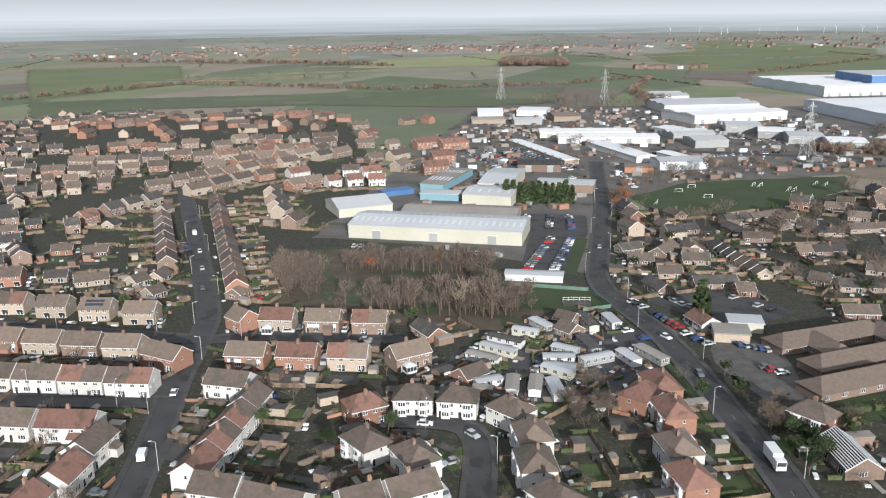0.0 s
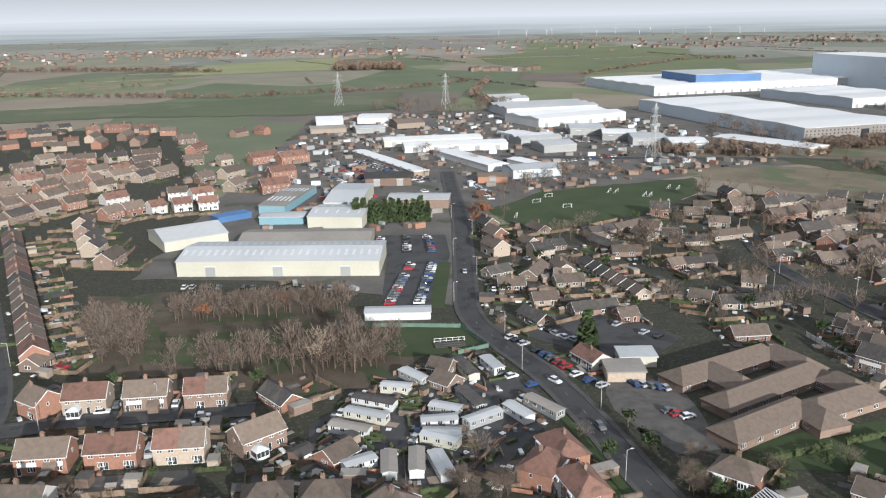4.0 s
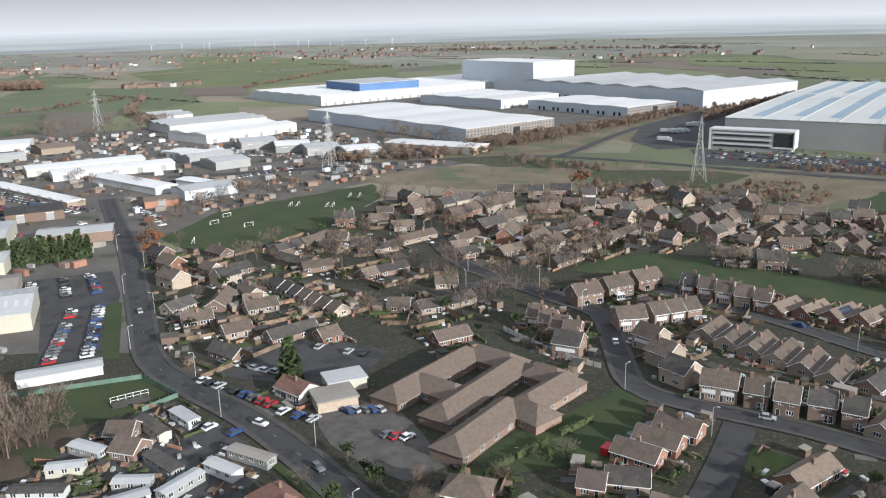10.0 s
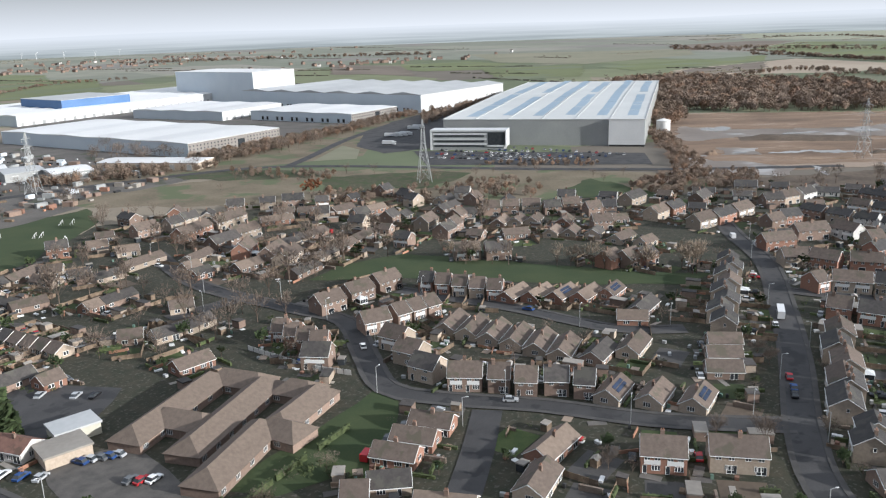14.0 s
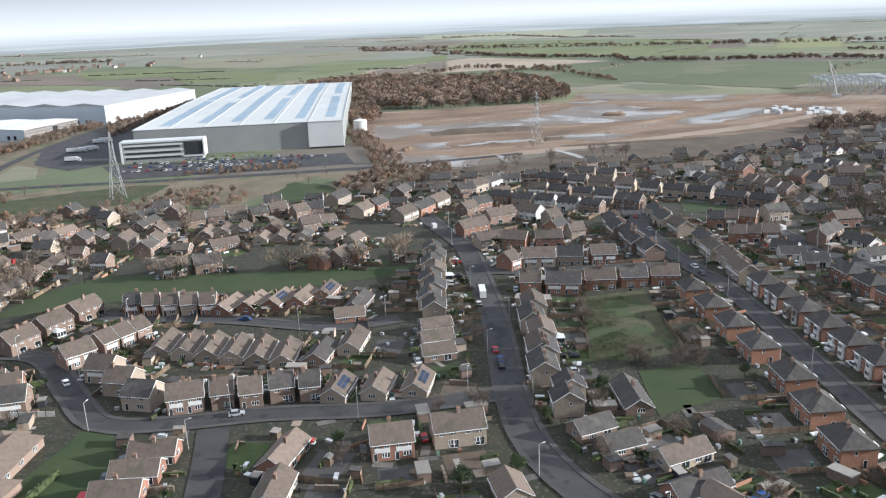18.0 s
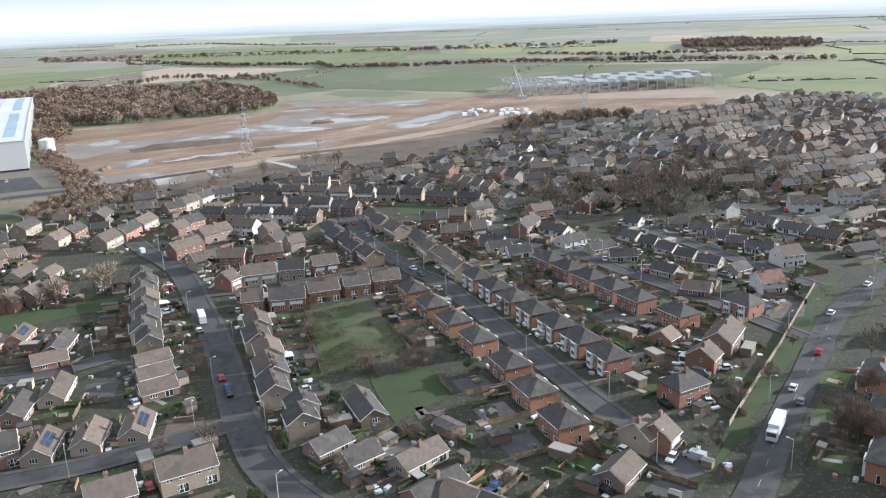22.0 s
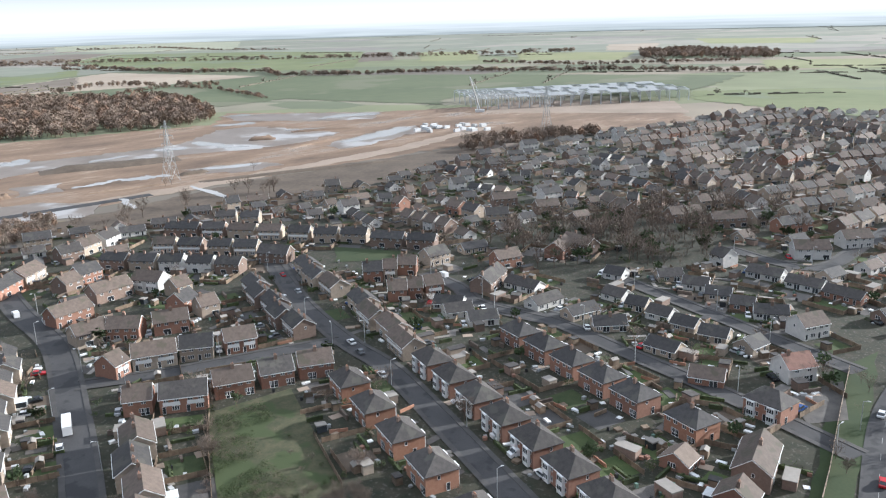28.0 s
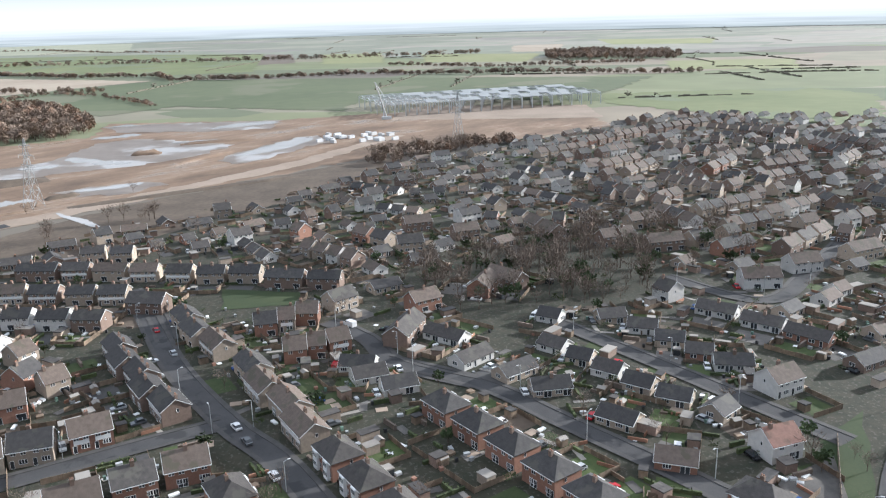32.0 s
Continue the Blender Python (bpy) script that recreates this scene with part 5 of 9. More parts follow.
        b.box(-1.66, -2.76, 0.7, 1.66, -0.02, 2.1, 1)
        p = part("conservatory", b.mesh("conservatory", M["white"], M["glass"]), root, pose(-L * 0.2, -D / 2 - 0.004, 0))
        b = Bag()
        b.solid([(-1.85, -2.95, 2.25), (1.85, -2.95, 2.25), (1.85, 0, 2.25), (-1.85, 0, 2.25), (-0.5, -1.2, 3.0), (0.5, -1.2, 3.0), (0.5, 0, 3.0), (-0.5, 0, 3.0)],
                [(0, 3, 2, 1), (0, 1, 5, 4), (1, 2, 6, 5), (2, 3, 7, 6), (3, 0, 4, 7), (4, 5, 6, 7)])
        part("glazed_roof", b.mesh("glazed_roof", M["rooflight"]), p)
    return root


HR = random.Random(11)


def row(kind, x0, y0, x1, y1, n, ang, L):
    """n houses of one kind, evenly from the first place to the last, their ridges along ang."""
    D, e, r, hip, storeys, walls, roofs, words = SPEC[kind]
    wall, roof = HR.choice(walls), HR.choice(roofs)
    L = round(L * 2) / 2
    for i in range(n):
        t = i / max(n - 1, 1)
        x, y = x0 + (x1 - x0) * t, y0 + (y1 - y0) * t
        dist = seen_from(x, y)
        if kind == "terr":
            o = 1.8 * (i % 2) - 0.9
            x, y = x - math.sin(radians(ang)) * o, y + math.cos(radians(ang)) * o
        if dist > 300 and any(math.hypot(x - h[0], y - h[1]) < 8.5 for h in PLOTS):
            continue
        if kind in ("white", "hipw", "semi") and HR.random() < 0.35:
            roof = HR.choice(roofs)
        if kind in ("semi", "terr") and x > 200 and HR.random() < 0.7:
            roof = HR.choice(("roof_slate", "roof_brown", "roof_brown") if kind == "semi" else ("roof_slate", "roof_brown"))
        if kind == "semi" and x > 200 and dist < 330:
            wall = HR.choice(("brick_red", "brick_brown", "brick_red", "brick_buff"))
        if kind == "bung" and x > 300 and y < 60:
            wall, roof = HR.choice(("render", "brick_buff", "render", "brick_red")), HR.choice(("roof_slate", "roof_slate", "roof_grey"))
        if kind == "semi" and x < 0:
            roof = HR.choice(("roof_tan", "roof_brown", "roof_tan", "roof_red"))
            wall = HR.choice(("brick_red", "brick_brown", "brick_red", "brick_buff"))
        if kind == "hip" and x < 100:
            roof = HR.choice(("roof_red", "roof_brown", "roof_red"))
        if kind == "cara":
            wall, roof = HR.choice(walls), HR.choice(roofs)
        if dist > 280 and kind in ("semi", "terr", "bung") and HR.random() < 0.5:
            wall, roof = HR.choice(("brick_buff", "brick_buff", "brick_brown", "render", "brick_brown") if x > 330 else ("brick_buff", "brick_brown", "brick_brown", "brick_red", "brick_buff")), HR.choice(roofs)
        PLOTS.append((x, y, ang, L - (0.6 if kind == "terr" else 0), D, kind, dist, wall, roof, HR.random()))


row("semi", -195.7, 216.9, -143.3, 213.9, 4, 8, 11.0)
row("semi", -174.1, 184.1, -132.7, 184.1, 4, 5, 11.4)
row("semi", -116.1, 178.9, -116.1, 178.9, 1, 162, 14.2)
row("white", -158.2, 157.9, -116.6, 160.2, 4, 5, 13.1)
row("white", -88.0, 162.5, -88.0, 162.5, 1, 176, 12.6)
row("white", -133.4, 132.4, -133.4, 132.4, 1, 4, 11.8)
row("white", -118.5, 133.5, -118.5, 133.5, 1, 6, 14.8)
row("white", -107.2, 124.2, -107.2, 124.2, 1, 91, 11.3)
row("white", -105.5, 110.8, -105.5, 110.8, 1, 93, 10.6)
row("white", -106.7, 98.2, -106.7, 98.2, 1, 92, 9.0)
row("white", -77.7, 152.2, -76.8, 118.5, 4, 89, 10.2)
row("white", -68.0, 110.6, -68.0, 110.6, 1, 176, 10.8)
row("white", -53.8, 107.2, -53.8, 107.2, 1, 170, 14.6)
row("white", -26.4, 116.6, -26.4, 116.6, 1, 35, 11.4)
row("white", -36.2, 110.6, -36.2, 110.6, 1, 35, 9.0)
row("hipw", -34.8, 160.8, -34.8, 160.8, 1, 8, 10.6)
row("hipw", -22.6, 161.1, -22.6, 161.1, 1, 1, 10.6)
row("hipw", -7.9, 156.6, -7.9, 156.6, 1, 144, 10.6)
row("hipw", -41.1, 134.8, -41.1, 134.8, 1, 138, 10.6)
row("hipw", -28.0, 129.9, -28.0, 129.9, 1, 128, 10.6)
row("hip", -46.5, 153.4, -46.5, 153.4, 1, 36, 10.0)
row("bung", -40.6, 214.0, -40.6, 214.0, 1, 130, 12.4)
row("semi", -42.5, 190.1, -42.5, 190.1, 1, 40, 12.0)
row("semi", -105.2, 212.1, -105.2, 212.1, 1, 146, 8.5)
row("semi", -93.0, 214.0, -60.9, 215.8, 3, 5, 11.4)
row("semi", -91.3, 183.3, -60.0, 186.3, 3, 4, 11.8)
row("hip", 31.4, 177.8, 31.4, 177.8, 1, 108, 12.0)
row("hip", 33.2, 162.0, 33.2, 162.0, 1, 105, 12.0)
row("hipw", 32.7, 143.0, 32.7, 143.0, 1, 107, 10.6)
row("hip", 34.0, 129.3, 34.0, 129.3, 1, 112, 10.4)
row("hipw", -1.7, 144.2, -1.7, 144.2, 1, 107, 10.1)
row("hipw", -0.2, 131.1, -0.2, 131.1, 1, 105, 10.4)
row("hipw", 5.0, 117.5, 5.0, 117.5, 1, 135, 10.6)
row("hip", 68.3, 164.8, 68.3, 164.8, 1, 139, 9.8)
row("frame", 72.2, 148.4, 72.2, 148.4, 1, 101, 14.9)
row("bung", 69.4, 331.9, 80.4, 294.4, 7, 101, 7.4)
row("bung", 104.7, 251.7, 104.7, 251.7, 1, 4, 12.1)
row("semi", 163.8, 263.9, 193.4, 267.8, 3, 0, 11.0)
row("semi", 203.9, 254.4, 213.9, 228.2, 5, 125, 5.5)
row("bung", 217.7, 222.6, 234.3, 202.4, 4, 11, 13.7)
row("bung", 243.1, 197.8, 243.1, 197.8, 1, 14, 11.6)
row("semi", 162.5, 235.8, 162.5, 235.8, 1, 163, 9.5)
row("semi", 172.6, 235.1, 185.2, 233.8, 3, 174, 5.5)
row("semi", 158.1, 218.7, 149.0, 194.2, 3, 103, 8.5)
row("bung", 181.1, 217.6, 188.7, 176.2, 6, 25, 15.0)
row("bung", 192.8, 166.4, 192.8, 166.4, 1, 16, 13.7)
row("bung", 204.2, 161.9, 204.2, 161.9, 1, 18, 14.4)
row("semi", 136.6, 251.4, 138.8, 233.1, 4, 135, 5.5)
row("semi", 132.7, 225.6, 132.7, 225.6, 1, 129, 8.5)
row("semi", 152.1, 182.1, 152.1, 182.1, 1, 131, 9.6)
row("semi", 157.8, 174.4, 157.8, 174.4, 1, 129, 6.2)
row("semi", 161.1, 167.4, 161.1, 167.4, 1, 128, 5.8)
row("semi", 167.0, 161.7, 167.0, 161.7, 1, 129, 6.6)
row("semi", 170.6, 154.8, 170.6, 154.8, 1, 124, 5.5)
row("bung", 128.5, 170.2, 111.9, 164.6, 3, 118, 10.9)
row("bung", 103.0, 156.7, 103.0, 156.7, 1, 142, 9.6)
row("bung", 95.4, 158.9, 95.4, 158.9, 1, 137, 6.0)
row("bung", 139.2, 140.6, 139.2, 140.6, 1, 11, 14.3)
row("bung", 125.3, 133.1, 125.3, 133.1, 1, 21, 12.8)
row("bung", 105.2, 141.0, 105.2, 141.0, 1, 124, 13.2)
row("semi", 342.0, 182.4, 342.0, 182.4, 1, 148, 14.7)
row("terr", 236.8, 150.9, 302.0, 182.4, 8, 26, 9.5)
row("bung", 225.5, 143.8, 206.4, 133.6, 3, 130, 10.1)
row("bung", 173.8, 147.8, 184.5, 128.8, 3, 16, 12.2)
row("bung", 224.6, 176.1, 224.6, 176.1, 1, 126, 10.2)
row("bung", 236.1, 179.6, 236.1, 179.6, 1, 14, 15.0)
row("semi", 152.2, 119.1, 152.2, 119.1, 1, 125, 10.2)
row("semi", 163.5, 107.2, 163.5, 107.2, 1, 126, 12.6)
row("terr", 371.2, 124.1, 329.1, 97.9, 5, 32, 12.0)
row("terr", 396.0, 108.6, 371.1, 93.5, 3, 31, 14.1)
row("terr", 351.7, 79.3, 313.7, 58.8, 4, 28, 14.0)
row("semi", 322.5, 165.9, 322.5, 165.9, 1, 138, 10.8)
row("semi", 327.2, 155.2, 327.2, 155.2, 1, 95, 11.1)
row("semi", 333.2, 142.1, 333.2, 142.1, 1, 114, 11.7)
row("semi", 296.7, 146.2, 296.7, 146.2, 1, 160, 6.1)
row("semi", 304.9, 136.7, 304.9, 136.7, 1, 114, 13.2)
row("semi", 310.7, 125.2, 310.7, 125.2, 1, 105, 9.9)
row("semi", 316.9, 113.6, 316.9, 113.6, 1, 116, 9.9)
row("semi", 276.6, 117.0, 276.6, 117.0, 1, 106, 12.4)
row("semi", 285.4, 106.3, 285.4, 106.3, 1, 115, 10.9)
row("semi", 292.0, 95.6, 292.0, 95.6, 1, 114, 9.6)
row("semi", 297.9, 85.3, 297.9, 85.3, 1, 109, 10.2)
row("semi", 274.2, 128.8, 274.2, 128.8, 1, 107, 7.4)
row("terr", 251.3, 120.6, 217.2, 104.2, 4, 26, 12.2)
row("terr", 215.1, 104.2, 204.4, 98.9, 2, 26, 11.5)
row("terr", 193.8, 89.9, 187.1, 86.4, 2, 28, 7.5)
row("bung", 197.5, 73.4, 197.5, 73.4, 1, 29, 16.0)
row("bung", 177.9, 78.3, 177.9, 78.3, 1, 140, 9.9)
row("bung", 173.1, 69.9, 173.1, 69.9, 1, 136, 9.2)
row("bung", 173.2, 56.2, 173.2, 56.2, 1, 140, 12.3)
row("bung", 160.5, 50.8, 160.5, 50.8, 1, 139, 13.7)
row("bung", 157.7, 44.6, 157.7, 44.6, 1, 57, 8.3)
row("bung", 154.0, 38.1, 154.0, 38.1, 1, 58, 6.7)
row("bung", 145.3, 86.4, 145.3, 86.4, 1, 38, 9.1)
row("garage", 187.8, 50.5, 187.8, 50.5, 1, 48, 7.0)
row("hip", 283.6, 72.6, 239.0, 46.6, 4, 29, 10.4)
row("hip", 298.2, 50.3, 226.8, 8.8, 7, 29, 10.4)
row("hip", 320.0, 23.7, 275.1, -4.7, 5, 33, 10.4)
row("hip", 220.8, 36.4, 188.0, 22.9, 3, 28, 10.4)
row("hip", 260.8, -16.1, 260.8, -16.1, 1, 33, 10.4)
row("bung", 291.1, -27.6, 291.1, -27.6, 1, 68, 9.6)
row("white", 294.0, -52.2, 294.0, -52.2, 1, 107, 9.0)
row("hip", 270.6, -38.3, 270.6, -38.3, 1, 40, 10.4)
row("bung", 245.9, -9.8, 245.9, -9.8, 1, 142, 6.0)
row("semi", 242.7, -26.2, 242.7, -26.2, 1, 154, 15.4)
row("semi", 227.4, -17.5, 227.4, -17.5, 1, 149, 6.3)
row("hip", 215.9, -60.0, 215.9, -60.0, 1, 150, 12.0)
row("hip", 193.9, -53.8, 193.9, -53.8, 1, 150, 12.0)
row("hip", 173.4, -46.3, 173.4, -46.3, 1, 150, 12.0)
row("hip", 252.0, -85.9, 252.0, -85.9, 1, 76, 10.4)
row("semi", 182.5, 5.4, 182.5, 5.4, 1, 140, 5.5)
row("semi", 182.5, 1.2, 182.5, 1.2, 1, 147, 5.5)
row("bung", 169.0, 11.3, 169.0, 11.3, 1, 149, 10.1)
row("hip", 208.4, -8.7, 208.4, -8.7, 1, 125, 10.4)
row("semi", 387.9, 80.1, 387.9, 80.1, 1, 100, 7.4)
row("semi", 391.2, 73.4, 391.2, 73.4, 1, 96, 5.7)
row("semi", 396.3, 66.7, 396.3, 66.7, 1, 88, 7.4)
row("semi", 409.5, 56.5, 409.5, 56.5, 1, 130, 10.4)
row("semi", 364.2, 67.7, 364.2, 67.7, 1, 99, 7.1)
row("semi", 367.1, 61.2, 367.1, 61.2, 1, 96, 5.5)
row("semi", 370.0, 55.1, 370.0, 55.1, 1, 111, 7.2)
row("semi", 404.4, 26.6, 404.4, 26.6, 1, 120, 11.2)
row("semi", 377.1, 33.5, 377.1, 33.5, 1, 159, 17.9)
row("bung", 373.7, 20.0, 373.7, 20.0, 1, 49, 14.3)
row("semi", 425.2, -6.3, 425.2, -6.3, 1, 40, 15.8)
row("semi", 419.5, 3.0, 419.5, 3.0, 1, 156, 15.0)
row("bung", 353.9, 47.8, 353.9, 47.8, 1, 78, 10.5)
row("bung", 346.3, 44.6, 346.3, 44.6, 1, 109, 10.1)
row("bung", 338.4, 36.0, 338.4, 36.0, 1, 105, 10.1)
row("bung", 355.3, 13.9, 355.3, 13.9, 1, 131, 12.8)
row("bung", 344.2, 2.2, 344.2, 2.2, 1, 124, 11.9)
row("semi", 512.1, 81.3, 506.7, 75.5, 2, 47, 6.3)
row("semi", 539.9, 79.9, 547.8, 68.3, 3, 124, 5.5)
row("bung", 532.0, 107.3, 532.0, 107.3, 1, 129, 11.2)
row("bung", 494.5, 103.5, 474.5, 92.2, 3, 30, 8.9)
row("semi", 479.6, 73.3, 460.4, 54.1, 4, 45, 7.0)
row("semi", 500.9, 50.0, 491.5, 41.2, 2, 43, 10.1)
row("semi", 481.2, 29.5, 481.2, 29.5, 1, 99, 11.3)
row("semi", 517.3, 25.2, 517.3, 25.2, 1, 105, 13.5)
row("bung", 530.5, -13.3, 527.7, -20.8, 2, 69, 6.3)
row("semi", 498.6, 3.3, 498.6, 3.3, 1, 106, 12.2)
row("semi", 455.7, -107.9, 455.7, -107.9, 1, 113, 17.9)
row("semi", 453.5, -130.7, 473.1, -153.7, 3, 130, 11.8)
row("semi", 428.6, -124.9, 428.6, -124.9, 1, 100, 13.1)
row("semi", 412.5, -100.4, 412.5, -100.4, 1, 87, 14.7)
row("semi", 466.5, -81.0, 466.5, -81.0, 1, 99, 16.4)
row("semi", 477.2, -58.7, 479.8, -67.6, 2, 106, 7.2)
row("semi", 469.6, -97.7, 469.6, -97.7, 1, 113, 10.7)
row("bung", 500.5, 146.8, 519.1, 121.6, 5, 126, 6.1)
row("semi", 709.1, -70.0, 729.4, -103.1, 5, 122, 7.6)
row("semi", 749.2, -107.8, 800.2, -170.7, 8, 129, 9.0)
row("semi", 703.1, -113.0, 715.9, -135.7, 4, 119, 6.8)
row("semi", 810.3, -186.1, 843.8, -237.8, 6, 123, 9.6)
row("semi", 803.7, -232.4, 757.0, -278.2, 8, 44, 7.3)
row("semi", 707.6, -173.1, 681.8, -193.9, 5, 39, 6.5)
row("semi", 664.2, -183.0, 672.8, -199.6, 3, 117, 7.3)
row("semi", 629.1, -111.6, 649.4, -130.0, 3, 138, 10.7)
row("semi", 591.4, -81.2, 594.2, -93.9, 3, 102, 5.5)
row("semi", 564.4, -82.5, 533.8, -109.2, 6, 41, 6.3)
row("semi", 598.8, -125.3, 575.2, -138.5, 4, 29, 7.0)
row("semi", 521.9, -118.6, 539.5, -151.6, 5, 118, 7.3)
row("semi", 519.1, -99.2, 499.4, -105.1, 3, 17, 8.0)
row("semi", 630.0, -200.7, 641.3, -227.5, 4, 113, 7.6)
row("semi", 595.4, -166.5, 569.8, -188.6, 5, 41, 6.6)
row("semi", 518.6, -161.7, 527.7, -177.4, 3, 120, 7.1)
row("bung", 589.9, -36.5, 560.5, -57.6, 4, 36, 9.4)
row("bung", 656.3, -49.0, 625.0, -80.5, 5, 45, 8.7)
row("bung", 511.1, -10.7, 516.0, -23.4, 3, 111, 6.0)
row("semi", 522.3, -27.4, 493.1, -37.0, 3, 18, 12.0)
row("semi", 735.6, -208.5, 718.9, -236.4, 5, 59, 6.3)
row("semi", 692.1, -230.3, 682.7, -245.0, 3, 57, 6.8)
row("bung", 617.8, 57.7, 603.2, 35.1, 4, 57, 7.0)
row("bung", 596.5, 24.1, 597.0, -4.7, 5, 91, 6.0)
row("bung", 558.2, 41.2, 548.0, 25.7, 3, 57, 7.2)
row("bung", 562.6, -2.3, 574.2, -23.7, 4, 119, 6.3)
row("bung", 630.9, -14.8, 645.7, -39.4, 4, 121, 7.5)
row("semi", 512.1, -44.1, 505.4, -62.9, 4, 70, 5.5)
row("semi", 489.2, -119.9, 497.0, -137.6, 3, 113, 7.6)
row("semi", 505.1, -78.7, 508.1, -86.7, 2, 110, 6.7)
row("cara", -14.4, 210.2, -14.4, 210.2, 1, 155, 12.3)
row("cara", -16.1, 202.3, -16.1, 202.3, 1, 156, 12.1)
row("cara", -19.9, 195.1, -19.9, 195.1, 1, 157, 11.2)
row("cara", 3.0, 188.4, 3.0, 188.4, 1, 153, 9.9)
row("cara", -9.4, 177.0, -9.4, 177.0, 1, 93, 10.0)
row("cara", -2.9, 177.8, -2.9, 177.8, 1, 90, 10.7)
row("cara", 2.8, 176.1, 2.8, 176.1, 1, 105, 11.2)
row("cara", -16.5, 178.1, -16.5, 178.1, 1, 29, 8.0)
row("bung", -22.0, 181.9, -22.0, 181.9, 1, 48, 8.5)
row("garage", -30.6, 183.1, -30.6, 183.1, 1, 49, 5.0)
row("hip", 25.8, 170.4, 25.8, 170.4, 1, 59, 10.4)
row("semi", 804.3, -255.3, 756.3, -286.0, 7, 33, 7.4)
row("semi", 741.3, -291.0, 691.1, -307.8, 7, 18, 6.9)
row("semi", 754.7, -216.6, 734.4, -231.7, 4, 37, 6.6)
row("semi", 680.5, -219.7, 713.5, -253.4, 4, 134, 12.3)
row("semi", 701.8, -270.4, 667.7, -270.8, 4, 1, 8.9)
row("semi", 660.0, -226.3, 666.1, -242.3, 3, 111, 6.7)
row("semi", 650.6, -101.3, 670.7, -126.7, 4, 128, 8.4)
row("semi", 633.6, -143.5, 609.4, -151.0, 4, 17, 6.6)
row("semi", 629.5, -164.3, 664.8, -195.2, 4, 139, 12.2)
row("semi", 588.1, -82.7, 561.0, -97.1, 4, 28, 8.0)
row("semi", 606.4, -132.3, 592.0, -143.2, 3, 37, 7.1)
row("semi", 551.4, -107.3, 557.4, -115.5, 2, 126, 7.9)
row("semi", 572.4, -133.3, 565.1, -143.4, 3, 54, 5.5)
row("semi", 515.8, -115.4, 543.4, -151.1, 6, 128, 7.0)
row("semi", 526.5, -99.2, 522.4, -103.7, 2, 48, 5.5)
row("semi", 499.9, -106.4, 490.5, -116.4, 3, 47, 5.5)
row("semi", 505.3, -138.6, 514.2, -159.6, 3, 113, 8.9)
row("semi", 593.0, -183.1, 602.1, -199.9, 3, 118, 7.5)
row("semi", 554.9, -161.2, 565.1, -182.6, 4, 116, 6.2)
row("semi", 541.7, -189.4, 530.8, -189.8, 2, 2, 8.5)
row("semi", 636.7, -251.8, 654.3, -270.3, 3, 133, 9.9)
row("semi", 464.3, -77.5, 467.5, -84.8, 2, 114, 6.2)
row("semi", 457.7, -109.2, 457.7, -109.2, 1, 131, 20.6)
row("semi", 456.7, -134.0, 468.4, -151.5, 3, 124, 8.2)
row("semi", 475.0, -155.7, 460.0, -172.1, 5, 48, 5.5)
row("semi", 442.3, -156.5, 442.3, -156.5, 1, 112, 16.9)
row("semi", 426.4, -124.1, 426.4, -124.1, 1, 133, 20.1)
row("semi", 491.6, -178.2, 496.4, -187.8, 2, 117, 8.4)
row("semi", 606.2, -254.3, 609.4, -263.0, 2, 110, 7.2)
row("semi", 552.9, -221.1, 544.6, -223.9, 2, 18, 6.8)
row("semi", -348.9, 467.4, -348.9, 467.4, 1, 21, 15.1)
row("semi", -329.1, 469.1, -329.1, 469.1, 1, 5, 16.0)
row("semi", -312.8, 473.6, -312.8, 473.6, 1, 15, 11.8)
row("semi", -299.9, 482.1, -299.9, 482.1, 1, 27, 11.2)
row("semi", -284.7, 492.1, -284.7, 492.1, 1, 23, 13.7)
row("semi", -350.8, 504.9, -350.8, 504.9, 1, 5, 18.8)
row("semi", -334.3, 509.8, -334.3, 509.8, 1, 16, 12.6)
row("semi", -320.2, 515.7, -320.2, 515.7, 1, 14, 14.3)
row("semi", -308.4, 529.0, -308.4, 529.0, 1, 14, 15.9)
row("semi", -292.3, 539.2, -292.3, 539.2, 1, 23, 16.5)
row("semi", -272.8, 536.9, -272.8, 536.9, 1, 35, 15.1)
row("semi", -257.4, 543.3, -257.4, 543.3, 1, 53, 17.3)
row("semi", -363.9, 573.6, -363.9, 573.6, 1, 44, 13.9)
row("semi", -356.8, 589.1, -356.8, 589.1, 1, 18, 12.9)
row("semi", -335.6, 572.8, -335.6, 572.8, 1, 18, 12.1)
row("semi", -319.1, 571.1, -319.1, 571.1, 1, 17, 13.4)
row("semi", -310.9, 595.5, -310.9, 595.5, 1, 17, 13.5)
row("semi", -280.8, 588.7, -280.8, 588.7, 1, 43, 14.4)
row("semi", -246.0, 497.5, -246.0, 497.5, 1, 42, 14.6)
row("semi", -251.1, 427.7, -251.1, 427.7, 1, 43, 14.1)
row("semi", -245.8, 445.1, -245.8, 445.1, 1, 51, 10.1)
row("semi", -240.1, 456.8, -240.1, 456.8, 1, 49, 11.0)
row("semi", -232.6, 466.2, -232.6, 466.2, 1, 62, 11.7)
row("semi", -225.4, 474.9, -225.4, 474.9, 1, 65, 11.7)
row("semi", -221.7, 421.1, -221.7, 421.1, 1, 62, 15.7)
row("semi", -215.6, 438.8, -215.6, 438.8, 1, 70, 15.5)
row("semi", -208.0, 454.9, -208.0, 454.9, 1, 65, 15.1)
row("semi", -198.4, 469.2, -198.4, 469.2, 1, 56, 12.7)
row("semi", -331.8, 435.7, -331.8, 435.7, 1, 41, 7.0)
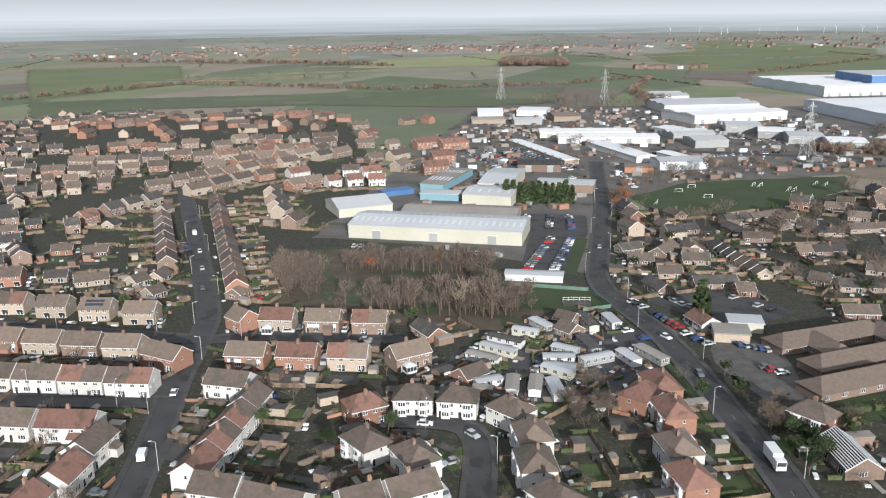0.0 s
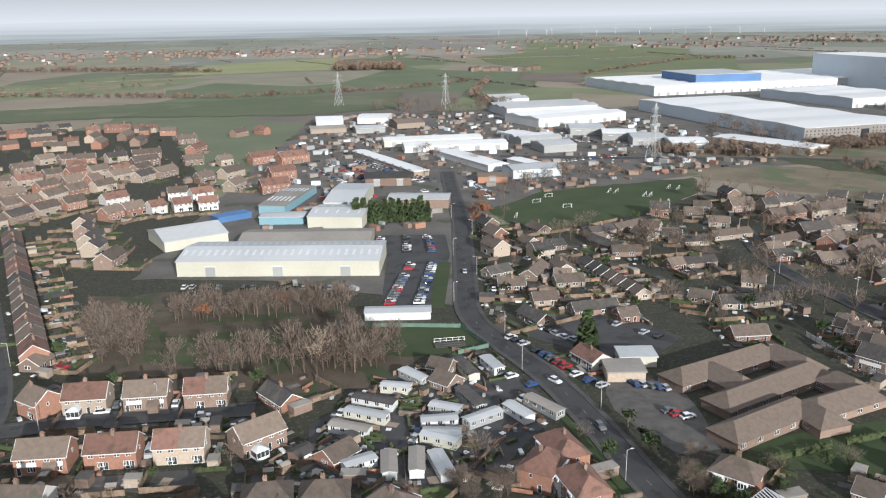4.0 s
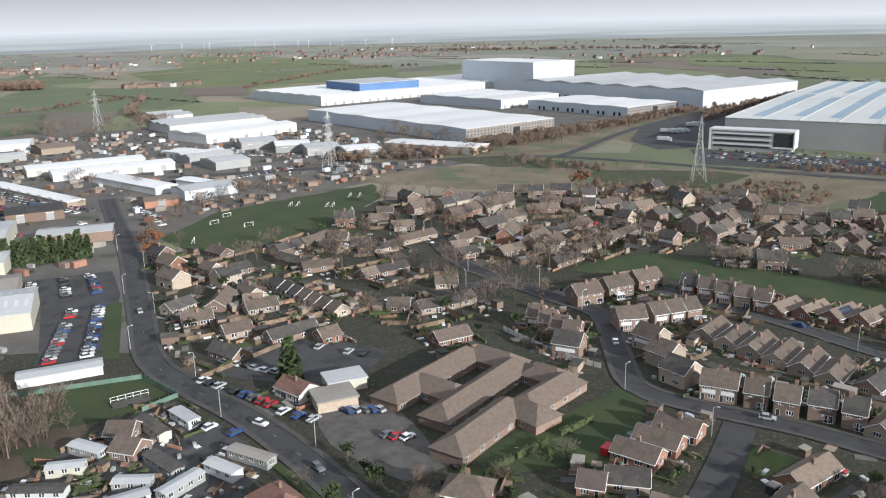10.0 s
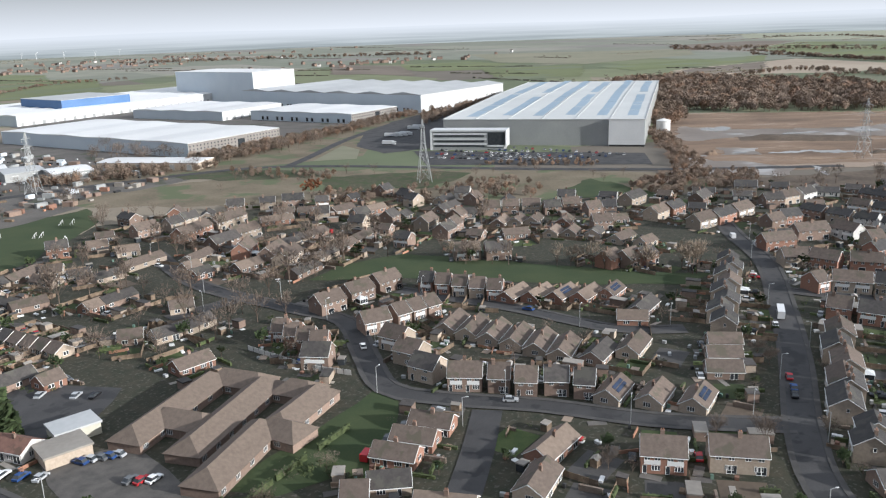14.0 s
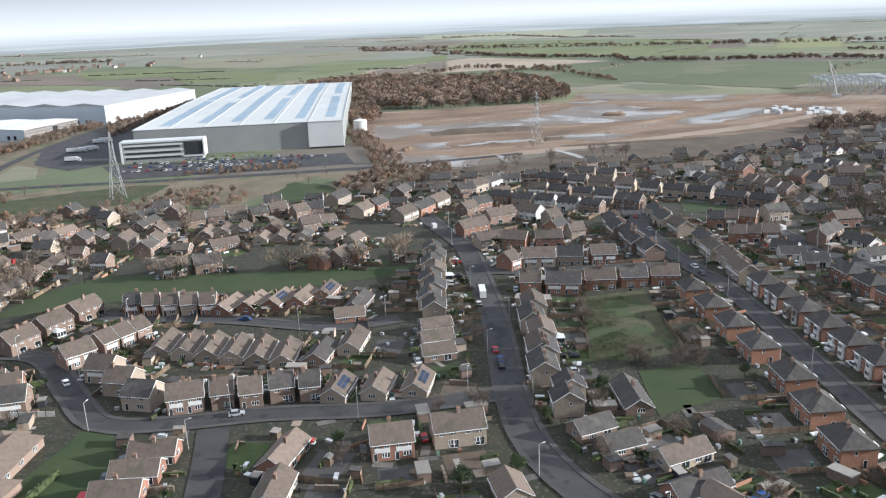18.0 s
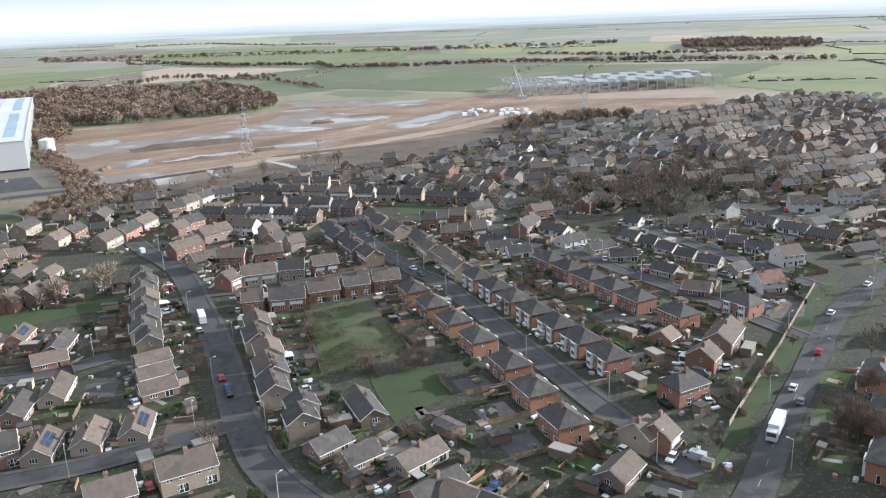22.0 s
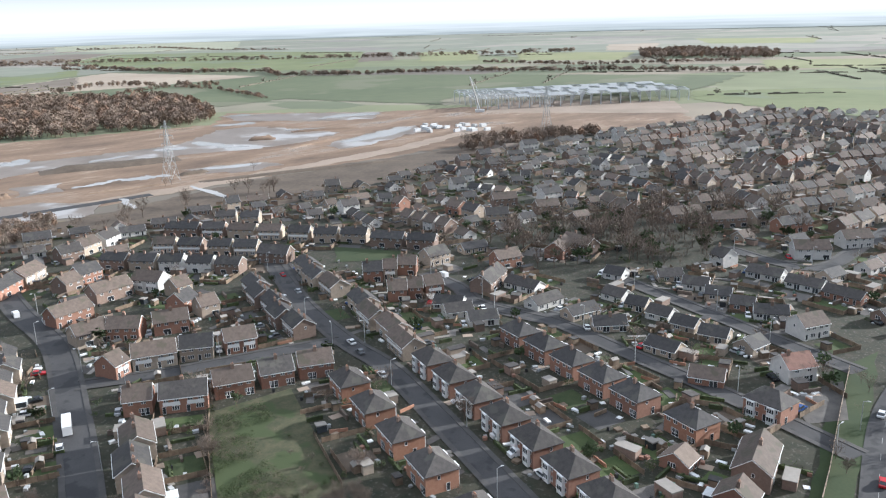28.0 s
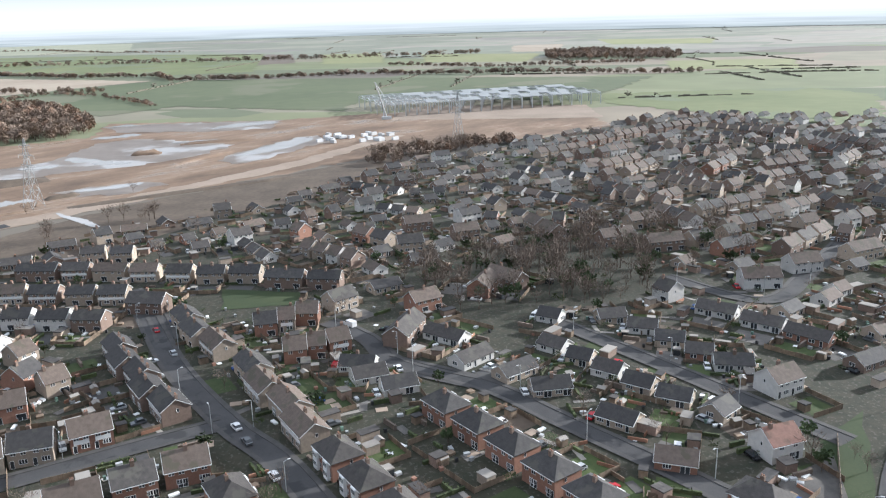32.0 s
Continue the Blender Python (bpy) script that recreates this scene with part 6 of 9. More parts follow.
row("semi", -316.0, 437.1, -316.0, 437.1, 1, 29, 8.9)
row("semi", -299.2, 414.1, -299.2, 414.1, 1, 29, 8.2)
row("semi", -310.6, 406.4, -310.6, 406.4, 1, 31, 7.4)
row("semi", -288.6, 431.4, -288.6, 431.4, 1, 18, 8.1)
row("semi", -244.1, 327.2, -244.1, 327.2, 1, 38, 7.0)
row("semi", -246.5, 343.8, -246.5, 343.8, 1, 76, 10.2)
row("semi", -243.8, 363.6, -243.8, 363.6, 1, 73, 9.9)
row("semi", -240.6, 377.5, -240.6, 377.5, 1, 72, 10.6)
row("semi", -234.9, 389.5, -234.9, 389.5, 1, 73, 11.0)
row("semi", -372.3, 551.6, -372.3, 551.6, 1, 47, 8.1)
row("semi", -375.1, 537.9, -375.1, 537.9, 1, 47, 7.9)
row("semi", -408.7, 557.2, -408.7, 557.2, 1, 33, 11.7)
row("semi", -281.2, 626.5, -281.2, 626.5, 1, 53, 13.2)
row("semi", -266.0, 625.9, -266.0, 625.9, 1, 46, 9.9)
row("semi", -250.2, 625.4, -250.2, 625.4, 1, 18, 13.7)
row("semi", -229.9, 630.1, -229.9, 630.1, 1, 45, 15.3)
row("semi", -211.0, 643.2, -211.0, 643.2, 1, 23, 21.2)
row("semi", -245.9, 595.7, -245.9, 595.7, 1, 31, 13.3)
row("semi", -249.2, 562.5, -249.2, 562.5, 1, 47, 12.2)
row("semi", -234.9, 567.7, -234.9, 567.7, 1, 53, 14.7)
row("semi", -222.6, 574.2, -222.6, 574.2, 1, 55, 14.4)
row("semi", -207.6, 575.4, -207.6, 575.4, 1, 59, 13.8)
row("semi", -194.5, 577.8, -194.5, 577.8, 1, 69, 15.6)
row("semi", -202.2, 611.3, -202.2, 611.3, 1, 43, 19.8)
row("semi", -235.1, 520.2, -235.1, 520.2, 1, 60, 14.4)
row("semi", -225.1, 536.9, -225.1, 536.9, 1, 51, 13.7)
row("semi", -212.8, 539.1, -212.8, 539.1, 1, 59, 9.2)
row("semi", -201.8, 555.4, -201.8, 555.4, 1, 59, 16.1)
row("semi", -184.0, 550.3, -184.0, 550.3, 1, 71, 16.9)
row("semi", -174.3, 564.2, -174.3, 564.2, 1, 64, 18.6)
row("semi", -219.3, 492.2, -219.3, 492.2, 1, 71, 16.4)
row("semi", -211.3, 506.0, -211.3, 506.0, 1, 61, 13.6)
row("semi", -199.3, 518.4, -199.3, 518.4, 1, 58, 14.6)
row("semi", -166.7, 440.4, -166.7, 440.4, 1, 59, 10.8)
row("semi", -158.5, 450.0, -158.5, 450.0, 1, 52, 12.3)
row("semi", -179.2, 668.5, -179.2, 668.5, 1, 80, 24.0)
row("semi", -167.1, 610.7, -167.1, 610.7, 1, 30, 13.9)
row("semi", -143.1, 606.3, -143.1, 606.3, 1, 41, 10.1)
row("semi", -201.0, 719.3, -201.0, 719.3, 1, 34, 16.5)
row("semi", -163.8, 758.5, -163.8, 758.5, 1, 60, 16.3)
row("semi", -145.1, 771.1, -145.1, 771.1, 1, 141, 13.7)
row("semi", -127.7, 557.3, -127.7, 557.3, 1, 61, 18.6)
row("semi", -141.3, 539.8, -141.3, 539.8, 1, 44, 11.5)
row("semi", -116.1, 513.9, -116.1, 513.9, 1, 75, 16.5)
row("white", -177.7, 476.9, -177.7, 476.9, 1, 49, 14.4)
row("white", -146.4, 452.9, -146.4, 452.9, 1, 43, 8.8)
row("white", -133.9, 458.5, -133.9, 458.5, 1, 27, 9.9)
row("white", -119.7, 460.7, -119.7, 460.7, 1, 15, 10.7)
row("white", -144.9, 489.8, -144.9, 489.8, 1, 16, 11.0)
row("white", -130.5, 487.0, -130.5, 487.0, 1, 34, 12.4)
row("hall", -116.2, 612.0, -116.2, 612.0, 1, 38, 21.7)
row("hall", -94.1, 610.6, -94.1, 610.6, 1, 36, 23.0)
row("hall", -92.6, 548.7, -92.6, 548.7, 1, 30, 17.6)
row("hall", -90.1, 504.8, -90.1, 504.8, 1, 26, 17.9)
row("semi", -324.2, 724.4, -324.2, 724.4, 1, 28, 20.9)
row("semi", -298.9, 719.5, -298.9, 719.5, 1, 24, 11.9)
row("semi", -300.4, 690.6, -300.4, 690.6, 1, 17, 17.5)
row("semi", -308.4, 793.4, -308.4, 793.4, 1, 27, 12.6)
row("semi", -289.0, 804.7, -289.0, 804.7, 1, 15, 24.0)
row("semi", -259.8, 798.6, -259.8, 798.6, 1, 3, 20.7)
row("semi", -232.1, 775.4, -232.1, 775.4, 1, 3, 14.3)
row("semi", -454.5, 703.3, -454.5, 703.3, 1, 46, 12.7)
row("semi", -497.7, 696.4, -497.7, 696.4, 1, 39, 14.5)
row("semi", -442.2, 719.3, -442.2, 719.3, 1, 56, 16.8)
row("semi", -427.5, 726.8, -427.5, 726.8, 1, 46, 13.3)
row("semi", -401.0, 760.9, -401.0, 760.9, 1, 67, 10.7)
row("semi", -388.9, 764.0, -388.9, 764.0, 1, 30, 10.9)
row("semi", -372.4, 777.2, -372.4, 777.2, 1, 45, 14.8)
row("semi", -349.6, 773.6, -349.6, 773.6, 1, 33, 19.6)
row("semi", -368.3, 708.8, -368.3, 708.8, 1, 35, 16.3)
row("semi", -345.5, 706.0, -345.5, 706.0, 1, 43, 13.3)
row("semi", -468.1, 681.9, -468.1, 681.9, 1, 100, 24.0)
row("semi", -436.5, 645.5, -436.5, 645.5, 1, 98, 22.0)
row("semi", -401.1, 705.2, -401.1, 705.2, 1, 103, 24.0)
row("semi", -376.5, 670.4, -376.5, 670.4, 1, 105, 24.0)
row("semi", -353.4, 639.0, -353.4, 639.0, 1, 104, 24.0)
row("semi", -404.7, 657.1, -404.7, 657.1, 1, 109, 24.0)
row("semi", -264.6, 755.2, -264.6, 755.2, 1, 91, 24.0)
row("semi", -241.6, 719.2, -241.6, 719.2, 1, 92, 24.0)
row("semi", -289.5, 744.5, -289.5, 744.5, 1, 93, 24.0)
row("semi", -270.2, 707.2, -270.2, 707.2, 1, 96, 24.0)
row("semi", -122.4, 247.2, -196.1, 390.9, 15, 117, 10.4)
row("semi", -165.6, 274.9, -203.6, 343.2, 6, 119, 14.1)
row("semi", -173.5, 420.6, -173.5, 420.6, 1, 97, 12.9)
row("semi", -165.7, 402.6, -165.7, 402.6, 1, 93, 11.9)
row("semi", -156.9, 386.2, -156.9, 386.2, 1, 94, 16.6)
row("semi", -150.1, 371.9, -150.1, 371.9, 1, 92, 13.0)
row("semi", -135.9, 352.2, -135.9, 352.2, 1, 84, 14.4)
row("bung", -224.5, 289.8, -224.5, 289.8, 1, 23, 9.0)
row("bung", -207.4, 289.3, -207.4, 289.3, 1, 15, 11.0)
row("bung", -202.3, 252.4, -202.3, 252.4, 1, 19, 9.2)
row("bung", -185.6, 250.3, -185.6, 250.3, 1, 32, 12.8)
row("bung", -166.1, 251.7, -166.1, 251.7, 1, 64, 7.0)
row("bung", -160.6, 258.6, -160.6, 258.6, 1, 90, 8.6)
row("bung", -152.4, 238.7, -152.4, 238.7, 1, 69, 7.1)
row("bung", -119.7, 242.9, -119.7, 242.9, 1, 79, 7.9)
row("bung", -171.8, 281.2, -171.8, 281.2, 1, 98, 11.4)
row("bung", -214.1, 456.8, -214.1, 456.8, 1, 77, 11.6)
row("bung", -228.5, 337.0, -228.5, 337.0, 1, 87, 7.0)
row("bung", -214.8, 422.2, -214.8, 422.2, 1, 77, 10.2)
row("bung", -217.8, 372.9, -217.8, 372.9, 1, 77, 7.0)
row("shop", 50.1, 235.0, 50.1, 235.0, 1, 116, 10.5)
row("care", 86.8, 225.9, 86.8, 225.9, 1, 28, 40.8)
row("care", 94.5, 210.8, 94.5, 210.8, 1, 30, 43.2)
row("care", 85.4, 191.6, 85.4, 191.6, 1, 30, 31.5)
row("care", 109.1, 200.4, 109.1, 200.4, 1, 24, 25.2)
row("care", 84.9, 216.3, 84.9, 216.3, 1, 116, 18.3)
row("care", 108.0, 228.0, 108.0, 228.0, 1, 115, 19.0)
row("care", 115.7, 210.1, 115.7, 210.1, 1, 114, 13.1)
row("care", 99.4, 193.3, 99.4, 193.3, 1, 107, 13.8)
row("cara", -3.8, 225.8, -3.8, 225.8, 1, 130, 10.0)
row("cara", -8.7, 218.6, -8.7, 218.6, 1, 166, 8.6)
row("cara", 11.6, 230.5, 11.6, 230.5, 1, 111, 12.8)
row("cara", 19.7, 232.8, 19.7, 232.8, 1, 111, 9.9)
row("cara", 11.9, 210.3, 11.9, 210.3, 1, 114, 12.3)
row("cara", 4.8, 204.8, 4.8, 204.8, 1, 156, 8.5)
row("cara", 2.9, 197.9, 2.9, 197.9, 1, 6, 9.5)
row("cara", 3.4, 190.9, 3.4, 190.9, 1, 175, 9.4)
row("cara", 14.3, 199.1, 14.3, 199.1, 1, 33, 10.8)
row("cara", 24.0, 201.6, 24.0, 201.6, 1, 121, 9.3)
row("cara", 31.1, 204.8, 31.1, 204.8, 1, 126, 12.6)
row("bung", 4.6, 231.3, 4.6, 231.3, 1, 153, 7.0)
row("bung", 5.5, 221.4, 5.5, 221.4, 1, 138, 7.0)
row("semi", 312.9, 323.9, 312.9, 323.9, 1, 141, 8.9)
row("semi", 322.5, 318.5, 322.5, 318.5, 1, 132, 8.6)
row("semi", 330.8, 311.4, 330.8, 311.4, 1, 132, 9.4)
row("semi", 334.2, 300.2, 334.2, 300.2, 1, 142, 8.3)
row("semi", 346.3, 297.3, 346.3, 297.3, 1, 141, 9.0)
row("semi", 345.5, 282.3, 345.5, 282.3, 1, 153, 7.8)
row("semi", 353.5, 277.6, 353.5, 277.6, 1, 132, 7.0)
row("semi", 359.3, 252.1, 359.3, 252.1, 1, 4, 15.0)
row("semi", 371.1, 250.9, 371.1, 250.9, 1, 2, 12.4)
row("semi", 379.4, 249.8, 379.4, 249.8, 1, 15, 13.9)
row("semi", 402.5, 253.1, 402.5, 253.1, 1, 9, 14.2)
row("semi", 356.9, 226.1, 356.9, 226.1, 1, 174, 14.2)
row("semi", 371.1, 224.0, 371.1, 224.0, 1, 178, 15.4)
row("semi", 388.0, 223.2, 388.0, 223.2, 1, 177, 14.7)
row("semi", 244.5, 273.8, 244.5, 273.8, 1, 143, 11.0)
row("semi", 253.7, 264.2, 253.7, 264.2, 1, 143, 11.0)
row("semi", 273.6, 220.4, 273.6, 220.4, 1, 180, 8.3)
row("semi", 280.1, 215.5, 280.1, 215.5, 1, 0, 9.4)
row("semi", 286.6, 212.5, 286.6, 212.5, 1, 0, 9.6)
row("semi", 379.9, 280.9, 379.9, 280.9, 1, 4, 15.3)
row("semi", 264.8, 309.0, 264.8, 309.0, 1, 20, 10.1)
row("semi", 274.9, 313.9, 274.9, 313.9, 1, 21, 7.9)
row("bung", 284.6, 281.6, 284.6, 281.6, 1, 149, 12.3)
row("bung", 298.4, 303.7, 298.4, 303.7, 1, 27, 12.9)
row("bung", 305.5, 298.7, 305.5, 298.7, 1, 25, 11.8)
row("bung", 312.1, 293.3, 312.1, 293.3, 1, 24, 11.9)
row("bung", 317.0, 287.0, 317.0, 287.0, 1, 24, 10.5)
row("bung", 319.5, 279.7, 319.5, 279.7, 1, 24, 11.6)
row("bung", 325.2, 273.6, 325.2, 273.6, 1, 21, 11.8)
row("bung", 298.4, 270.0, 298.4, 270.0, 1, 22, 10.6)
row("bung", 304.2, 263.8, 304.2, 263.8, 1, 23, 10.6)
row("bung", 309.4, 254.1, 309.4, 254.1, 1, 21, 9.3)
row("bung", 339.6, 261.3, 339.6, 261.3, 1, 142, 7.6)
row("bung", 310.6, 239.8, 310.6, 239.8, 1, 6, 14.2)
row("bung", 311.0, 227.5, 311.0, 227.5, 1, 1, 9.3)
row("bung", 304.6, 349.1, 304.6, 349.1, 1, 13, 17.0)
row("bung", 277.2, 377.3, 277.2, 377.3, 1, 180, 11.9)
row("bung", 264.9, 391.0, 264.9, 391.0, 1, 6, 14.7)
row("bung", 276.9, 353.2, 276.9, 353.2, 1, 20, 7.4)
row("bung", 240.6, 411.3, 240.6, 411.3, 1, 146, 11.7)
row("bung", 249.1, 402.9, 249.1, 402.9, 1, 142, 8.1)
row("terr", 460.3, 183.7, 460.3, 183.7, 1, 83, 17.5)
row("terr", 458.8, 167.5, 458.8, 167.5, 1, 86, 11.5)
row("terr", 455.9, 152.5, 455.9, 152.5, 1, 79, 14.3)
row("terr", 484.3, 169.5, 484.3, 169.5, 1, 98, 10.4)
row("terr", 482.8, 156.3, 482.8, 156.3, 1, 92, 10.1)
row("terr", 453.0, 138.1, 453.0, 138.1, 1, 86, 11.7)
row("terr", 449.7, 123.2, 449.7, 123.2, 1, 82, 11.1)
row("terr", 446.5, 109.9, 446.5, 109.9, 1, 86, 11.7)
row("terr", 431.5, 181.7, 431.5, 181.7, 1, 92, 10.4)
row("terr", 429.5, 168.8, 429.5, 168.8, 1, 87, 11.6)
row("terr", 427.0, 154.3, 427.0, 154.3, 1, 87, 11.2)
row("terr", 425.5, 142.0, 425.5, 142.0, 1, 87, 10.9)
row("terr", 406.3, 193.9, 406.3, 193.9, 1, 80, 12.5)
row("terr", 404.5, 180.4, 404.5, 180.4, 1, 84, 11.9)
row("terr", 403.5, 167.8, 403.5, 167.8, 1, 87, 10.3)
row("terr", 401.0, 154.5, 401.0, 154.5, 1, 84, 11.6)
row("terr", 398.6, 141.6, 398.6, 141.6, 1, 80, 11.6)
row("terr", 445.2, 96.2, 445.2, 96.2, 1, 82, 12.8)
row("terr", 437.0, 79.5, 437.0, 79.5, 1, 77, 16.1)
row("terr", 432.9, 63.6, 432.9, 63.6, 1, 79, 13.3)
row("semi", 419.8, 221.5, 419.8, 221.5, 1, 144, 10.5)
row("semi", 431.3, 219.1, 431.3, 219.1, 1, 165, 11.3)
row("semi", 444.4, 215.5, 444.4, 215.5, 1, 171, 12.0)
row("semi", 388.7, 198.5, 388.7, 198.5, 1, 150, 9.8)
row("semi", 375.9, 200.0, 375.9, 200.0, 1, 159, 8.4)
row("semi", 367.4, 179.1, 367.4, 179.1, 1, 146, 15.7)
row("semi", 347.3, 183.0, 347.3, 183.0, 1, 137, 8.7)
row("semi", 378.5, 167.3, 378.5, 167.3, 1, 76, 12.7)
row("semi", 370.6, 153.2, 370.6, 153.2, 1, 147, 7.0)
row("semi", 354.0, 145.4, 354.0, 145.4, 1, 158, 7.9)
row("semi", 348.9, 135.1, 348.9, 135.1, 1, 133, 7.0)
row("semi", 414.7, 126.1, 414.7, 126.1, 1, 77, 13.8)
row("bung", 361.4, -12.9, 361.4, -12.9, 1, 45, 8.9)
row("bung", 351.4, -19.0, 351.4, -19.0, 1, 56, 7.7)
row("bung", 341.6, -25.0, 341.6, -25.0, 1, 49, 8.3)
row("bung", 331.6, -31.1, 331.6, -31.1, 1, 50, 8.6)
row("bung", 322.6, -38.0, 322.6, -38.0, 1, 58, 8.9)
row("bung", 386.9, -16.5, 386.9, -16.5, 1, 54, 8.2)
row("bung", 383.8, -36.3, 383.8, -36.3, 1, 95, 9.5)
row("bung", 373.3, -44.2, 373.3, -44.2, 1, 69, 9.5)
row("bung", 361.6, -49.4, 361.6, -49.4, 1, 70, 9.2)
row("bung", 350.8, -54.8, 350.8, -54.8, 1, 69, 7.9)
row("bung", 342.0, -61.5, 342.0, -61.5, 1, 78, 10.9)
row("bung", 385.0, -73.8, 385.0, -73.8, 1, 49, 13.5)
row("bung", 371.6, -84.0, 371.6, -84.0, 1, 47, 13.6)
row("bung", 358.9, -93.1, 358.9, -93.1, 1, 40, 13.9)
row("bung", 332.5, -5.9, 332.5, -5.9, 1, 95, 11.1)
row("bung", 312.3, -20.1, 312.3, -20.1, 1, 48, 10.4)
row("bung", 313.9, -46.6, 313.9, -46.6, 1, 129, 8.2)
row("white", 326.2, -67.9, 326.2, -67.9, 1, 113, 10.1)
row("bungt", 85.7, 386.8, 85.7, 386.8, 1, 28, 15.1)
row("bungt", 100.3, 394.2, 100.3, 394.2, 1, 33, 18.7)
row("bungt", 124.4, 365.2, 124.4, 365.2, 1, 6, 12.0)
row("bungt", 144.4, 375.1, 144.4, 375.1, 1, 17, 21.2)
row("bungt", 89.1, 350.6, 89.1, 350.6, 1, 179, 12.9)
row("bungt", 115.1, 331.9, 115.1, 331.9, 1, 15, 14.7)
row("bungt", 121.8, 283.0, 121.8, 283.0, 1, 13, 13.7)
row("bungt", 207.9, 353.1, 207.9, 353.1, 1, 14, 16.2)
row("bungt", 223.6, 357.8, 223.6, 357.8, 1, 17, 14.3)
row("bungt", 203.5, 321.9, 203.5, 321.9, 1, 21, 15.6)
row("bungt", 218.6, 327.7, 218.6, 327.7, 1, 25, 16.3)
row("bungt", 235.1, 335.3, 235.1, 335.3, 1, 24, 17.8)
row("bungt", 184.1, 308.9, 184.1, 308.9, 1, 19, 16.9)
row("bung", 111.8, 392.1, 111.8, 392.1, 1, 152, 8.9)
row("bung", 117.0, 375.8, 117.0, 375.8, 1, 168, 9.2)
row("bung", 141.7, 419.5, 141.7, 419.5, 1, 162, 9.3)
row("bung", 147.6, 398.4, 147.6, 398.4, 1, 164, 10.2)
row("bung", 82.0, 370.6, 82.0, 370.6, 1, 145, 7.7)
row("bung", 89.4, 358.9, 89.4, 358.9, 1, 112, 11.1)
row("bung", 104.6, 329.5, 104.6, 329.5, 1, 17, 7.6)
row("bung", 127.4, 304.1, 127.4, 304.1, 1, 158, 8.3)
row("bung", 110.6, 281.7, 110.6, 281.7, 1, 178, 8.8)
row("bung", 101.5, 288.0, 101.5, 288.0, 1, 151, 8.2)
row("bung", 164.2, 362.6, 164.2, 362.6, 1, 26, 16.4)
row("bung", 154.4, 350.4, 154.4, 350.4, 1, 9, 7.6)
row("bung", 153.1, 338.5, 153.1, 338.5, 1, 8, 8.5)
row("bung", 171.7, 333.0, 171.7, 333.0, 1, 10, 12.9)
row("bung", 227.2, 397.5, 227.2, 397.5, 1, 161, 17.0)
row("bung", 104.5, 377.9, 104.5, 377.9, 1, 118, 12.1)
row("semi", 168.9, 427.6, 168.9, 427.6, 1, 8, 12.4)
row("semi", 183.3, 404.9, 183.3, 404.9, 1, 26, 23.2)
row("semi", 207.1, 413.5, 207.1, 413.5, 1, 21, 23.4)
row("semi", 198.5, 382.7, 198.5, 382.7, 1, 12, 16.9)
row("semi", 183.1, 373.8, 183.1, 373.8, 1, 13, 15.4)
row("semi", 183.1, 354.3, 183.1, 354.3, 1, 44, 15.5)
row("semi", 185.7, 347.1, 185.7, 347.1, 1, 37, 15.3)
row("semi", 188.4, 339.1, 188.4, 339.1, 1, 35, 16.1)
row("semi", 188.9, 327.9, 188.9, 327.9, 1, 35, 16.4)
row("bung", 29.8, 324.5, 29.8, 324.5, 1, 31, 11.1)
row("bung", 45.3, 324.6, 45.3, 324.6, 1, 64, 16.8)
row("bung", 57.4, 329.9, 57.4, 329.9, 1, 95, 13.5)
row("bung", 55.7, 317.7, 55.7, 317.7, 1, 164, 7.0)
row("bung", 56.7, 310.6, 56.7, 310.6, 1, 6, 11.7)
row("bung", 33.9, 307.7, 33.9, 307.7, 1, 179, 10.6)
row("bung", 44.1, 290.3, 44.1, 290.3, 1, 7, 9.7)
row("bung", 38.1, 271.6, 38.1, 271.6, 1, 118, 12.4)
row("bung", 59.9, 279.2, 59.9, 279.2, 1, 13, 17.0)
row("bung", 69.8, 271.4, 69.8, 271.4, 1, 12, 7.0)
row("garage", 23.4, 294.6, 23.4, 294.6, 1, 171, 5.4)
row("semi", 34.0, 378.8, 34.0, 378.8, 1, 115, 10.8)
row("bungt", 84.6, 344.0, 84.6, 344.0, 1, 20, 18.2)
row("bungt", 83.1, 361.9, 83.1, 361.9, 1, 115, 20.7)

# more of the same streets further off, turned like their neighbours; past x 330 mostly gable to the sun, to look bright
KEEP_FREE = [[(60, 285), (150, 270), (250, 330), (240, 420), (120, 420), (60, 400)], [(-210, 250), (-117, 235), (-102, 291), (-92, 470), (-146, 751), (-322, 798), (-527, 697)], [(215, 318), (330, 250), (385, 200), (470, 200), (495, 130), (440, 50), (380, 90), (330, 180), (260, 225)], [(300, -70), (300, 0), (390, 50), (420, 0), (380, -80)],
             [(-175, 570), (-150, 400), (-128, 318), (20, 280), (22, 425), (-60, 600)], [(395, -10), (432, 40), (475, 12), (488, -70), (404, -66)], [(-140, 320), (20, 320), (50, 160), (-30, 150), (-90, 225)], [(20, 400), (180, 540), (180, 480), (110, 410), (60, 396)], [(436, 112), (428, 70), (410, 72), (410, 104)],
             [(45, 250), (130, 240), (140, 180), (60, 170)], [(170, 310), (235, 310), (300, 180), (265, 178), (200, 270)], [(700, 40), (770, 20), (800, -70), (740, -30)], [(-150, 400), (-60, 330), (-60, 460), (-130, 470)]]
HR2 = random.Random(14)
CELL = {}
for h in PLOTS:
    CELL.setdefault((int(h[0] // 30), int(h[1] // 30)), []).append(h)
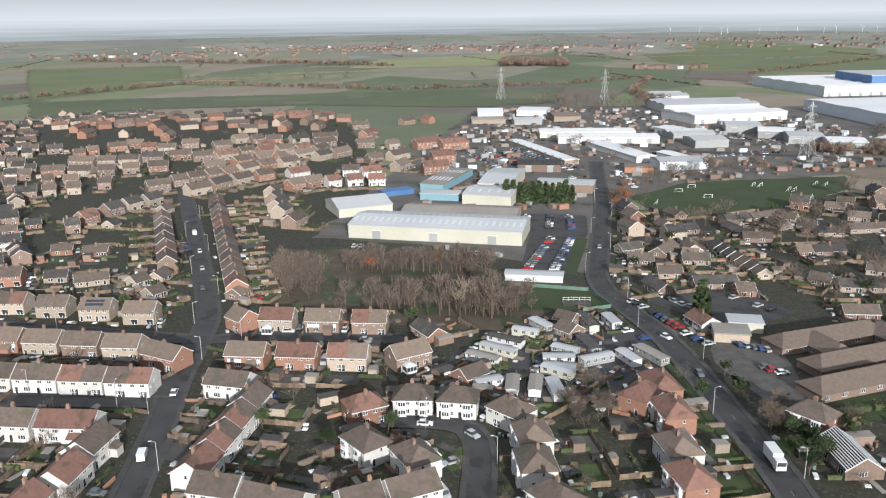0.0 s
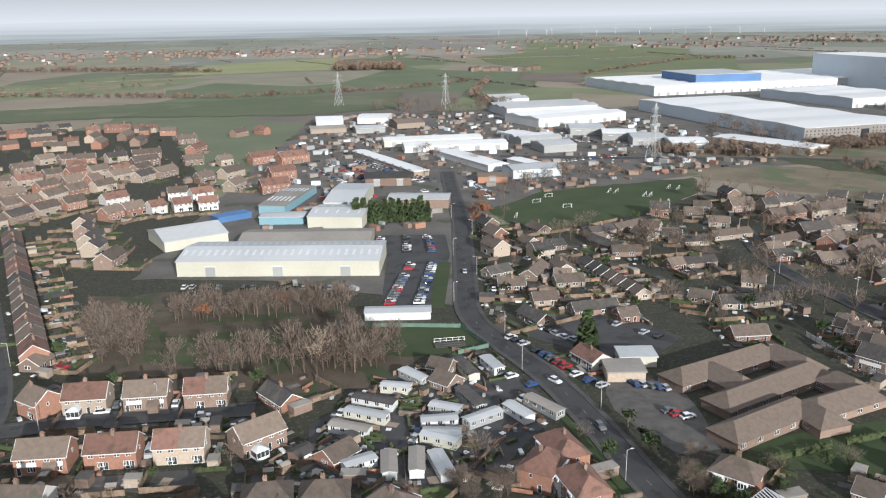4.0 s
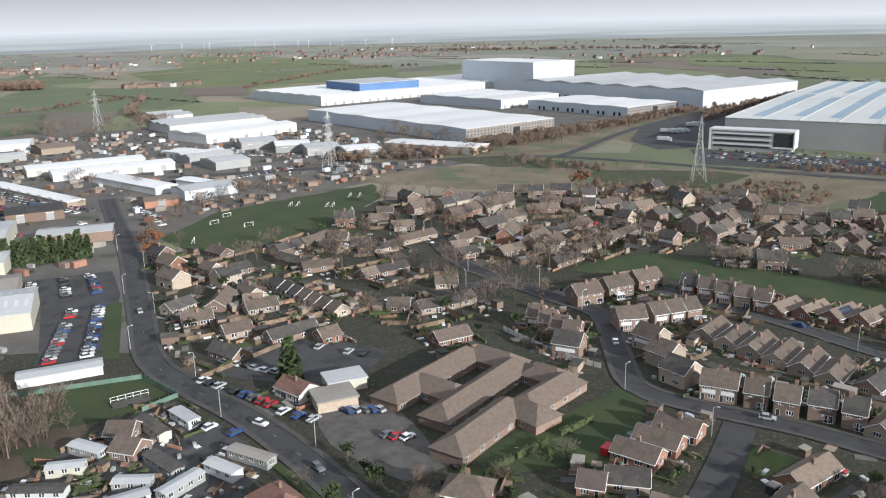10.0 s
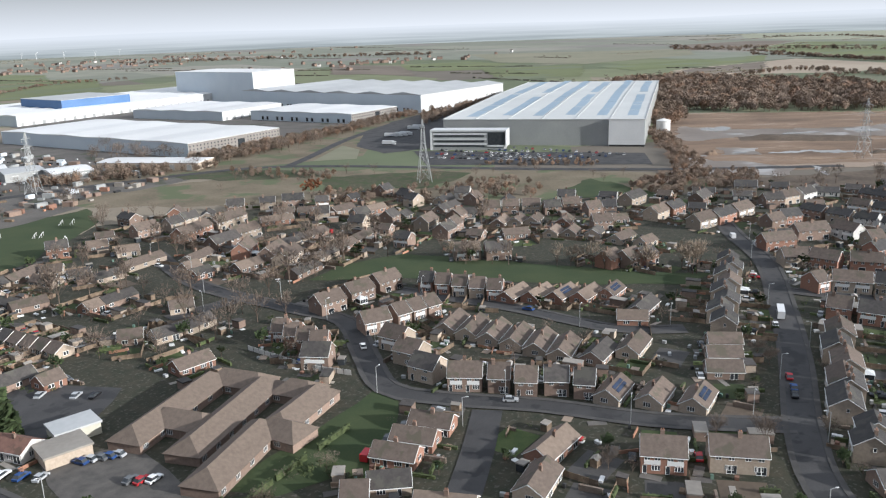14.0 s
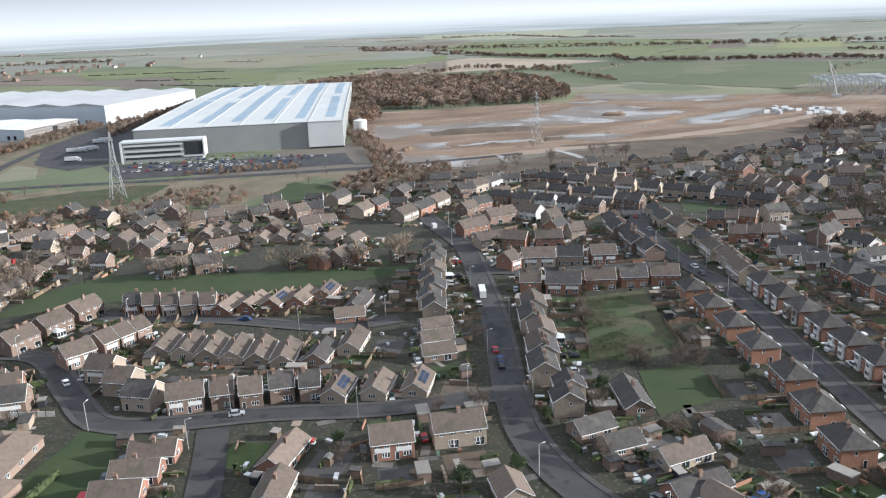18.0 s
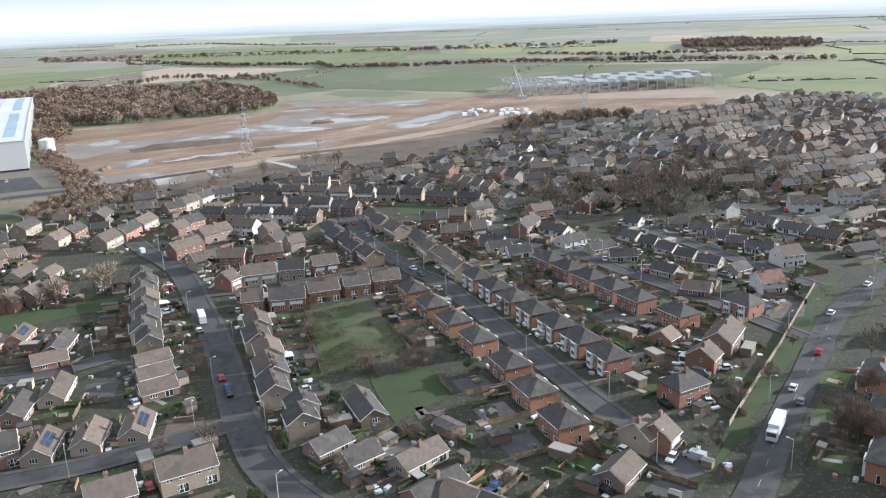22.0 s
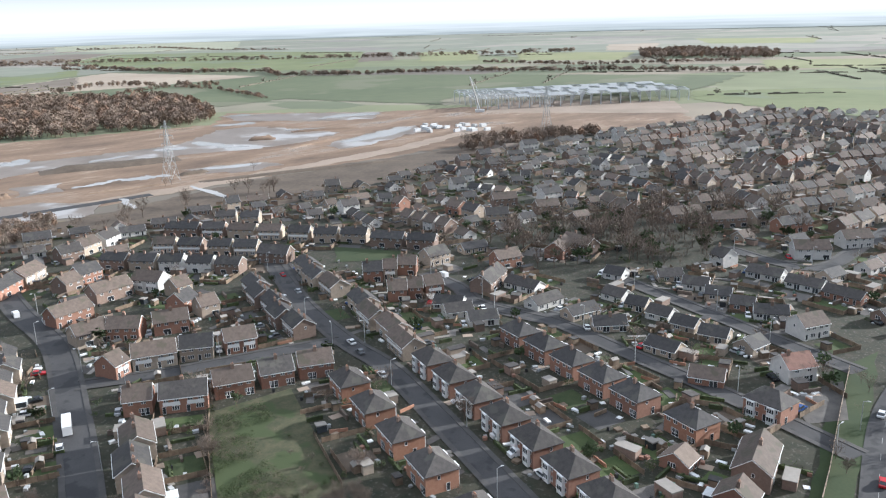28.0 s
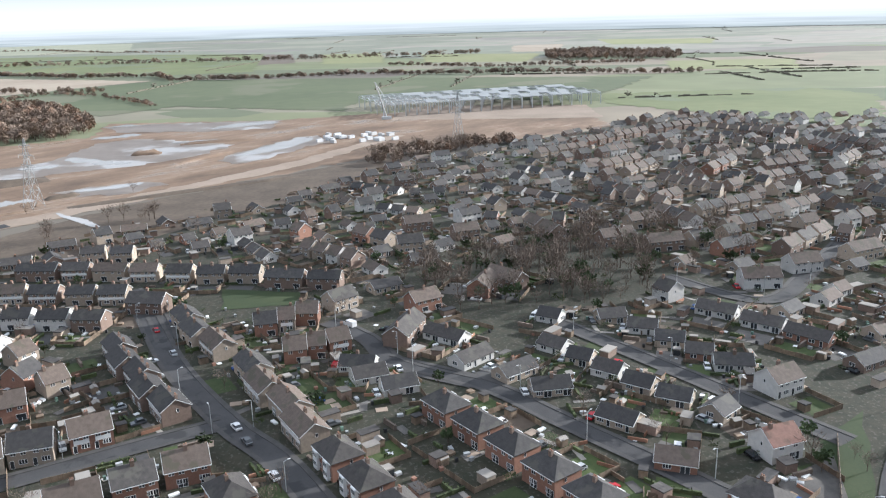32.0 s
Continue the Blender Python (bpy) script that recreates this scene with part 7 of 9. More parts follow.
for _ in range(26000):
    x, y = HR2.uniform(-600, 930), HR2.uniform(-450, 830)
    if seen_from(x, y) < (300 if x < 330 or y > 0 else 250) or not inside(x, y, ESTATE) or any(inside(x, y, q) for q in KEEP_FREE) or near_road(x, y, 7.5):
        continue
    if any(-9 < (x - hx) * math.cos(radians(ha)) + (y - hy) * math.sin(radians(ha)) < hl + 9 and -9 < -(x - hx) * math.sin(radians(ha)) + (y - hy) * math.cos(radians(ha)) < hd + 9 for hx, hy, ha, hl, hd in HALLS):
        continue
    cx, cy = int(x // 30), int(y // 30)
    near_by = [h for i in (-1, 0, 1) for j in (-1, 0, 1) for h in CELL.get((cx + i, cy + j), ())]
    if not near_by:
        continue
    h = min(near_by, key=lambda q: (q[0] - x) ** 2 + (q[1] - y) ** 2)
    L = HR2.choice((7.5, 8.5, 9.5, 12.0))
    if any(abs((x - q[0]) * math.cos(radians(q[2])) + (y - q[1]) * math.sin(radians(q[2]))) < (q[3] + L) / 2 + 2.0 and abs((y - q[1]) * math.cos(radians(q[2])) - (x - q[0]) * math.sin(radians(q[2]))) < (16.5 if x > 330 else 14.5) for q in near_by):
        continue
    kind = HR2.choice(("semi", "semi", "bung", "terr") if x < 330 else ("bung", "bung", "semi", "bung"))
    D, e, r, hip, storeys, walls, roofs, words = SPEC[kind]
    p = (x, y, (h[2] + HR2.choice((0, 0, 0, 0, 90))) % 360 if x < 330 else HR2.choice((115, 120, 108, 125, 30)), L, D, kind, seen_from(x, y), HR2.choice(("brick_buff", "brick_brown", "brick_brown", "brick_buff", "brick_red") if x < 330 else ("brick_buff", "render", "brick_brown", "render", "brick_brown", "brick_buff")), HR2.choice(("roof_grey", "roof_slate", "roof_brown") if x < 330 else ("roof_slate", "roof_slate", "roof_grey", "roof_brown")), HR2.random())
    PLOTS.append(p)
    CELL.setdefault((cx, cy), []).append(p)

SINGLE = set(sorted(range(len(PLOTS)), key=lambda k: PLOTS[k][6])[:215])
HOME = {"semi": "two-storey house", "white": "two-storey house", "terr": "terrace house", "hip": "semi-detached house", "hipw": "semi-detached house", "bung": "bungalow", "bungt": "bungalow terrace"}
ROOFW = {"roof_tan": "tan", "roof_brown": "brown", "roof_grey": "grey", "roof_slate": "dark slate", "roof_red": "red", "roof_sheet": "grey"}
EXTW = {"clad": " and white boarding", "two_tone": " retiled on one half", "": "", "solar": " and solar panels", "porch": " and a porch", "conservatory": " and a conservatory"}
FAR_T, FAR_ITEMS = {}, []
for k, (x, y, ang, L, D, kind, dist, wall, roof, luck) in enumerate(PLOTS):
    words, hip, storeys = SPEC[kind][7], SPEC[kind][3], SPEC[kind][4]
    near = (dist < 245 or k not in SINGLE and dist < 720) and kind not in ("bungt", "cara", "garage", "care")
    extra = ""
    if near and dist < 330 and not hip and kind != "frame":
        extra = ("porch" if luck < 0.16 else "conservatory" if luck < 0.28 else "solar" if luck < 0.32 else "two_tone" if 0.45 < luck < 0.62 and x < 30 or 0.8 < luck and kind == "white" else "clad" if luck > 0.62 and kind == "semi" else "") if storeys == 2 else ("solar" if luck < 0.045 and L > 8 else "")
    key = (kind, L, near, wall, roof, extra)
    turn = ang + (180 if luck > 0.5 else 0)
    if kind == "hip" and 25 < ang < 35:
        # bay fronts face the street between the two rows
        turn = ang + (180 if -22 < (x - 204) * -0.447 + (y - 15) * 0.894 < 0 else 0)
    m = rot_at(x, y, 0.06, turn)
    if k in SINGLE:
        if key in TEMPLATES:
            copy_thing(TEMPLATES[key], m)
            continue
        ob = TEMPLATES[key] = house_template(kind, L, near, wall, roof, extra)
        ob.matrix_basis = m
        mat_words = {"render": "white-rendered", "white": "white"}.get(wall, wall.replace("brick_", "") + " brick")
        w = words if kind in ("cara", "care", "frame", "garage", "hall", "shop") else "%s %s with %s %s roof%s" % (mat_words, HOME[kind], ROOFW[roof], "hipped" if hip else "gabled", EXTW[extra])
        tagged(ob, w, {"cara": "caravan", "garage": "garage", "bung": "bungalow", "bungt": "bungalow"}.get(kind, "house"), {"cara": "static caravans", "care": "care home wings"}.get(kind, "houses of the estate"))
    else:
        if key not in FAR_T:
            FAR_T[key] = house_template(kind, L, near, wall, roof, extra, True)
        gather(FAR_T[key], m, FAR_ITEMS)
merge("far_houses", FAR_ITEMS, "tightly packed brick houses with tiled roofs further off", "houses")
bpy.data.batch_remove([o for ob in FAR_T.values() for o in list(ob.children_recursive) + [ob]])


# ---- trees ----
def tree_meshes(seed, height, spread, base, density, mode, fat=1.0, sides=5):
    """Trunk with limbs, and a crown of many short twigs or leaf clumps."""
    rng = random.Random(seed)
    trunk, crown = Bag(), Bag()

    def limb(a, b, w0, w1):
        d = (b - a).normalized()
        s = d.orthogonal().normalized()
        u = d.cross(s)
        pts = []
        for p, w in ((a, w0), (b, w1)):
            for k in range(sides):
                t = k * math.tau / sides
                pts.append(p + (s * math.cos(t) + u * math.sin(t)) * w)
        trunk.solid(pts, [(k, (k + 1) % sides, sides + (k + 1) % sides, sides + k) for k in range(sides)])

    def twig(a, b, w):
        d = b - a
        s = d.cross(Vector((rng.uniform(-1, 1), rng.uniform(-1, 1), rng.uniform(-1, 1)))).normalized() * w
        crown.solid([a - s, a + s, b], [(0, 1, 2)])

    def clump(c, w):
        for _ in range(3):
            s = Vector((rng.uniform(-1, 1), rng.uniform(-1, 1), rng.uniform(-1, 1))).normalized() * w
            u = s.orthogonal().normalized() * w * rng.uniform(0.6, 1)
            crown.solid([c - s, c + u, c + s * 0.8, c - u], [(0, 1, 2, 3)])

    top = Vector((rng.uniform(-0.4, 0.4), rng.uniform(-0.4, 0.4), height))
    fork = Vector((0, 0, height * base))
    w = height * 0.022
    limb(Vector((0, 0, -0.2)), fork, w, w * 0.75)
    if mode == "conifer":
        limb(fork, top, w * 0.75, 0.03)
        for k in range(density):
            t = rng.random() ** 0.7
            z = height * (0.06 + 0.92 * (1 - t))
            rr = spread * (0.12 + t) * rng.uniform(0.55, 1.0)
            a = rng.uniform(0, math.tau)
            clump(Vector((math.cos(a) * rr, math.sin(a) * rr, z - rr * 0.25)), height * 0.055 * fat)
        return trunk, crown
    tips = []
    for k in range(7):
        a = k * 2.4 + rng.uniform(-0.4, 0.4)
        q = Vector((math.cos(a) * spread * rng.uniform(0.35, 0.65), math.sin(a) * spread * rng.uniform(0.35, 0.65), height * rng.uniform(0.55, 0.8)))
        limb(fork + Vector((0, 0, rng.uniform(-0.1, 0.25) * height * 0.4)), q, w * 0.4, w * 0.14)
        tips.append(q)
        for _ in range(3):
            e = q + Vector((rng.uniform(-1, 1) * spread * 0.5, rng.uniform(-1, 1) * spread * 0.5, height * rng.uniform(0.05, 0.24)))
            limb(q, e, w * 0.18, w * 0.05)
            tips.append(e)
    limb(fork, top, w * 0.6, 0.05)
    tips += [top, (top + fork) / 2]
    for k in range(density):
        c = rng.choice(tips)
        a = c + Vector((rng.gauss(0, 1), rng.gauss(0, 1), rng.gauss(0, 0.8))) * spread * 0.16
        out = (a - Vector((0, 0, height * 0.5))).normalized()
        if mode == "bare":
            b = a + (out + Vector((rng.uniform(-0.8, 0.8), rng.uniform(-0.8, 0.8), rng.uniform(-0.2, 0.9)))) * height * rng.uniform(0.05, 0.13)
            twig(a, b, height * 0.0046 * fat)
        else:
            clump(a + out * rng.uniform(0, height * 0.1), height * 0.035 * fat)
    return trunk, crown


TREES, SPARSE = {}, {}
for key, args, leaf, words in (
        ("bare1", (1, 11, 4.6, 0.28, 2300, "bare"), "twig", "bare brown winter tree with a wide twiggy crown"),
        ("bare2", (2, 13, 4.2, 0.32, 2500, "bare"), "twig", "tall bare winter tree with fine brown twigs"),
        ("bare3", (3, 8, 3.6, 0.2, 1900, "bare"), "twig", "small bare winter tree with dense brown twigs"),
        ("pale", (4, 13, 4.8, 0.2, 2600, "bare"), "twig_pale", "pale leafless tree with upswept branches"),
        ("rust", (5, 9, 4.6, 0.2, 900, "leaf"), "leaf_rust", "broad tree still holding rust-brown leaves"),
        ("bush", (6, 3.2, 1.9, 0.1, 420, "leaf"), "hedge", "dark green leafy garden shrub"),
        ("scrub", (7, 4.2, 2.6, 0.1, 700, "bare"), "twig", "brown leafless winter garden shrub"),
        ("fir", (8, 13, 3.3, 0.06, 950, "conifer"), "leaf_green", "tall dark green conifer tree"),
        ("cypress", (9, 12, 1.7, 0.04, 700, "conifer"), "leaf_green", "narrow dark green cypress tree"),
        ("ever", (10, 7, 3.0, 0.15, 800, "leaf"), "leaf_green", "dark evergreen tree in a garden")):
    tb, cb = tree_meshes(*args)
    TREES[key] = (tb.mesh("trunk", M["bark"]), cb.mesh("crown", M[leaf]), words)
    thin, low = tree_meshes(*args[:4], int(args[4] * 0.085), args[5], 2.7, 3)
    SPARSE[key] = (thin.mesh("trunk", M["bark"]), low.mesh("crown", M[leaf]))
TR = random.Random(21)


WAIT = []


def tree(key, x, y, size=1.0, group="", z=0.05):
    WAIT.append((key, x, y, size, group, z))


def plant(key, x, y, size, group, z):
    root = new("shrub" if key in ("bush", "scrub") else "tree")
    root.matrix_basis = rot_at(x, y, z, TR.uniform(0, 360)) @ Matrix.Diagonal((size * TR.uniform(0.9, 1.1), size * TR.uniform(0.9, 1.1), size, 1))
    tagged(root, TREES[key][2], "shrub" if key in ("bush", "scrub") else "tree", group)
    part("trunk", TREES[key][0], root)
    part("crown", TREES[key][1], root)
    return root


GRID = {}
for h in PLOTS:
    GRID.setdefault((int(h[0] // 16), int(h[1] // 16)), []).append(h)


GREENS = [[(280, 112), (284, 88), (242, 68), (240, 60), (222, 46), (192, 64), (206, 84), (222, 94)], [(180, 300), (201, 308), (232, 300), (275, 206), (292, 184), (273, 183), (240, 224), (208, 272)],
          [(76, 184), (140, 200), (134, 190), (112, 168), (84, 172)], [(-33, 274), (12, 268), (19, 248), (-6, 243), (-30, 252)], [(436, 104), (428, 72), (414, 74), (412, 100)],
          [(-24, 393), (11, 392), (12, 358), (5, 289), (-16, 291), (-16, 355)], [(300, -66), (312, -84), (256, -57), (170, -8), (160, -2), (232, -34)], [(30, 262), (42, 276), (66, 278), (84, 254), (66, 236), (52, 240)]]


def open_ground(px, py):
    return any(inside(px, py, q) for q in GREENS)


def clear_of_houses(px, py, r):
    gx, gy = int(px // 16), int(py // 16)
    for ix in (gx - 1, gx, gx + 1):
        for iy in (gy - 1, gy, gy + 1):
            for h in GRID.get((ix, iy), ()):
                c, s = math.cos(radians(h[2])), math.sin(radians(h[2]))
                dx, dy = px - h[0], py - h[1]
                if abs(dx * c + dy * s) < h[3] / 2 + r and abs(dy * c - dx * s) < h[4] / 2 + r:
                    return False
    return True


def grove(poly, n, keys, lo, hi, group, clear=0.0):
    xs, ys = [p[0] for p in poly], [p[1] for p in poly]
    k = tries = 0
    while k < n and tries < n * 40:
        tries += 1
        x, y = TR.uniform(min(xs), max(xs)), TR.uniform(min(ys), max(ys))
        if not inside(x, y, poly) or near_road(x, y, 2.5):
            continue
        if clear and not clear_of_houses(x, y, clear + 0.8):
            continue
        tree(TR.choice(keys), x, y, TR.uniform(lo, hi), group)
        k += 1


# the copse beside the factory: two belts with a clearing
grove([(-117.3, 273.7), (-100.2, 277.8), (-92.2, 262.6), (-90.3, 236.8), (-100.6, 237.5)], 58, ("bare1", "bare2", "bare3", "bare3"), 0.6, 0.86, "copse trees")
grove([(-90.4, 277.6), (-68.0, 278.7), (-42.9, 282.2), (-25.5, 278.2), (-27.1, 290.7), (-44.3, 292.3), (-91.1, 287.6)], 62, ("bare1", "bare2", "bare3", "bare1"), 0.6, 0.84, "copse trees")
grove([(-79.5, 232.5), (-50.3, 231.7), (-30.2, 231.6), (-17.7, 232.3), (-3.2, 241.5), (-7.7, 251.5), (-23.7, 258.9), (-37.9, 247.3), (-79.9, 239.9)], 92, ("bare1", "bare2", "bare3", "bare3"), 0.6, 0.86, "copse trees")
tree("pale", -32.5, 231.4, 1.0, "copse trees")
tree("rust", -50.8, 287.5, 0.75, "copse trees")
tree("rust", -78.4, 280.5, 0.6, "copse trees")
for k in range(11):
    tree(("fir", "cypress", "fir")[k % 3], -34 + k * 3.7, 421 + TR.uniform(-1.5, 1.5), TR.uniform(0.85, 1.05), "conifer belt")
tree("fir", 51, 246, 1.0)
tree("rust", 272, 430, 1.25)
# tree belts and scrub
grove([(46, 462), (78, 500), (180, 528), (176, 540), (70, 520), (36, 470)], 34, ("scrub", "bare3", "scrub", "bare1"), 0.8, 1.2, "field hedge trees")
grove([(26, 400), (44, 405), (44, 440), (28, 450)], 10, ("rust", "bare3", "bare1"), 0.6, 0.9, "field hedge trees")
grove([(70, 398), (112, 415), (165, 470), (172, 505), (182, 500), (172, 465), (118, 408), (72, 390)], 12, ("bare3", "scrub", "bare1"), 0.7, 1.0, "field hedge trees")
grove([(100, 270), (150, 262), (140, 400), (95, 400)], 26, ("bare1", "bare3", "bare2"), 0.7, 1.0, "estate trees", 1.0)
grove([(150, 262), (240, 320), (230, 400), (150, 400)], 26, ("bare1", "bare3", "bare2"), 0.7, 1.0, "estate trees", 1.0)
grove([(180, 300), (200, 308), (225, 300), (200, 330), (180, 330)], 8, ("bare1", "bare2", "ever"), 0.7, 1.0, "estate trees", 1.0)
grove([(228, 280), (276, 200), (286, 190), (280, 205), (240, 280)], 13, ("pale", "pale", "bare1", "bare2"), 0.6, 0.85, "trees along the green")
grove([(280, 190), (294, 184), (290, 205), (278, 210)], 4, ("pale", "pale"), 0.8, 1.0, "trees along the green")
grove([(190, 430), (300, 430), (420, 290), (470, 300), (400, 430), (300, 540), (170, 545)], 60, ("scrub", "bare3", "scrub"), 0.5, 0.95, "heath scrub")
grove([(400, 245), (480, 215), (560, 160), (580, 170), (500, 235), (420, 268)], 40, ("scrub", "bare3", "bare1"), 0.6, 1.0, "boundary scrub")
grove([(320, 590), (470, 650), (590, 705), (580, 720), (450, 680), (300, 620)], 44, ("bare3", "scrub", "bare1"), 0.8, 1.2, "roadside trees")
grove([(140, 610), (220, 600), (300, 580), (290, 610), (180, 640)], 30, ("bare3", "scrub"), 0.8, 1.2, "roadside trees")
grove([(270, 640), (310, 655), (300, 780), (240, 720)], 26, ("bare1", "bare3"), 0.8, 1.2, "roadside trees")
grove([(580, 600), (650, 640), (820, 760), (800, 780), (600, 660)], 30, ("bare3", "bare1"), 0.8, 1.2, "roadside trees")
grove([(-20, 540), (40, 520), (50, 640), (-40, 640)], 10, ("bare3", "bare1"), 0.8, 1.1, "roadside trees")
grove([(-30, 880), (60, 880), (120, 980), (-60, 990)], 40, ("bare1", "bare3"), 0.9, 1.3, "far trees")
grove([(-240, 330), (-150, 260), (-190, 330), (-260, 420)], 10, ("bare3", "ever", "scrub"), 0.6, 0.9, "garden trees", 1.0)
grove([(390, -5), (430, 40), (470, 10), (480, -70), (400, -60)], 34, ("bare1", "bare3", "ever", "scrub"), 0.7, 1.1, "estate trees", 1.0)
grove([(440, -60), (500, -40), (520, -120), (430, -110)], 20, ("bare1", "bare3", "ever"), 0.7, 1.1, "estate trees", 1.0)
grove([(720, 60), (760, 40), (790, -30), (740, -10)], 24, ("bare1", "bare3", "scrub"), 0.8, 1.1, "boundary scrub")
grove([(590, 240), (660, 180), (560, 260)], 4, ("bare3", "scrub"), 0.6, 0.9, "boundary scrub")
grove([(395, -10), (432, 40), (475, 12), (488, -70), (404, -66)], 150, ("bare1", "bare3", "ever", "scrub", "bare2", "bush"), 0.7, 1.1, "estate trees", 0.5)
grove([(340, -20), (400, 60), (470, 60), (560, -60), (480, -160), (380, -120)], 60, ("bare3", "bare1", "scrub", "scrub", "bush"), 0.5, 0.9, "estate trees", 0.8)
grove([(470, 200), (600, 80), (760, -40), (900, -260), (700, -330), (520, -200), (420, 60)], 110, ("bare3", "bare1", "scrub", "scrub", "bush"), 0.5, 0.9, "estate trees", 0.8)
grove([(100, 270), (150, 230), (330, 330), (300, 410), (120, 420)], 26, ("bare3", "bare1", "bare2", "scrub", "bush"), 0.6, 1.0, "estate trees", 0.8)
grove([(-560, 780), (-250, 810), (-130, 480), (-190, 330), (-560, 330)], 150, ("bare3", "ever", "scrub", "bush"), 0.5, 0.85, "estate trees", 0.8)
grove([(60, 280), (110, 270), (110, 400), (50, 390)], 14, ("bare3", "bare1", "scrub", "bush", "ever"), 0.6, 0.95, "estate trees", 0.8)
# along the care home and main road
grove([(46, 214), (58, 176), (70, 146), (62, 146), (53, 178), (44, 208)], 20, ("bare3", "scrub", "ever"), 0.6, 0.8, "roadside trees")
grove([(76, 176), (110, 172), (112, 168), (76, 170)], 12, ("bush", "scrub", "bush"), 0.7, 1.1, "hedge shrubs", 0.5)
grove([(6, 185), (18, 182), (26, 158), (4, 150)], 14, ("bare3", "scrub", "scrub"), 0.6, 0.9, "garden trees", 1.0)
grove([(218.7, 79.8), (225.4, 56.7), (231.2, 58.2), (224.4, 80.9)], 16, ("scrub", "bare3", "scrub"), 0.5, 0.8, "paddock scrub", 0.3)
grove([(264, 110), (281, 84), (240, 66), (216, 88)], 16, ("scrub", "bush", "scrub"), 0.18, 0.42, "paddock brambles", 0.5)
grove([(300, -70), (256, -50), (170, -2), (176, -8), (256, -57), (306, -80)], 14, ("bare3", "bush", "scrub"), 0.4, 0.7, "verge shrubs", 0.5)
# hedge shrubs round the paddocks
for (x0, y0), (x1, y1), n in (((281, 110), (222, 94), 26), ((226, 80), (242, 66), 9), ((242, 66), (246, 54), 6)):
    for k in range(n):
        t = k / n
        tree(TR.choice(("scrub", "bush", "scrub", "bare3")), x0 + (x1 - x0) * t + TR.uniform(-1, 1), y0 + (y1 - y0) * t + TR.uniform(-1, 1), TR.uniform(0.35, 0.7), "paddock hedge")
grove([(300, -100), (262, -80), (214, -54), (172, -34), (168, -42), (210, -64), (258, -92), (296, -112)], 30, ("bare2", "bare1", "scrub", "bush"), 0.5, 0.8, "roadside trees", 0.6)
for x, y in ((232, -64), (205, -53), (258, -80), (186, -44)):
    tree("bare2", x, y, TR.uniform(0.6, 0.8), "roadside trees")
# garden shrubs and small trees
k = 0
for (x, y, ang, L, D, kind, dist, *_) in PLOTS:
    if dist > 420 or kind in ("cara", "care", "garage"):
        continue
    for _ in range(4 if dist < 280 else 2 if dist < 340 else 1):
        a = TR.uniform(0, math.tau)
        rr = max(L, D) / 2 + TR.uniform(2.5, 8)
        px, py = x + math.cos(a) * rr, y + math.sin(a) * rr
        if near_road(px, py, 2.0) or not clear_of_houses(px, py, 1.6) or TR.random() < 0.35:
            continue
        tree(TR.choice(("bush", "bush", "scrub", "bush", "ever", "bare3")), px, py, TR.uniform(0.45, 0.85), "garden shrubs")


WAIT.sort(key=lambda w: seen_from(w[1], w[2]))
for w in WAIT[:232]:
    plant(*w)
items = []
for key, x, y, size, group, z in WAIT[232:]:
    m = rot_at(x, y, z, TR.uniform(0, 360)) @ Matrix.Diagonal((size, size, size, 1))
    items += [(p, m) for p in (TREES[key][:2] if seen_from(x, y) < 125 and key not in ("bush", "scrub") else SPARSE[key])[1 if key in ("bush", "scrub") else 0:]]
merge("distant_trees", items, "bare winter trees and shrubs further off", "trees")


# far woods: many crowns in one mesh
def crown_shape(seed, n, big):
    """A tree of unit height: a stem under a ragged crown of small flakes."""
    rng = random.Random(seed)
    bag = Bag().bar((0, 0, -0.02), (0, 0, 0.7), 0.035)
    for _ in range(n):
        v = Vector((rng.gauss(0, 1), rng.gauss(0, 1), rng.gauss(0, 1))).normalized() * (rng.random() ** 0.35)
        c = Vector((v.x * 0.40, v.y * 0.40, 0.60 + v.z * 0.40))
        s = Vector((rng.uniform(-1, 1), rng.uniform(-1, 1), rng.uniform(-1, 1))).normalized() * big
        u = s.orthogonal().normalized() * big * 0.7
        bag.solid([c - s - u, c + u * 1.5, c + s], [(0, 1, 2)])
    return bag


CROWNS = [crown_shape(k, 150, 0.078).mesh("crown", M["wood_twigs" if k < 5 else "wood_rust"]) for k in range(6)]


def wood(name, poly, n, h, label):
    rng = random.Random(n)
    xs, ys = [p[0] for p in poly], [p[1] for p in poly]
    items = []
    while len(items) < n:
        x, y = rng.uniform(min(xs), max(xs)), rng.uniform(min(ys), max(ys))
        if inside(x, y, poly) and not near_road(x, y, 2):
            hh = h * rng.uniform(0.7, 1.2)
            items.append((rng.choice(CROWNS), rot_at(x, y, 0, rng.uniform(0, 360)) @ Matrix.Diagonal((hh, hh, hh * rng.uniform(0.9, 1.15), 1))))
    merge(name, items, label, "wood")


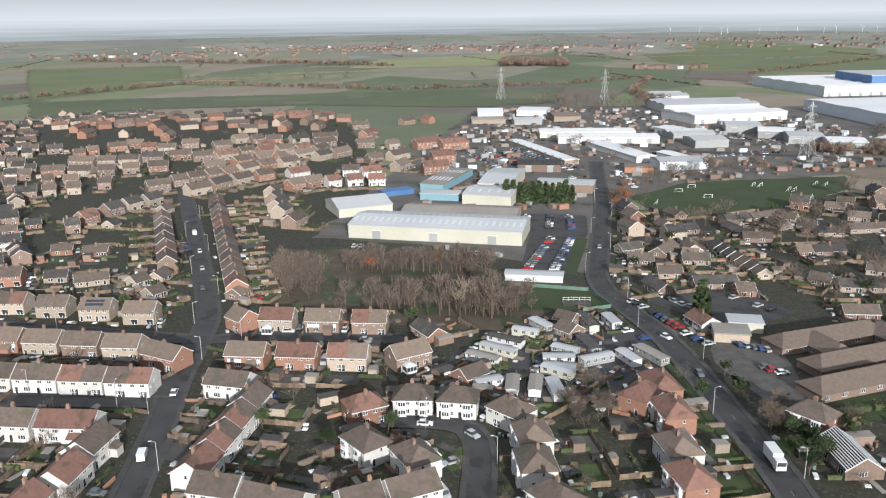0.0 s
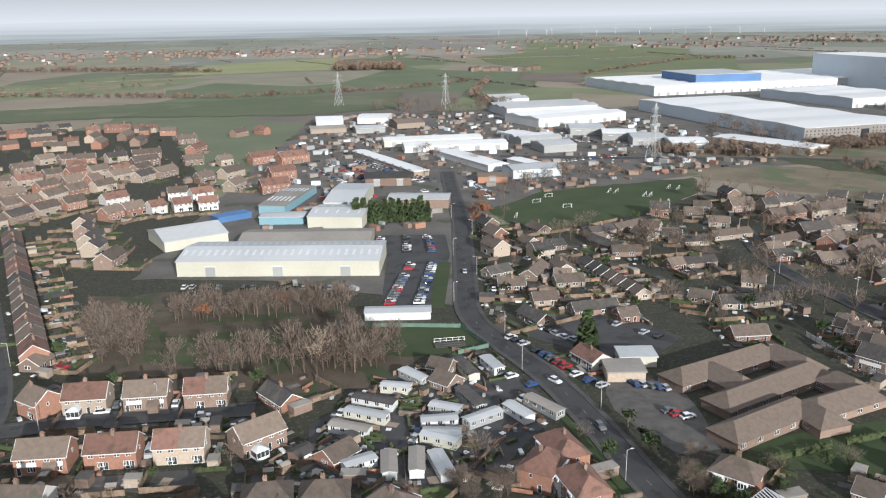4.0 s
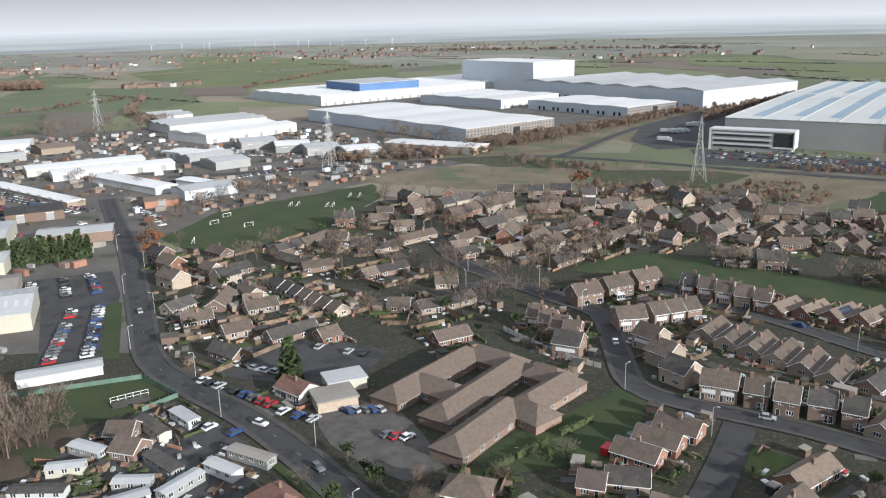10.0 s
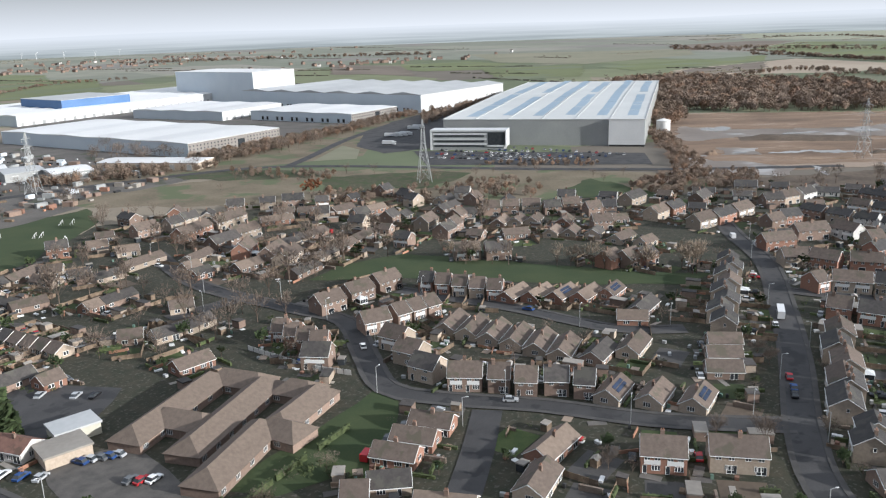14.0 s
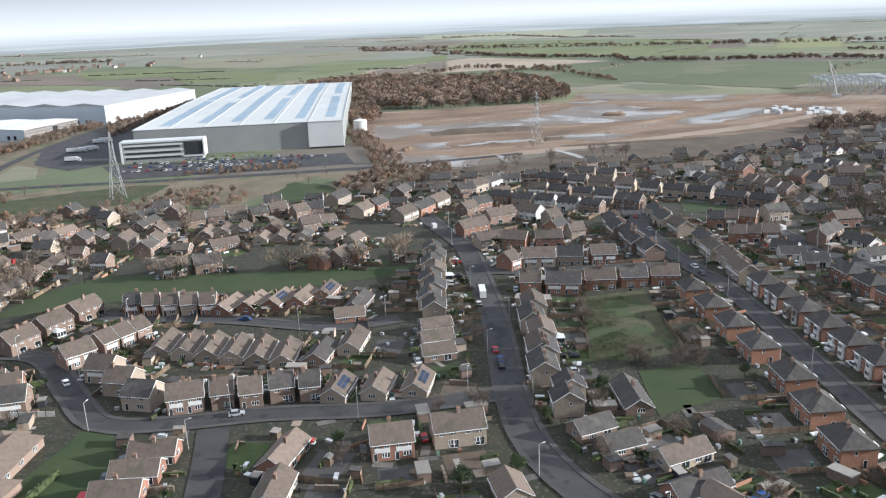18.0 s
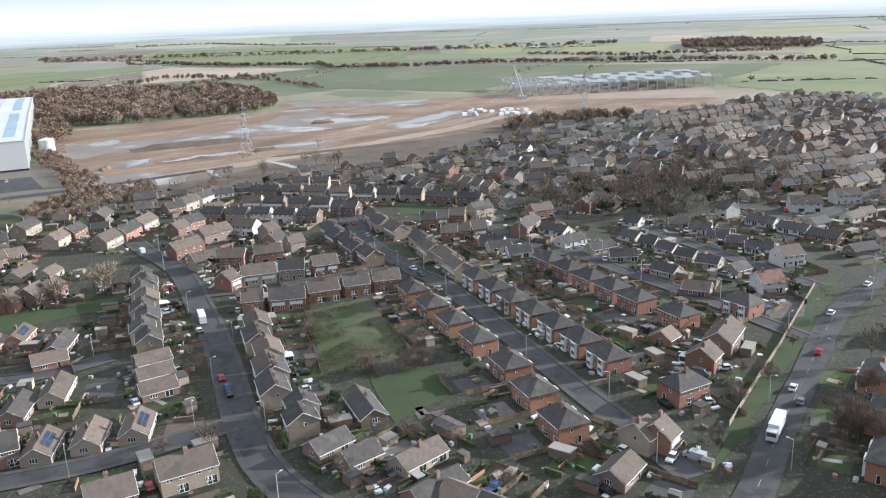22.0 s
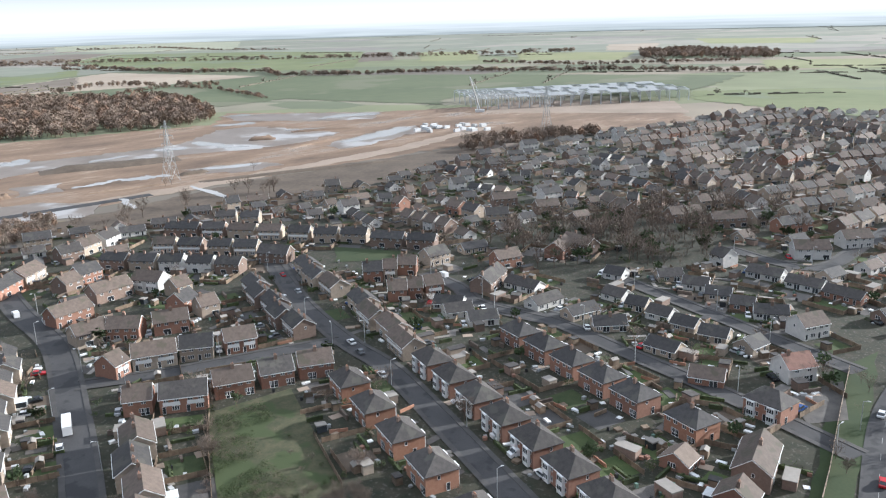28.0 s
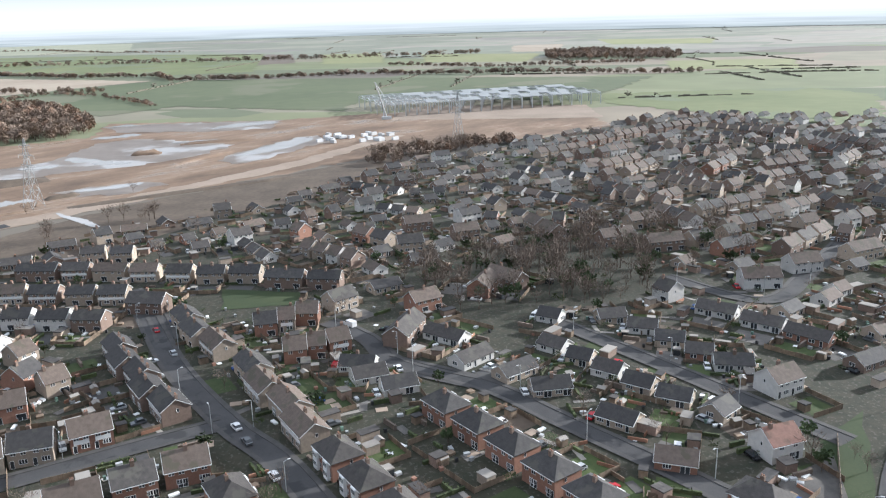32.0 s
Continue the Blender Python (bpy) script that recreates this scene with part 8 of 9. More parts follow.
wood("far_wood", [(800, 490), (850, 400), (905, 330), (960, 330), (1100, 400), (1190, 480), (1200, 735), (1100, 800), (950, 700)], 1700, 12, "dense brown bare winter wood beyond the building site")
wood("far_wood", [(660, 440), (720, 450), (800, 500), (950, 710), (900, 760), (760, 620)], 420, 9, "brown trees along the edge of the big depot")
wood("far_wood", [(-165, 1695), (-27, 1690), (-37, 1820), (-180, 1840)], 420, 12, "dark distant copse among fields")
wood("far_wood", [(1938, -299), (1815, -558), (2037, -627), (2228, -471), (2193, -344)], 520, 13, "distant dark wood across fields")
wood("far_wood", [(1160, 715), (1490, 700), (1420, 470), (1405, 480), (1465, 685), (1160, 690)], 110, 8, "brown hedge trees at the edge of a field")


wood("scrub_belt", [(285, 445), (349, 403), (398, 379), (378, 335), (356, 337), (302, 380), (262, 412)], 150, 4.5, "brown leafless scrub at the estate edge")
wood("scrub_belt", [(295, 583), (338, 497), (322, 475), (304, 493), (289, 551)], 45, 4, "brown leafless scrub beside the road")
wood("scrub_belt", [(417, 312), (462, 310), (514, 276), (464, 251), (406, 275)], 170, 5, "brown scrub between the estate and the site")
wood("scrub_belt", [(426, 443), (465, 413), (481, 373), (466, 368), (435, 406), (416, 433)], 70, 3.2, "low scrub along the distributor road")
wood("scrub_belt", [(320, 612), (450, 660), (590, 720), (640, 738), (620, 755), (520, 712), (440, 685), (300, 648)], 420, 6, "brown leafless scrub along the warehouse road")
wood("scrub_belt", [(560, 650), (700, 730), (860, 785), (850, 815), (640, 745)], 260, 6, "brown leafless scrub on a bank")
wood("scrub_belt", [(170, 600), (300, 585), (290, 640), (240, 655), (180, 640)], 130, 6, "brown leafless scrub beside the industrial estate")
wood("scrub_belt", [(455, 300), (520, 345), (640, 445), (660, 440), (540, 335), (480, 285)], 150, 5, "brown scrub at the edge of the mud")
wood("scrub_belt", [(712, 60), (765, 30), (800, -60), (775, -60), (735, 0), (700, 40)], 110, 8, "bare trees at the corner of the building site")


def treeline(pts, step, h, label):
    """A belt of trees along a line."""
    rng = random.Random(len(pts) + int(pts[0][0]))
    items = []
    for a, b in zip(pts, pts[1:]):
        a, b = Vector(a), Vector(b)
        n = int((b - a).length / step * 1.6)
        for k in range(n):
            p = a.lerp(b, k / n) + Vector((rng.uniform(-4, 4), rng.uniform(-4, 4)))
            hh = h * rng.uniform(0.3, 1.1)
            items.append((rng.choice(CROWNS), rot_at(p.x, p.y, 0, rng.uniform(0, 360)) @ Matrix.Diagonal((hh * 1.5, hh * 1.5, hh, 1))))
    merge("tree_belt", items, label, "trees")


treeline([(2007, 1028), (1976, 897), (1781, 648), (1756, 481), (1633, 423), (1603, 298), (1643, 115), (1653, 115), (1581, -77), (1553, -233), (1467, -382), (1452, -461)], 6, 10, "long winter tree belt beyond the building site")
treeline([(1918, 44), (1740, -156), (1757, -268), (1756, -465)], 7, 9, "scrubby belt of bare trees between fields")
treeline([(1299, 583), (1385, 562), (1412, 544), (1352, 455), (1175, 327)], 8, 7, "bare trees at the edge of the wood")
treeline([(2286, 1419), (2261, 1232), (2092, 983)], 12, 10, "far belt of bare trees across the fields")
treeline([(3549, 1753), (3602, 1431), (3110, 1007), (2970, 719)], 12, 9, "far hedge trees round a farm")
treeline([(-760, 960), (-637, 1228), (-260, 1136), (-21, 1241), (84, 1355)], 9, 8, "winter hedge trees beside the dark field")
treeline([(-1275, 1918), (-571, 1770), (-388, 1702)], 10, 12, "distant belt of bare trees")
treeline([(283, 1469), (614, 1909), (807, 1926)], 12, 8, "distant hedge with scattered bare trees")
treeline([(1199, 2905), (1754, 2538), (1926, 2113)], 14, 14, "distant belt of bare trees")
treeline([(90, 960), (70, 1100), (110, 1360)], 9, 9, "trees behind the industrial estate")
treeline([(2400, 1500), (2300, 900), (2250, 300), (2300, -200)], 16, 13, "distant belt of bare trees")


def hedgerows(seed, n, r0, r1, label):
    rng = random.Random(seed)
    bag = Bag()
    for _ in range(n):
        r, a = math.sqrt(rng.uniform(r0 ** 2, r1 ** 2)), rng.uniform(-1.2, 2.6)
        x, y = math.cos(a) * r, math.sin(a) * r
        d = 0.35 + rng.choice((0, math.pi / 2)) + (0 if a > 0.7 else -0.5) + rng.uniform(-0.15, 0.15)
        ln = rng.uniform(120, 420)
        m = int(ln / 7)
        for k in range(m):
            if rng.random() < 0.12:
                continue
            px, py = x + math.cos(d) * k * 7 + rng.uniform(-2, 2), y + math.sin(d) * k * 7 + rng.uniform(-2, 2)
            tall = rng.random() < 0.05
            hh = rng.uniform(5, 10) if tall else rng.uniform(1.3, 3.0)
            u, w = Vector((math.cos(d), math.sin(d), 0)), Vector((-math.sin(d), math.cos(d), 0))
            c = Vector((px, py, 0))
            if not tall:
                p = [c - u * 4.2 - w * 1.2, c + u * 4.2 - w * 1.2, c + u * 4.2 + w * 1.2, c - u * 4.2 + w * 1.2]
                z = Vector((0, 0, hh))
                bag.solid(p + [p[0] * 1 + z * rng.uniform(0.7, 1) + w * 0.5, p[1] + z * rng.uniform(0.7, 1) + w * 0.5, p[2] + z * rng.uniform(0.7, 1) - w * 0.5, p[3] + z * rng.uniform(0.7, 1) - w * 0.5], BOX_F)
                continue
            for _ in range(14):
                q = c + Vector((rng.gauss(0, 1.8), rng.gauss(0, 1.8), hh * rng.uniform(0.3, 0.95)))
                s = Vector((rng.uniform(-1, 1), rng.uniform(-1, 1), rng.uniform(-0.3, 0.6))).normalized() * hh * 0.22
                v = s.orthogonal().normalized() * hh * 0.13
                bag.solid([q - s, q + v, q + s, q - v], [(0, 1, 2, 3)])
    tagged(new("hedgerow", bag.mesh("hedgerow", M["far_hedge"])), label, "hedge", kind="stuff")


hedgerows(3, 60, 1150, 2300, "dark winter hedges between the fields")
hedgerows(4, 110, 2300, 4400, "dark lines of far hedges and trees")
# far settlements: many tiny pale houses
rng = random.Random(9)
bag = Bag()
for (cx, cy, sx, sy, n) in ((-500, 2600, 420, 160, 260), (-1200, 2200, 200, 80, 60), (900, 2700, 300, 90, 60), (1500, 1900, 250, 80, 45), (1100, 3300, 600, 120, 120), (150, 1620, 60, 20, 12)):
    for _ in range(n):
        x, y, a = rng.gauss(cx, sx), rng.gauss(cy, sy), rng.uniform(0, 3)
        w, d, h = rng.uniform(8, 18), rng.uniform(7, 9), rng.uniform(5, 7)
        m = rot_at(x, y, 0, math.degrees(a))
        bag.box(-w / 2, -d / 2, 0, w / 2, d / 2, h, 1 if rng.random() < 0.93 else 0, m)
        p = [m @ Vector(q) for q in ((-w / 2, -d / 2, h), (w / 2, -d / 2, h), (w / 2, d / 2, h), (-w / 2, d / 2, h), (-w / 2, 0, h + 2.5), (w / 2, 0, h + 2.5))]
        bag.solid(p, [(0, 1, 5, 4), (2, 3, 4, 5), (1, 2, 5), (3, 0, 4)], 2)
tagged(new("far_village", bag.mesh("far_village", M["render"], M["brick_brown"], M["roof_brown"])), "scattered far houses of distant villages", "village", kind="stuff")
# wind turbines on the skyline
blade = Bag()
for k in range(3):
    a = k * math.tau / 3 + 0.4
    blade.bar((0, -1.0, 0), (math.cos(a) * 17, -1.0, math.sin(a) * 17), 0.8)
BL = blade.mesh("rotor", M["metal_white"])
mast = Bag().bar((0, 0, -0.3), (0, 0, 42), 1.3).mesh("mast", M["metal_white"])
for k in range(15):
    t = tagged(new("wind_turbine"), "white wind turbine far off on the plain", "wind turbine", "far wind turbines")
    t.matrix_basis = rot_at(420 + k * 95 + rng.uniform(-30, 30), 4250 + rng.uniform(-150, 120), 0, rng.uniform(-20, 20)) @ Matrix.Scale(0.68, 4)
    part("mast", mast, t)
    part("rotor", BL, t, pose(0, 0, 42))


# ---- vehicles ----
def car_meshes(L, W, H, van=False):
    body, glass = Bag(), Bag()
    y, z0, zb = W / 2, 0.25, H * 0.56
    if van:
        prof = [(-L / 2, z0), (L / 2, z0), (L / 2, zb), (L * 0.36, zb + 0.1), (L * 0.22, H - 0.05), (-L / 2, H)]
    else:
        prof = [(-L / 2, z0), (L / 2, z0), (L / 2 - 0.05, zb - 0.12), (L * 0.22, zb), (-L * 0.42, zb), (-L / 2, zb - 0.08)]
    n = len(prof)
    body.solid([(x, -y, z) for x, z in prof] + [(x, y, z) for x, z in prof], [tuple(range(n)), tuple(range(2 * n - 1, n - 1, -1))] + [(i, n + i, n + (i + 1) % n, (i + 1) % n) for i in range(n)])
    if van:
        glass.box(L * 0.2, -y - 0.01, zb + 0.15, L * 0.3, y + 0.01, H - 0.35)
        glass.solid([(L * 0.365, -y * 0.9, zb + 0.13), (L * 0.365, y * 0.9, zb + 0.13), (L * 0.235, y * 0.88, H - 0.12), (L * 0.235, -y * 0.88, H - 0.12)], [(0, 1, 2, 3)])
    else:
        a, b, c, d = L * 0.22, L * 0.06, -L * 0.30, -L * 0.43
        q = y * 0.80
        glass.solid([(a, -y * 0.94, zb), (a, y * 0.94, zb), (d, y * 0.94, zb), (d, -y * 0.94, zb), (b, -q, H - 0.06), (b, q, H - 0.06), (c, q, H - 0.06), (c, -q, H - 0.06)],
                    [(0, 4, 5, 1), (1, 5, 6, 2), (2, 6, 7, 3), (3, 7, 4, 0)])
        body.box(c - 0.05, -q - 0.02, H - 0.06, b + 0.05, q + 0.02, H)
    return body, glass


wb = bmesh.new()
bmesh.ops.create_cone(wb, cap_ends=True, segments=12, radius1=0.32, radius2=0.32, depth=0.22, matrix=pose(0, 0, 0, 90))
WHEEL = mesh_of(wb, "wheel", M["tyre"])
CARS = {}
for i, pm in enumerate(CAR_PAINT):
    for kind, dims in (("car", (4.2, 1.75, 1.48)), ("van", (5.0, 1.95, 2.1))):
        bb, gg = car_meshes(*dims, van=kind == "van")
        CARS[kind, i] = (bb.mesh("body", pm), gg.mesh("glasshouse", M["glass"]), dims)
CR = random.Random(31)


CAR_WAIT = []


def car(x, y, ang, colour=None, kind="car", z=0.22, group="parked cars"):
    i = CR.choices(range(6), (30, 22, 18, 14, 9, 9))[0] if colour is None else colour
    CAR_WAIT.append((x, y, ang, i, kind, z, group))


def park(x, y, ang, colour, kind, z, group):
    i = colour
    b, g, (L, W, H) = CARS[kind, i]
    root = new("van" if kind == "van" else "car")
    root.matrix_basis = rot_at(x, y, z, ang)
    tagged(root, "%s %s parked on the ground beside houses" % (CAR_NAME[i], "panel van" if kind == "van" else "hatchback car") if group == "parked cars" else "%s %s on the tarmac" % (CAR_NAME[i], "panel van" if kind == "van" else "car"), kind, group)
    part("body", b, root)
    part("glasshouse", g, root)
    if seen_from(x, y) < 190:
        for sx in (-1, 1):
            for sy in (-1, 1):
                part("wheel", WHEEL, root, pose(sx * L * 0.31, sy * (W / 2 - 0.08), 0.31))


def cars_between(x0, y0, x1, y1, n, ang, group, z=0.2, skip=0.1):
    for k in range(n):
        t = k / max(n - 1, 1)
        if CR.random() > skip:
            car(x0 + (x1 - x0) * t + CR.uniform(-0.2, 0.2), y0 + (y1 - y0) * t + CR.uniform(-0.3, 0.3), ang + CR.uniform(-3, 3), group=group, z=z)


# factory car park
cars_between(-5, 345, -13, 293, 18, 5, "factory car park cars", 0.14)
cars_between(4, 343, -2, 293, 18, 5, "factory car park cars", 0.14)
cars_between(-20, 386, -19, 362, 8, 5, "factory car park cars", 0.14)
cars_between(-8, 388, -7, 362, 9, 5, "factory car park cars", 0.14)
cars_between(2, 388, 4, 362, 9, 5, "factory car park cars", 0.14)
# forecourt beside the main road
cars_between(28, 257, 42, 232, 9, 30, "forecourt cars", 0.16)
cars_between(44, 226, 50, 218, 3, 30, "forecourt cars", 0.16)
cars_between(59, 219, 67, 216, 5, 115, "care home cars", 0.15)
cars_between(62, 204, 68, 198, 4, 20, "care home cars", 0.15)
cars_between(36, 268, 50, 250, 7, 120, "forecourt cars", 0.16)
cars_between(62, 270, 76, 254, 5, 40, "forecourt cars", 0.16, 0.3)
cars_between(20, 232, 30, 220, 5, 30, "caravan park cars", 0.15)
# dealers and yards of the industrial estate
cars_between(-48, 610, 0, 525, 34, 30, "yard cars", 0.1)
cars_between(-40, 612, 8, 527, 34, 30, "yard cars", 0.1)
cars_between(-58, 600, -20, 530, 26, 30, "yard cars", 0.1)
cars_between(-66, 596, -30, 522, 26, 30, "yard cars", 0.1, 0.25)
cars_between(-80, 590, -50, 530, 20, 30, "yard cars", 0.1, 0.3)
cars_between(0, 500, 10, 476, 9, 10, "yard cars", 0.1, 0.2)
cars_between(-30, 484, 8, 480, 13, 95, "yard cars", 0.1, 0.2)
cars_between(62, 522, 92, 528, 11, 100, "yard cars", 0.1, 0.2)
cars_between(40, 600, 64, 552, 18, 30, "yard cars", 0.1, 0.3)
cars_between(-70, 700, -30, 706, 14, 95, "yard cars", 0.1, 0.3)
cars_between(120, 700, 190, 640, 26, 50, "yard cars", 0.1, 0.35)
cars_between(100, 590, 150, 612, 18, 110, "yard cars", 0.1, 0.3)
cars_between(-95, 318, -30, 312, 20, 85, "yard cars", 0.1, 0.4)
cars_between(40, 470, 30, 540, 16, 10, "yard cars", 0.1, 0.2)
for k in range(5):
    cars_between(425 + k * 15, 500 + k * 10 - 8, 468 + k * 13, 405 - k * 7, 30, 30, "depot car park cars", 0.16, 0.12)
# on the roads
for x, y, a, c, kd in ((17, 330, 90, 1, "car"), (37, 222, -55, 0, "car"), (44, 194, -75, 2, "car"), (150, 226, 60, 0, "car"), (153, 166, -50, 1, "car"), (211, 210, 105, 4, "car"),
                       (216, 119, 30, 5, "car"), (210, 115, 30, 4, "car"), (206, 113, 30, 3, "car"), (252, 140, 30, 0, "car"), (299, -88, -40, 0, "car"), (270, -66, -33, 0, "car"),
                       (238, -52, -26, 5, "car"), (214, -38, -26, 0, "car"), (206, -37.5, -26, 2, "car"), (241, 22, 29, 0, "car"), (295, 65, 29, 0, "car"), (250, 27, 119, 0, "van"), (259, 31, 119, 0, "van"), (278, 42, 119, 0, "car"), (273, 38, 119, 3, "car"), (183, -3, 150, 0, "car"), (177, -1, 150, 0, "car"), (205, -14, 100, 0, "car"), (226, -23, 100, 0, "car"),
                       (-118, 260, 120, 0, "car"), (-150, 275, 120, 1, "car"), (-163, 300, 120, 0, "car"), (-180, 330, 120, 0, "van"), (-138, 250, 120, 2, "car"), (-104, 160, 105, 0, "car"),
                       (-95, 126, 110, 0, "van"), (-30, 152, 5, 0, "car"), (-17, 148, -40, 1, "car"), (-88, 210, 8, 0, "car"), (-60, 206, 5, 1, "car"), (340, 190, 40, 0, "van"), (347, 205, 40, 0, "van"),
                       (320, 78, 30, 0, "car"), (312, 74, 30, 2, "car"), (372, 107, 28, 1, "car"), (393, 118, 28, 5, "car"), (352, 36, 20, 0, "car"), (390, 52, 40, 0, "van")):
    car(x, y, a, c, kd, 0.27, "road cars")


def truck(x, y, ang, L, label, name, z=0.28):
    root = tagged(new(name), label, name.replace("_", " "))
    root.matrix_basis = rot_at(x, y, z, ang)
    part("box", Bag().box(-L / 2, -1.25, 0.9, L / 2 - 2.3, 1.25, 3.7).mesh("box", M["metal_white"]), root)
    part("cab", Bag().box(L / 2 - 2.1, -1.2, 0.5, L / 2, 1.2, 2.9).mesh("cab", M["metal_white"]), root)
    part("windscreen", Bag().box(L / 2 - 0.02, -1.05, 1.6, L / 2 + 0.02, 1.05, 2.6).mesh("windscreen", M["glass"]), root)
    part("chassis", Bag().box(-L / 2 + 0.1, -1.0, 0.5, L / 2 - 2.0, 1.0, 0.88).mesh("chassis", M["tyre"]), root)
    for sx in (-0.38, -0.28, 0.36):
        for sy in (-1, 1):
            part("wheel", WHEEL, root, pose(sx * L, sy * 1.05, 0.45) @ Matrix.Diagonal((1.45, 1.3, 1.45, 1)))


truck(190, -27, 154, 11, "white box lorry on the main road", "lorry")
truck(55, 145, -80, 8, "white box lorry driving on the main road", "lorry")
bus = tagged(new("minibus"), "white minibus on the estate road", "bus")
bus.matrix_basis = rot_at(262, 143, 0.27, 28)
part("body", Bag().box(-4.2, -1.15, 0.4, 4.2, 1.15, 2.9).mesh("body", CAR_PAINT[0]), bus)
for sy in (-1, 1):
    part("window", Bag().box(-3.6, sy * 1.17 - 0.015, 1.4, 3.8, sy * 1.17 + 0.015, 2.4).mesh("window", M["glass"]), bus)
    for sx in (-2.6, 2.6):
        part("wheel", WHEEL, bus, pose(sx, sy * 1.05, 0.42) @ Matrix.Diagonal((1.3, 1.2, 1.3, 1)))
part("windscreen", Bag().box(4.19, -1.0, 1.3, 4.22, 1.0, 2.6).mesh("windscreen", M["glass"]), bus)

# ---- gardens: drives, lawns, fences, sheds ----
GR = random.Random(41)
SHED = None


def garden_shed(x, y, ang):
    global SHED
    if SHED is None:
        SHED = new("garden_shed")
        tagged(SHED, "small weathered timber garden shed", "shed", "garden sheds")
        part("wall", Bag().box(-1.2, -0.9, -0.1, 1.2, 0.9, 1.9).mesh("wall", M["fence"]), SHED)
        part("roof", pitched(2.4, 1.8, 1.9, 2.35, 0.12, 0.06).mesh("roof", M["roof_old"]), SHED)
        SHED.matrix_basis = rot_at(x, y, 0.06, ang)
    else:
        copy_thing(SHED, rot_at(x, y, 0.06, ang))


FPANEL, FPOST = Bag().box(0.06, -0.03, 0.05, 2.34, 0.03, 1.55).mesh("panel", M["fence"]), Bag().box(-0.06, -0.06, -0.1, 0.06, 0.06, 1.68).mesh("post", M["fence"])
FENCE_FAR, FENCES = [], 0


def fence_line(x0, y0, x1, y1):
    global FENCES
    d = math.hypot(x1 - x0, y1 - y0)
    n = max(1, round(d / 2.4))
    m = rot_at(x0, y0, 0.06, math.degrees(math.atan2(y1 - y0, x1 - x0)))
    single = seen_from(x0, y0) < 205 and FENCES < 30
    root = None
    if single:
        FENCES += 1
        root = tagged(new("fence"), "weathered timber panel fence between gardens", "fence", "garden fences")
        root.matrix_basis = m
    for k in range(n):
        s = Matrix.Diagonal((d / n / 2.4, 1, GR.uniform(0.92, 1.04), 1))
        for data, name in ((FPANEL, "panel"), (FPOST, "post")):
            q = pose(k * d / n, 0, 0) @ s
            if single:
                part(name, data, root, q)
            else:
                FENCE_FAR.append((data, m @ q))


LAWNS, LAWN_AT = [], []
placed_cars = 0
for idx, (x, y, ang, L, D, kind, dist, *_) in enumerate(PLOTS):
    if kind in ("care", "garage", "frame", "hall"):
        continue
    c, s = math.cos(radians(ang)), math.sin(radians(ang))

    def at(u, v):
        return x + c * u - s * v, y + s * u + c * v

    def free(px, py, r=1.5):
        return not near_road(px, py, 2.0) and clear_of_houses(px, py, r + 0.4) and not open_ground(px, py)

    if kind == "cara" and GR.random() < 0.75:
        p, q = at(-L / 2 - 1, -D / 2 - 1.9), at(L / 2 + 1, -D / 2 - 1.9)
        if clear_of_houses(*p, 0.4) and clear_of_houses(*q, 0.4) and clear_of_houses((p[0] + q[0]) / 2, (p[1] + q[1]) / 2, 0.4):
            fence_line(*p, *q)
        p, q = at(L / 2 + 1.6, -2.5), at(L / 2 + 1.6, 2.5)
        if clear_of_houses(*p, 0.3) and clear_of_houses(*q, 0.3):
            fence_line(*p, *q)
    if dist < 560 and kind != "cara":
        for v in (D / 2 + 7.5, -D / 2 - 7.5):
            px, py = at(0, v)
            if free(px, py, 0.0) and GR.random() < 0.85 and not any(abs(px - a) < 9 and abs(py - b) < 9 for a, b in LAWN_AT):
                LAWN_AT.append((px, py))
                w, h = L * 0.42, 4.6
                q = [at(-w, v - h), at(w, v - h), at(w, v + h), at(-w, v + h)]
                m = GR.choice(("lawn", "lawn", "drive", "lawn", "pave", "soil", "lawn"))
                LAWNS.append((raw("plot", [(a[0], a[1], 0.062 + 0.005 * (len(LAWNS) % 9)) for a in q], [(0, 1, 2, 3)], M[m]), Matrix.Identity(4)))
        # fences down the plot's sides and across its end
        for v in (1, -1):
            px, py = at(0, v * (D / 2 + 9))
            if not free(px, py, 0.2):
                continue
            p, q = at(-L / 2 - 0.4, v * (D / 2 + 0.3)), at(-L / 2 - 0.4, v * (D / 2 + 12))
            if not near_road(*q, 1.0) and GR.random() < 0.85:
                fence_line(*p, *q)
            p, q = at(-L / 2 - 0.4, v * (D / 2 + 12)), at(L / 2 + 0.4, v * (D / 2 + 12))
            if not near_road(*p, 1.0) and not near_road(*q, 1.0) and GR.random() < 0.6 and free((p[0] + q[0]) / 2, (p[1] + q[1]) / 2, 0.0):
                fence_line(*p, *q)
        if dist < 300 and GR.random() < 0.55:
            u, v = GR.uniform(-L / 2, L / 2), GR.choice((1, -1)) * (D / 2 + GR.uniform(7, 11))
            px, py = at(u, v)
            if free(px, py, 1.8):
                garden_shed(px, py, ang + GR.choice((0, 90)))
    if dist < 420 and GR.random() < (0.62 if dist < 300 else 0.4) and placed_cars < 330:
        for u, v, da in ((L / 2 + 1.7, GR.uniform(-2, 2), 90), (GR.uniform(-L / 3, L / 3), -D / 2 - 4.5, 90), (GR.uniform(-L / 3, L / 3), D / 2 + 4.5, 90)):
            px, py = at(u, v)
            if not near_road(px, py, 1.2) and clear_of_houses(px, py, 1.1):
                car(px, py, ang + da + GR.choice((0, 180)), None, "van" if GR.random() < 0.08 else "car", 0.12)
                placed_cars += 1
                break

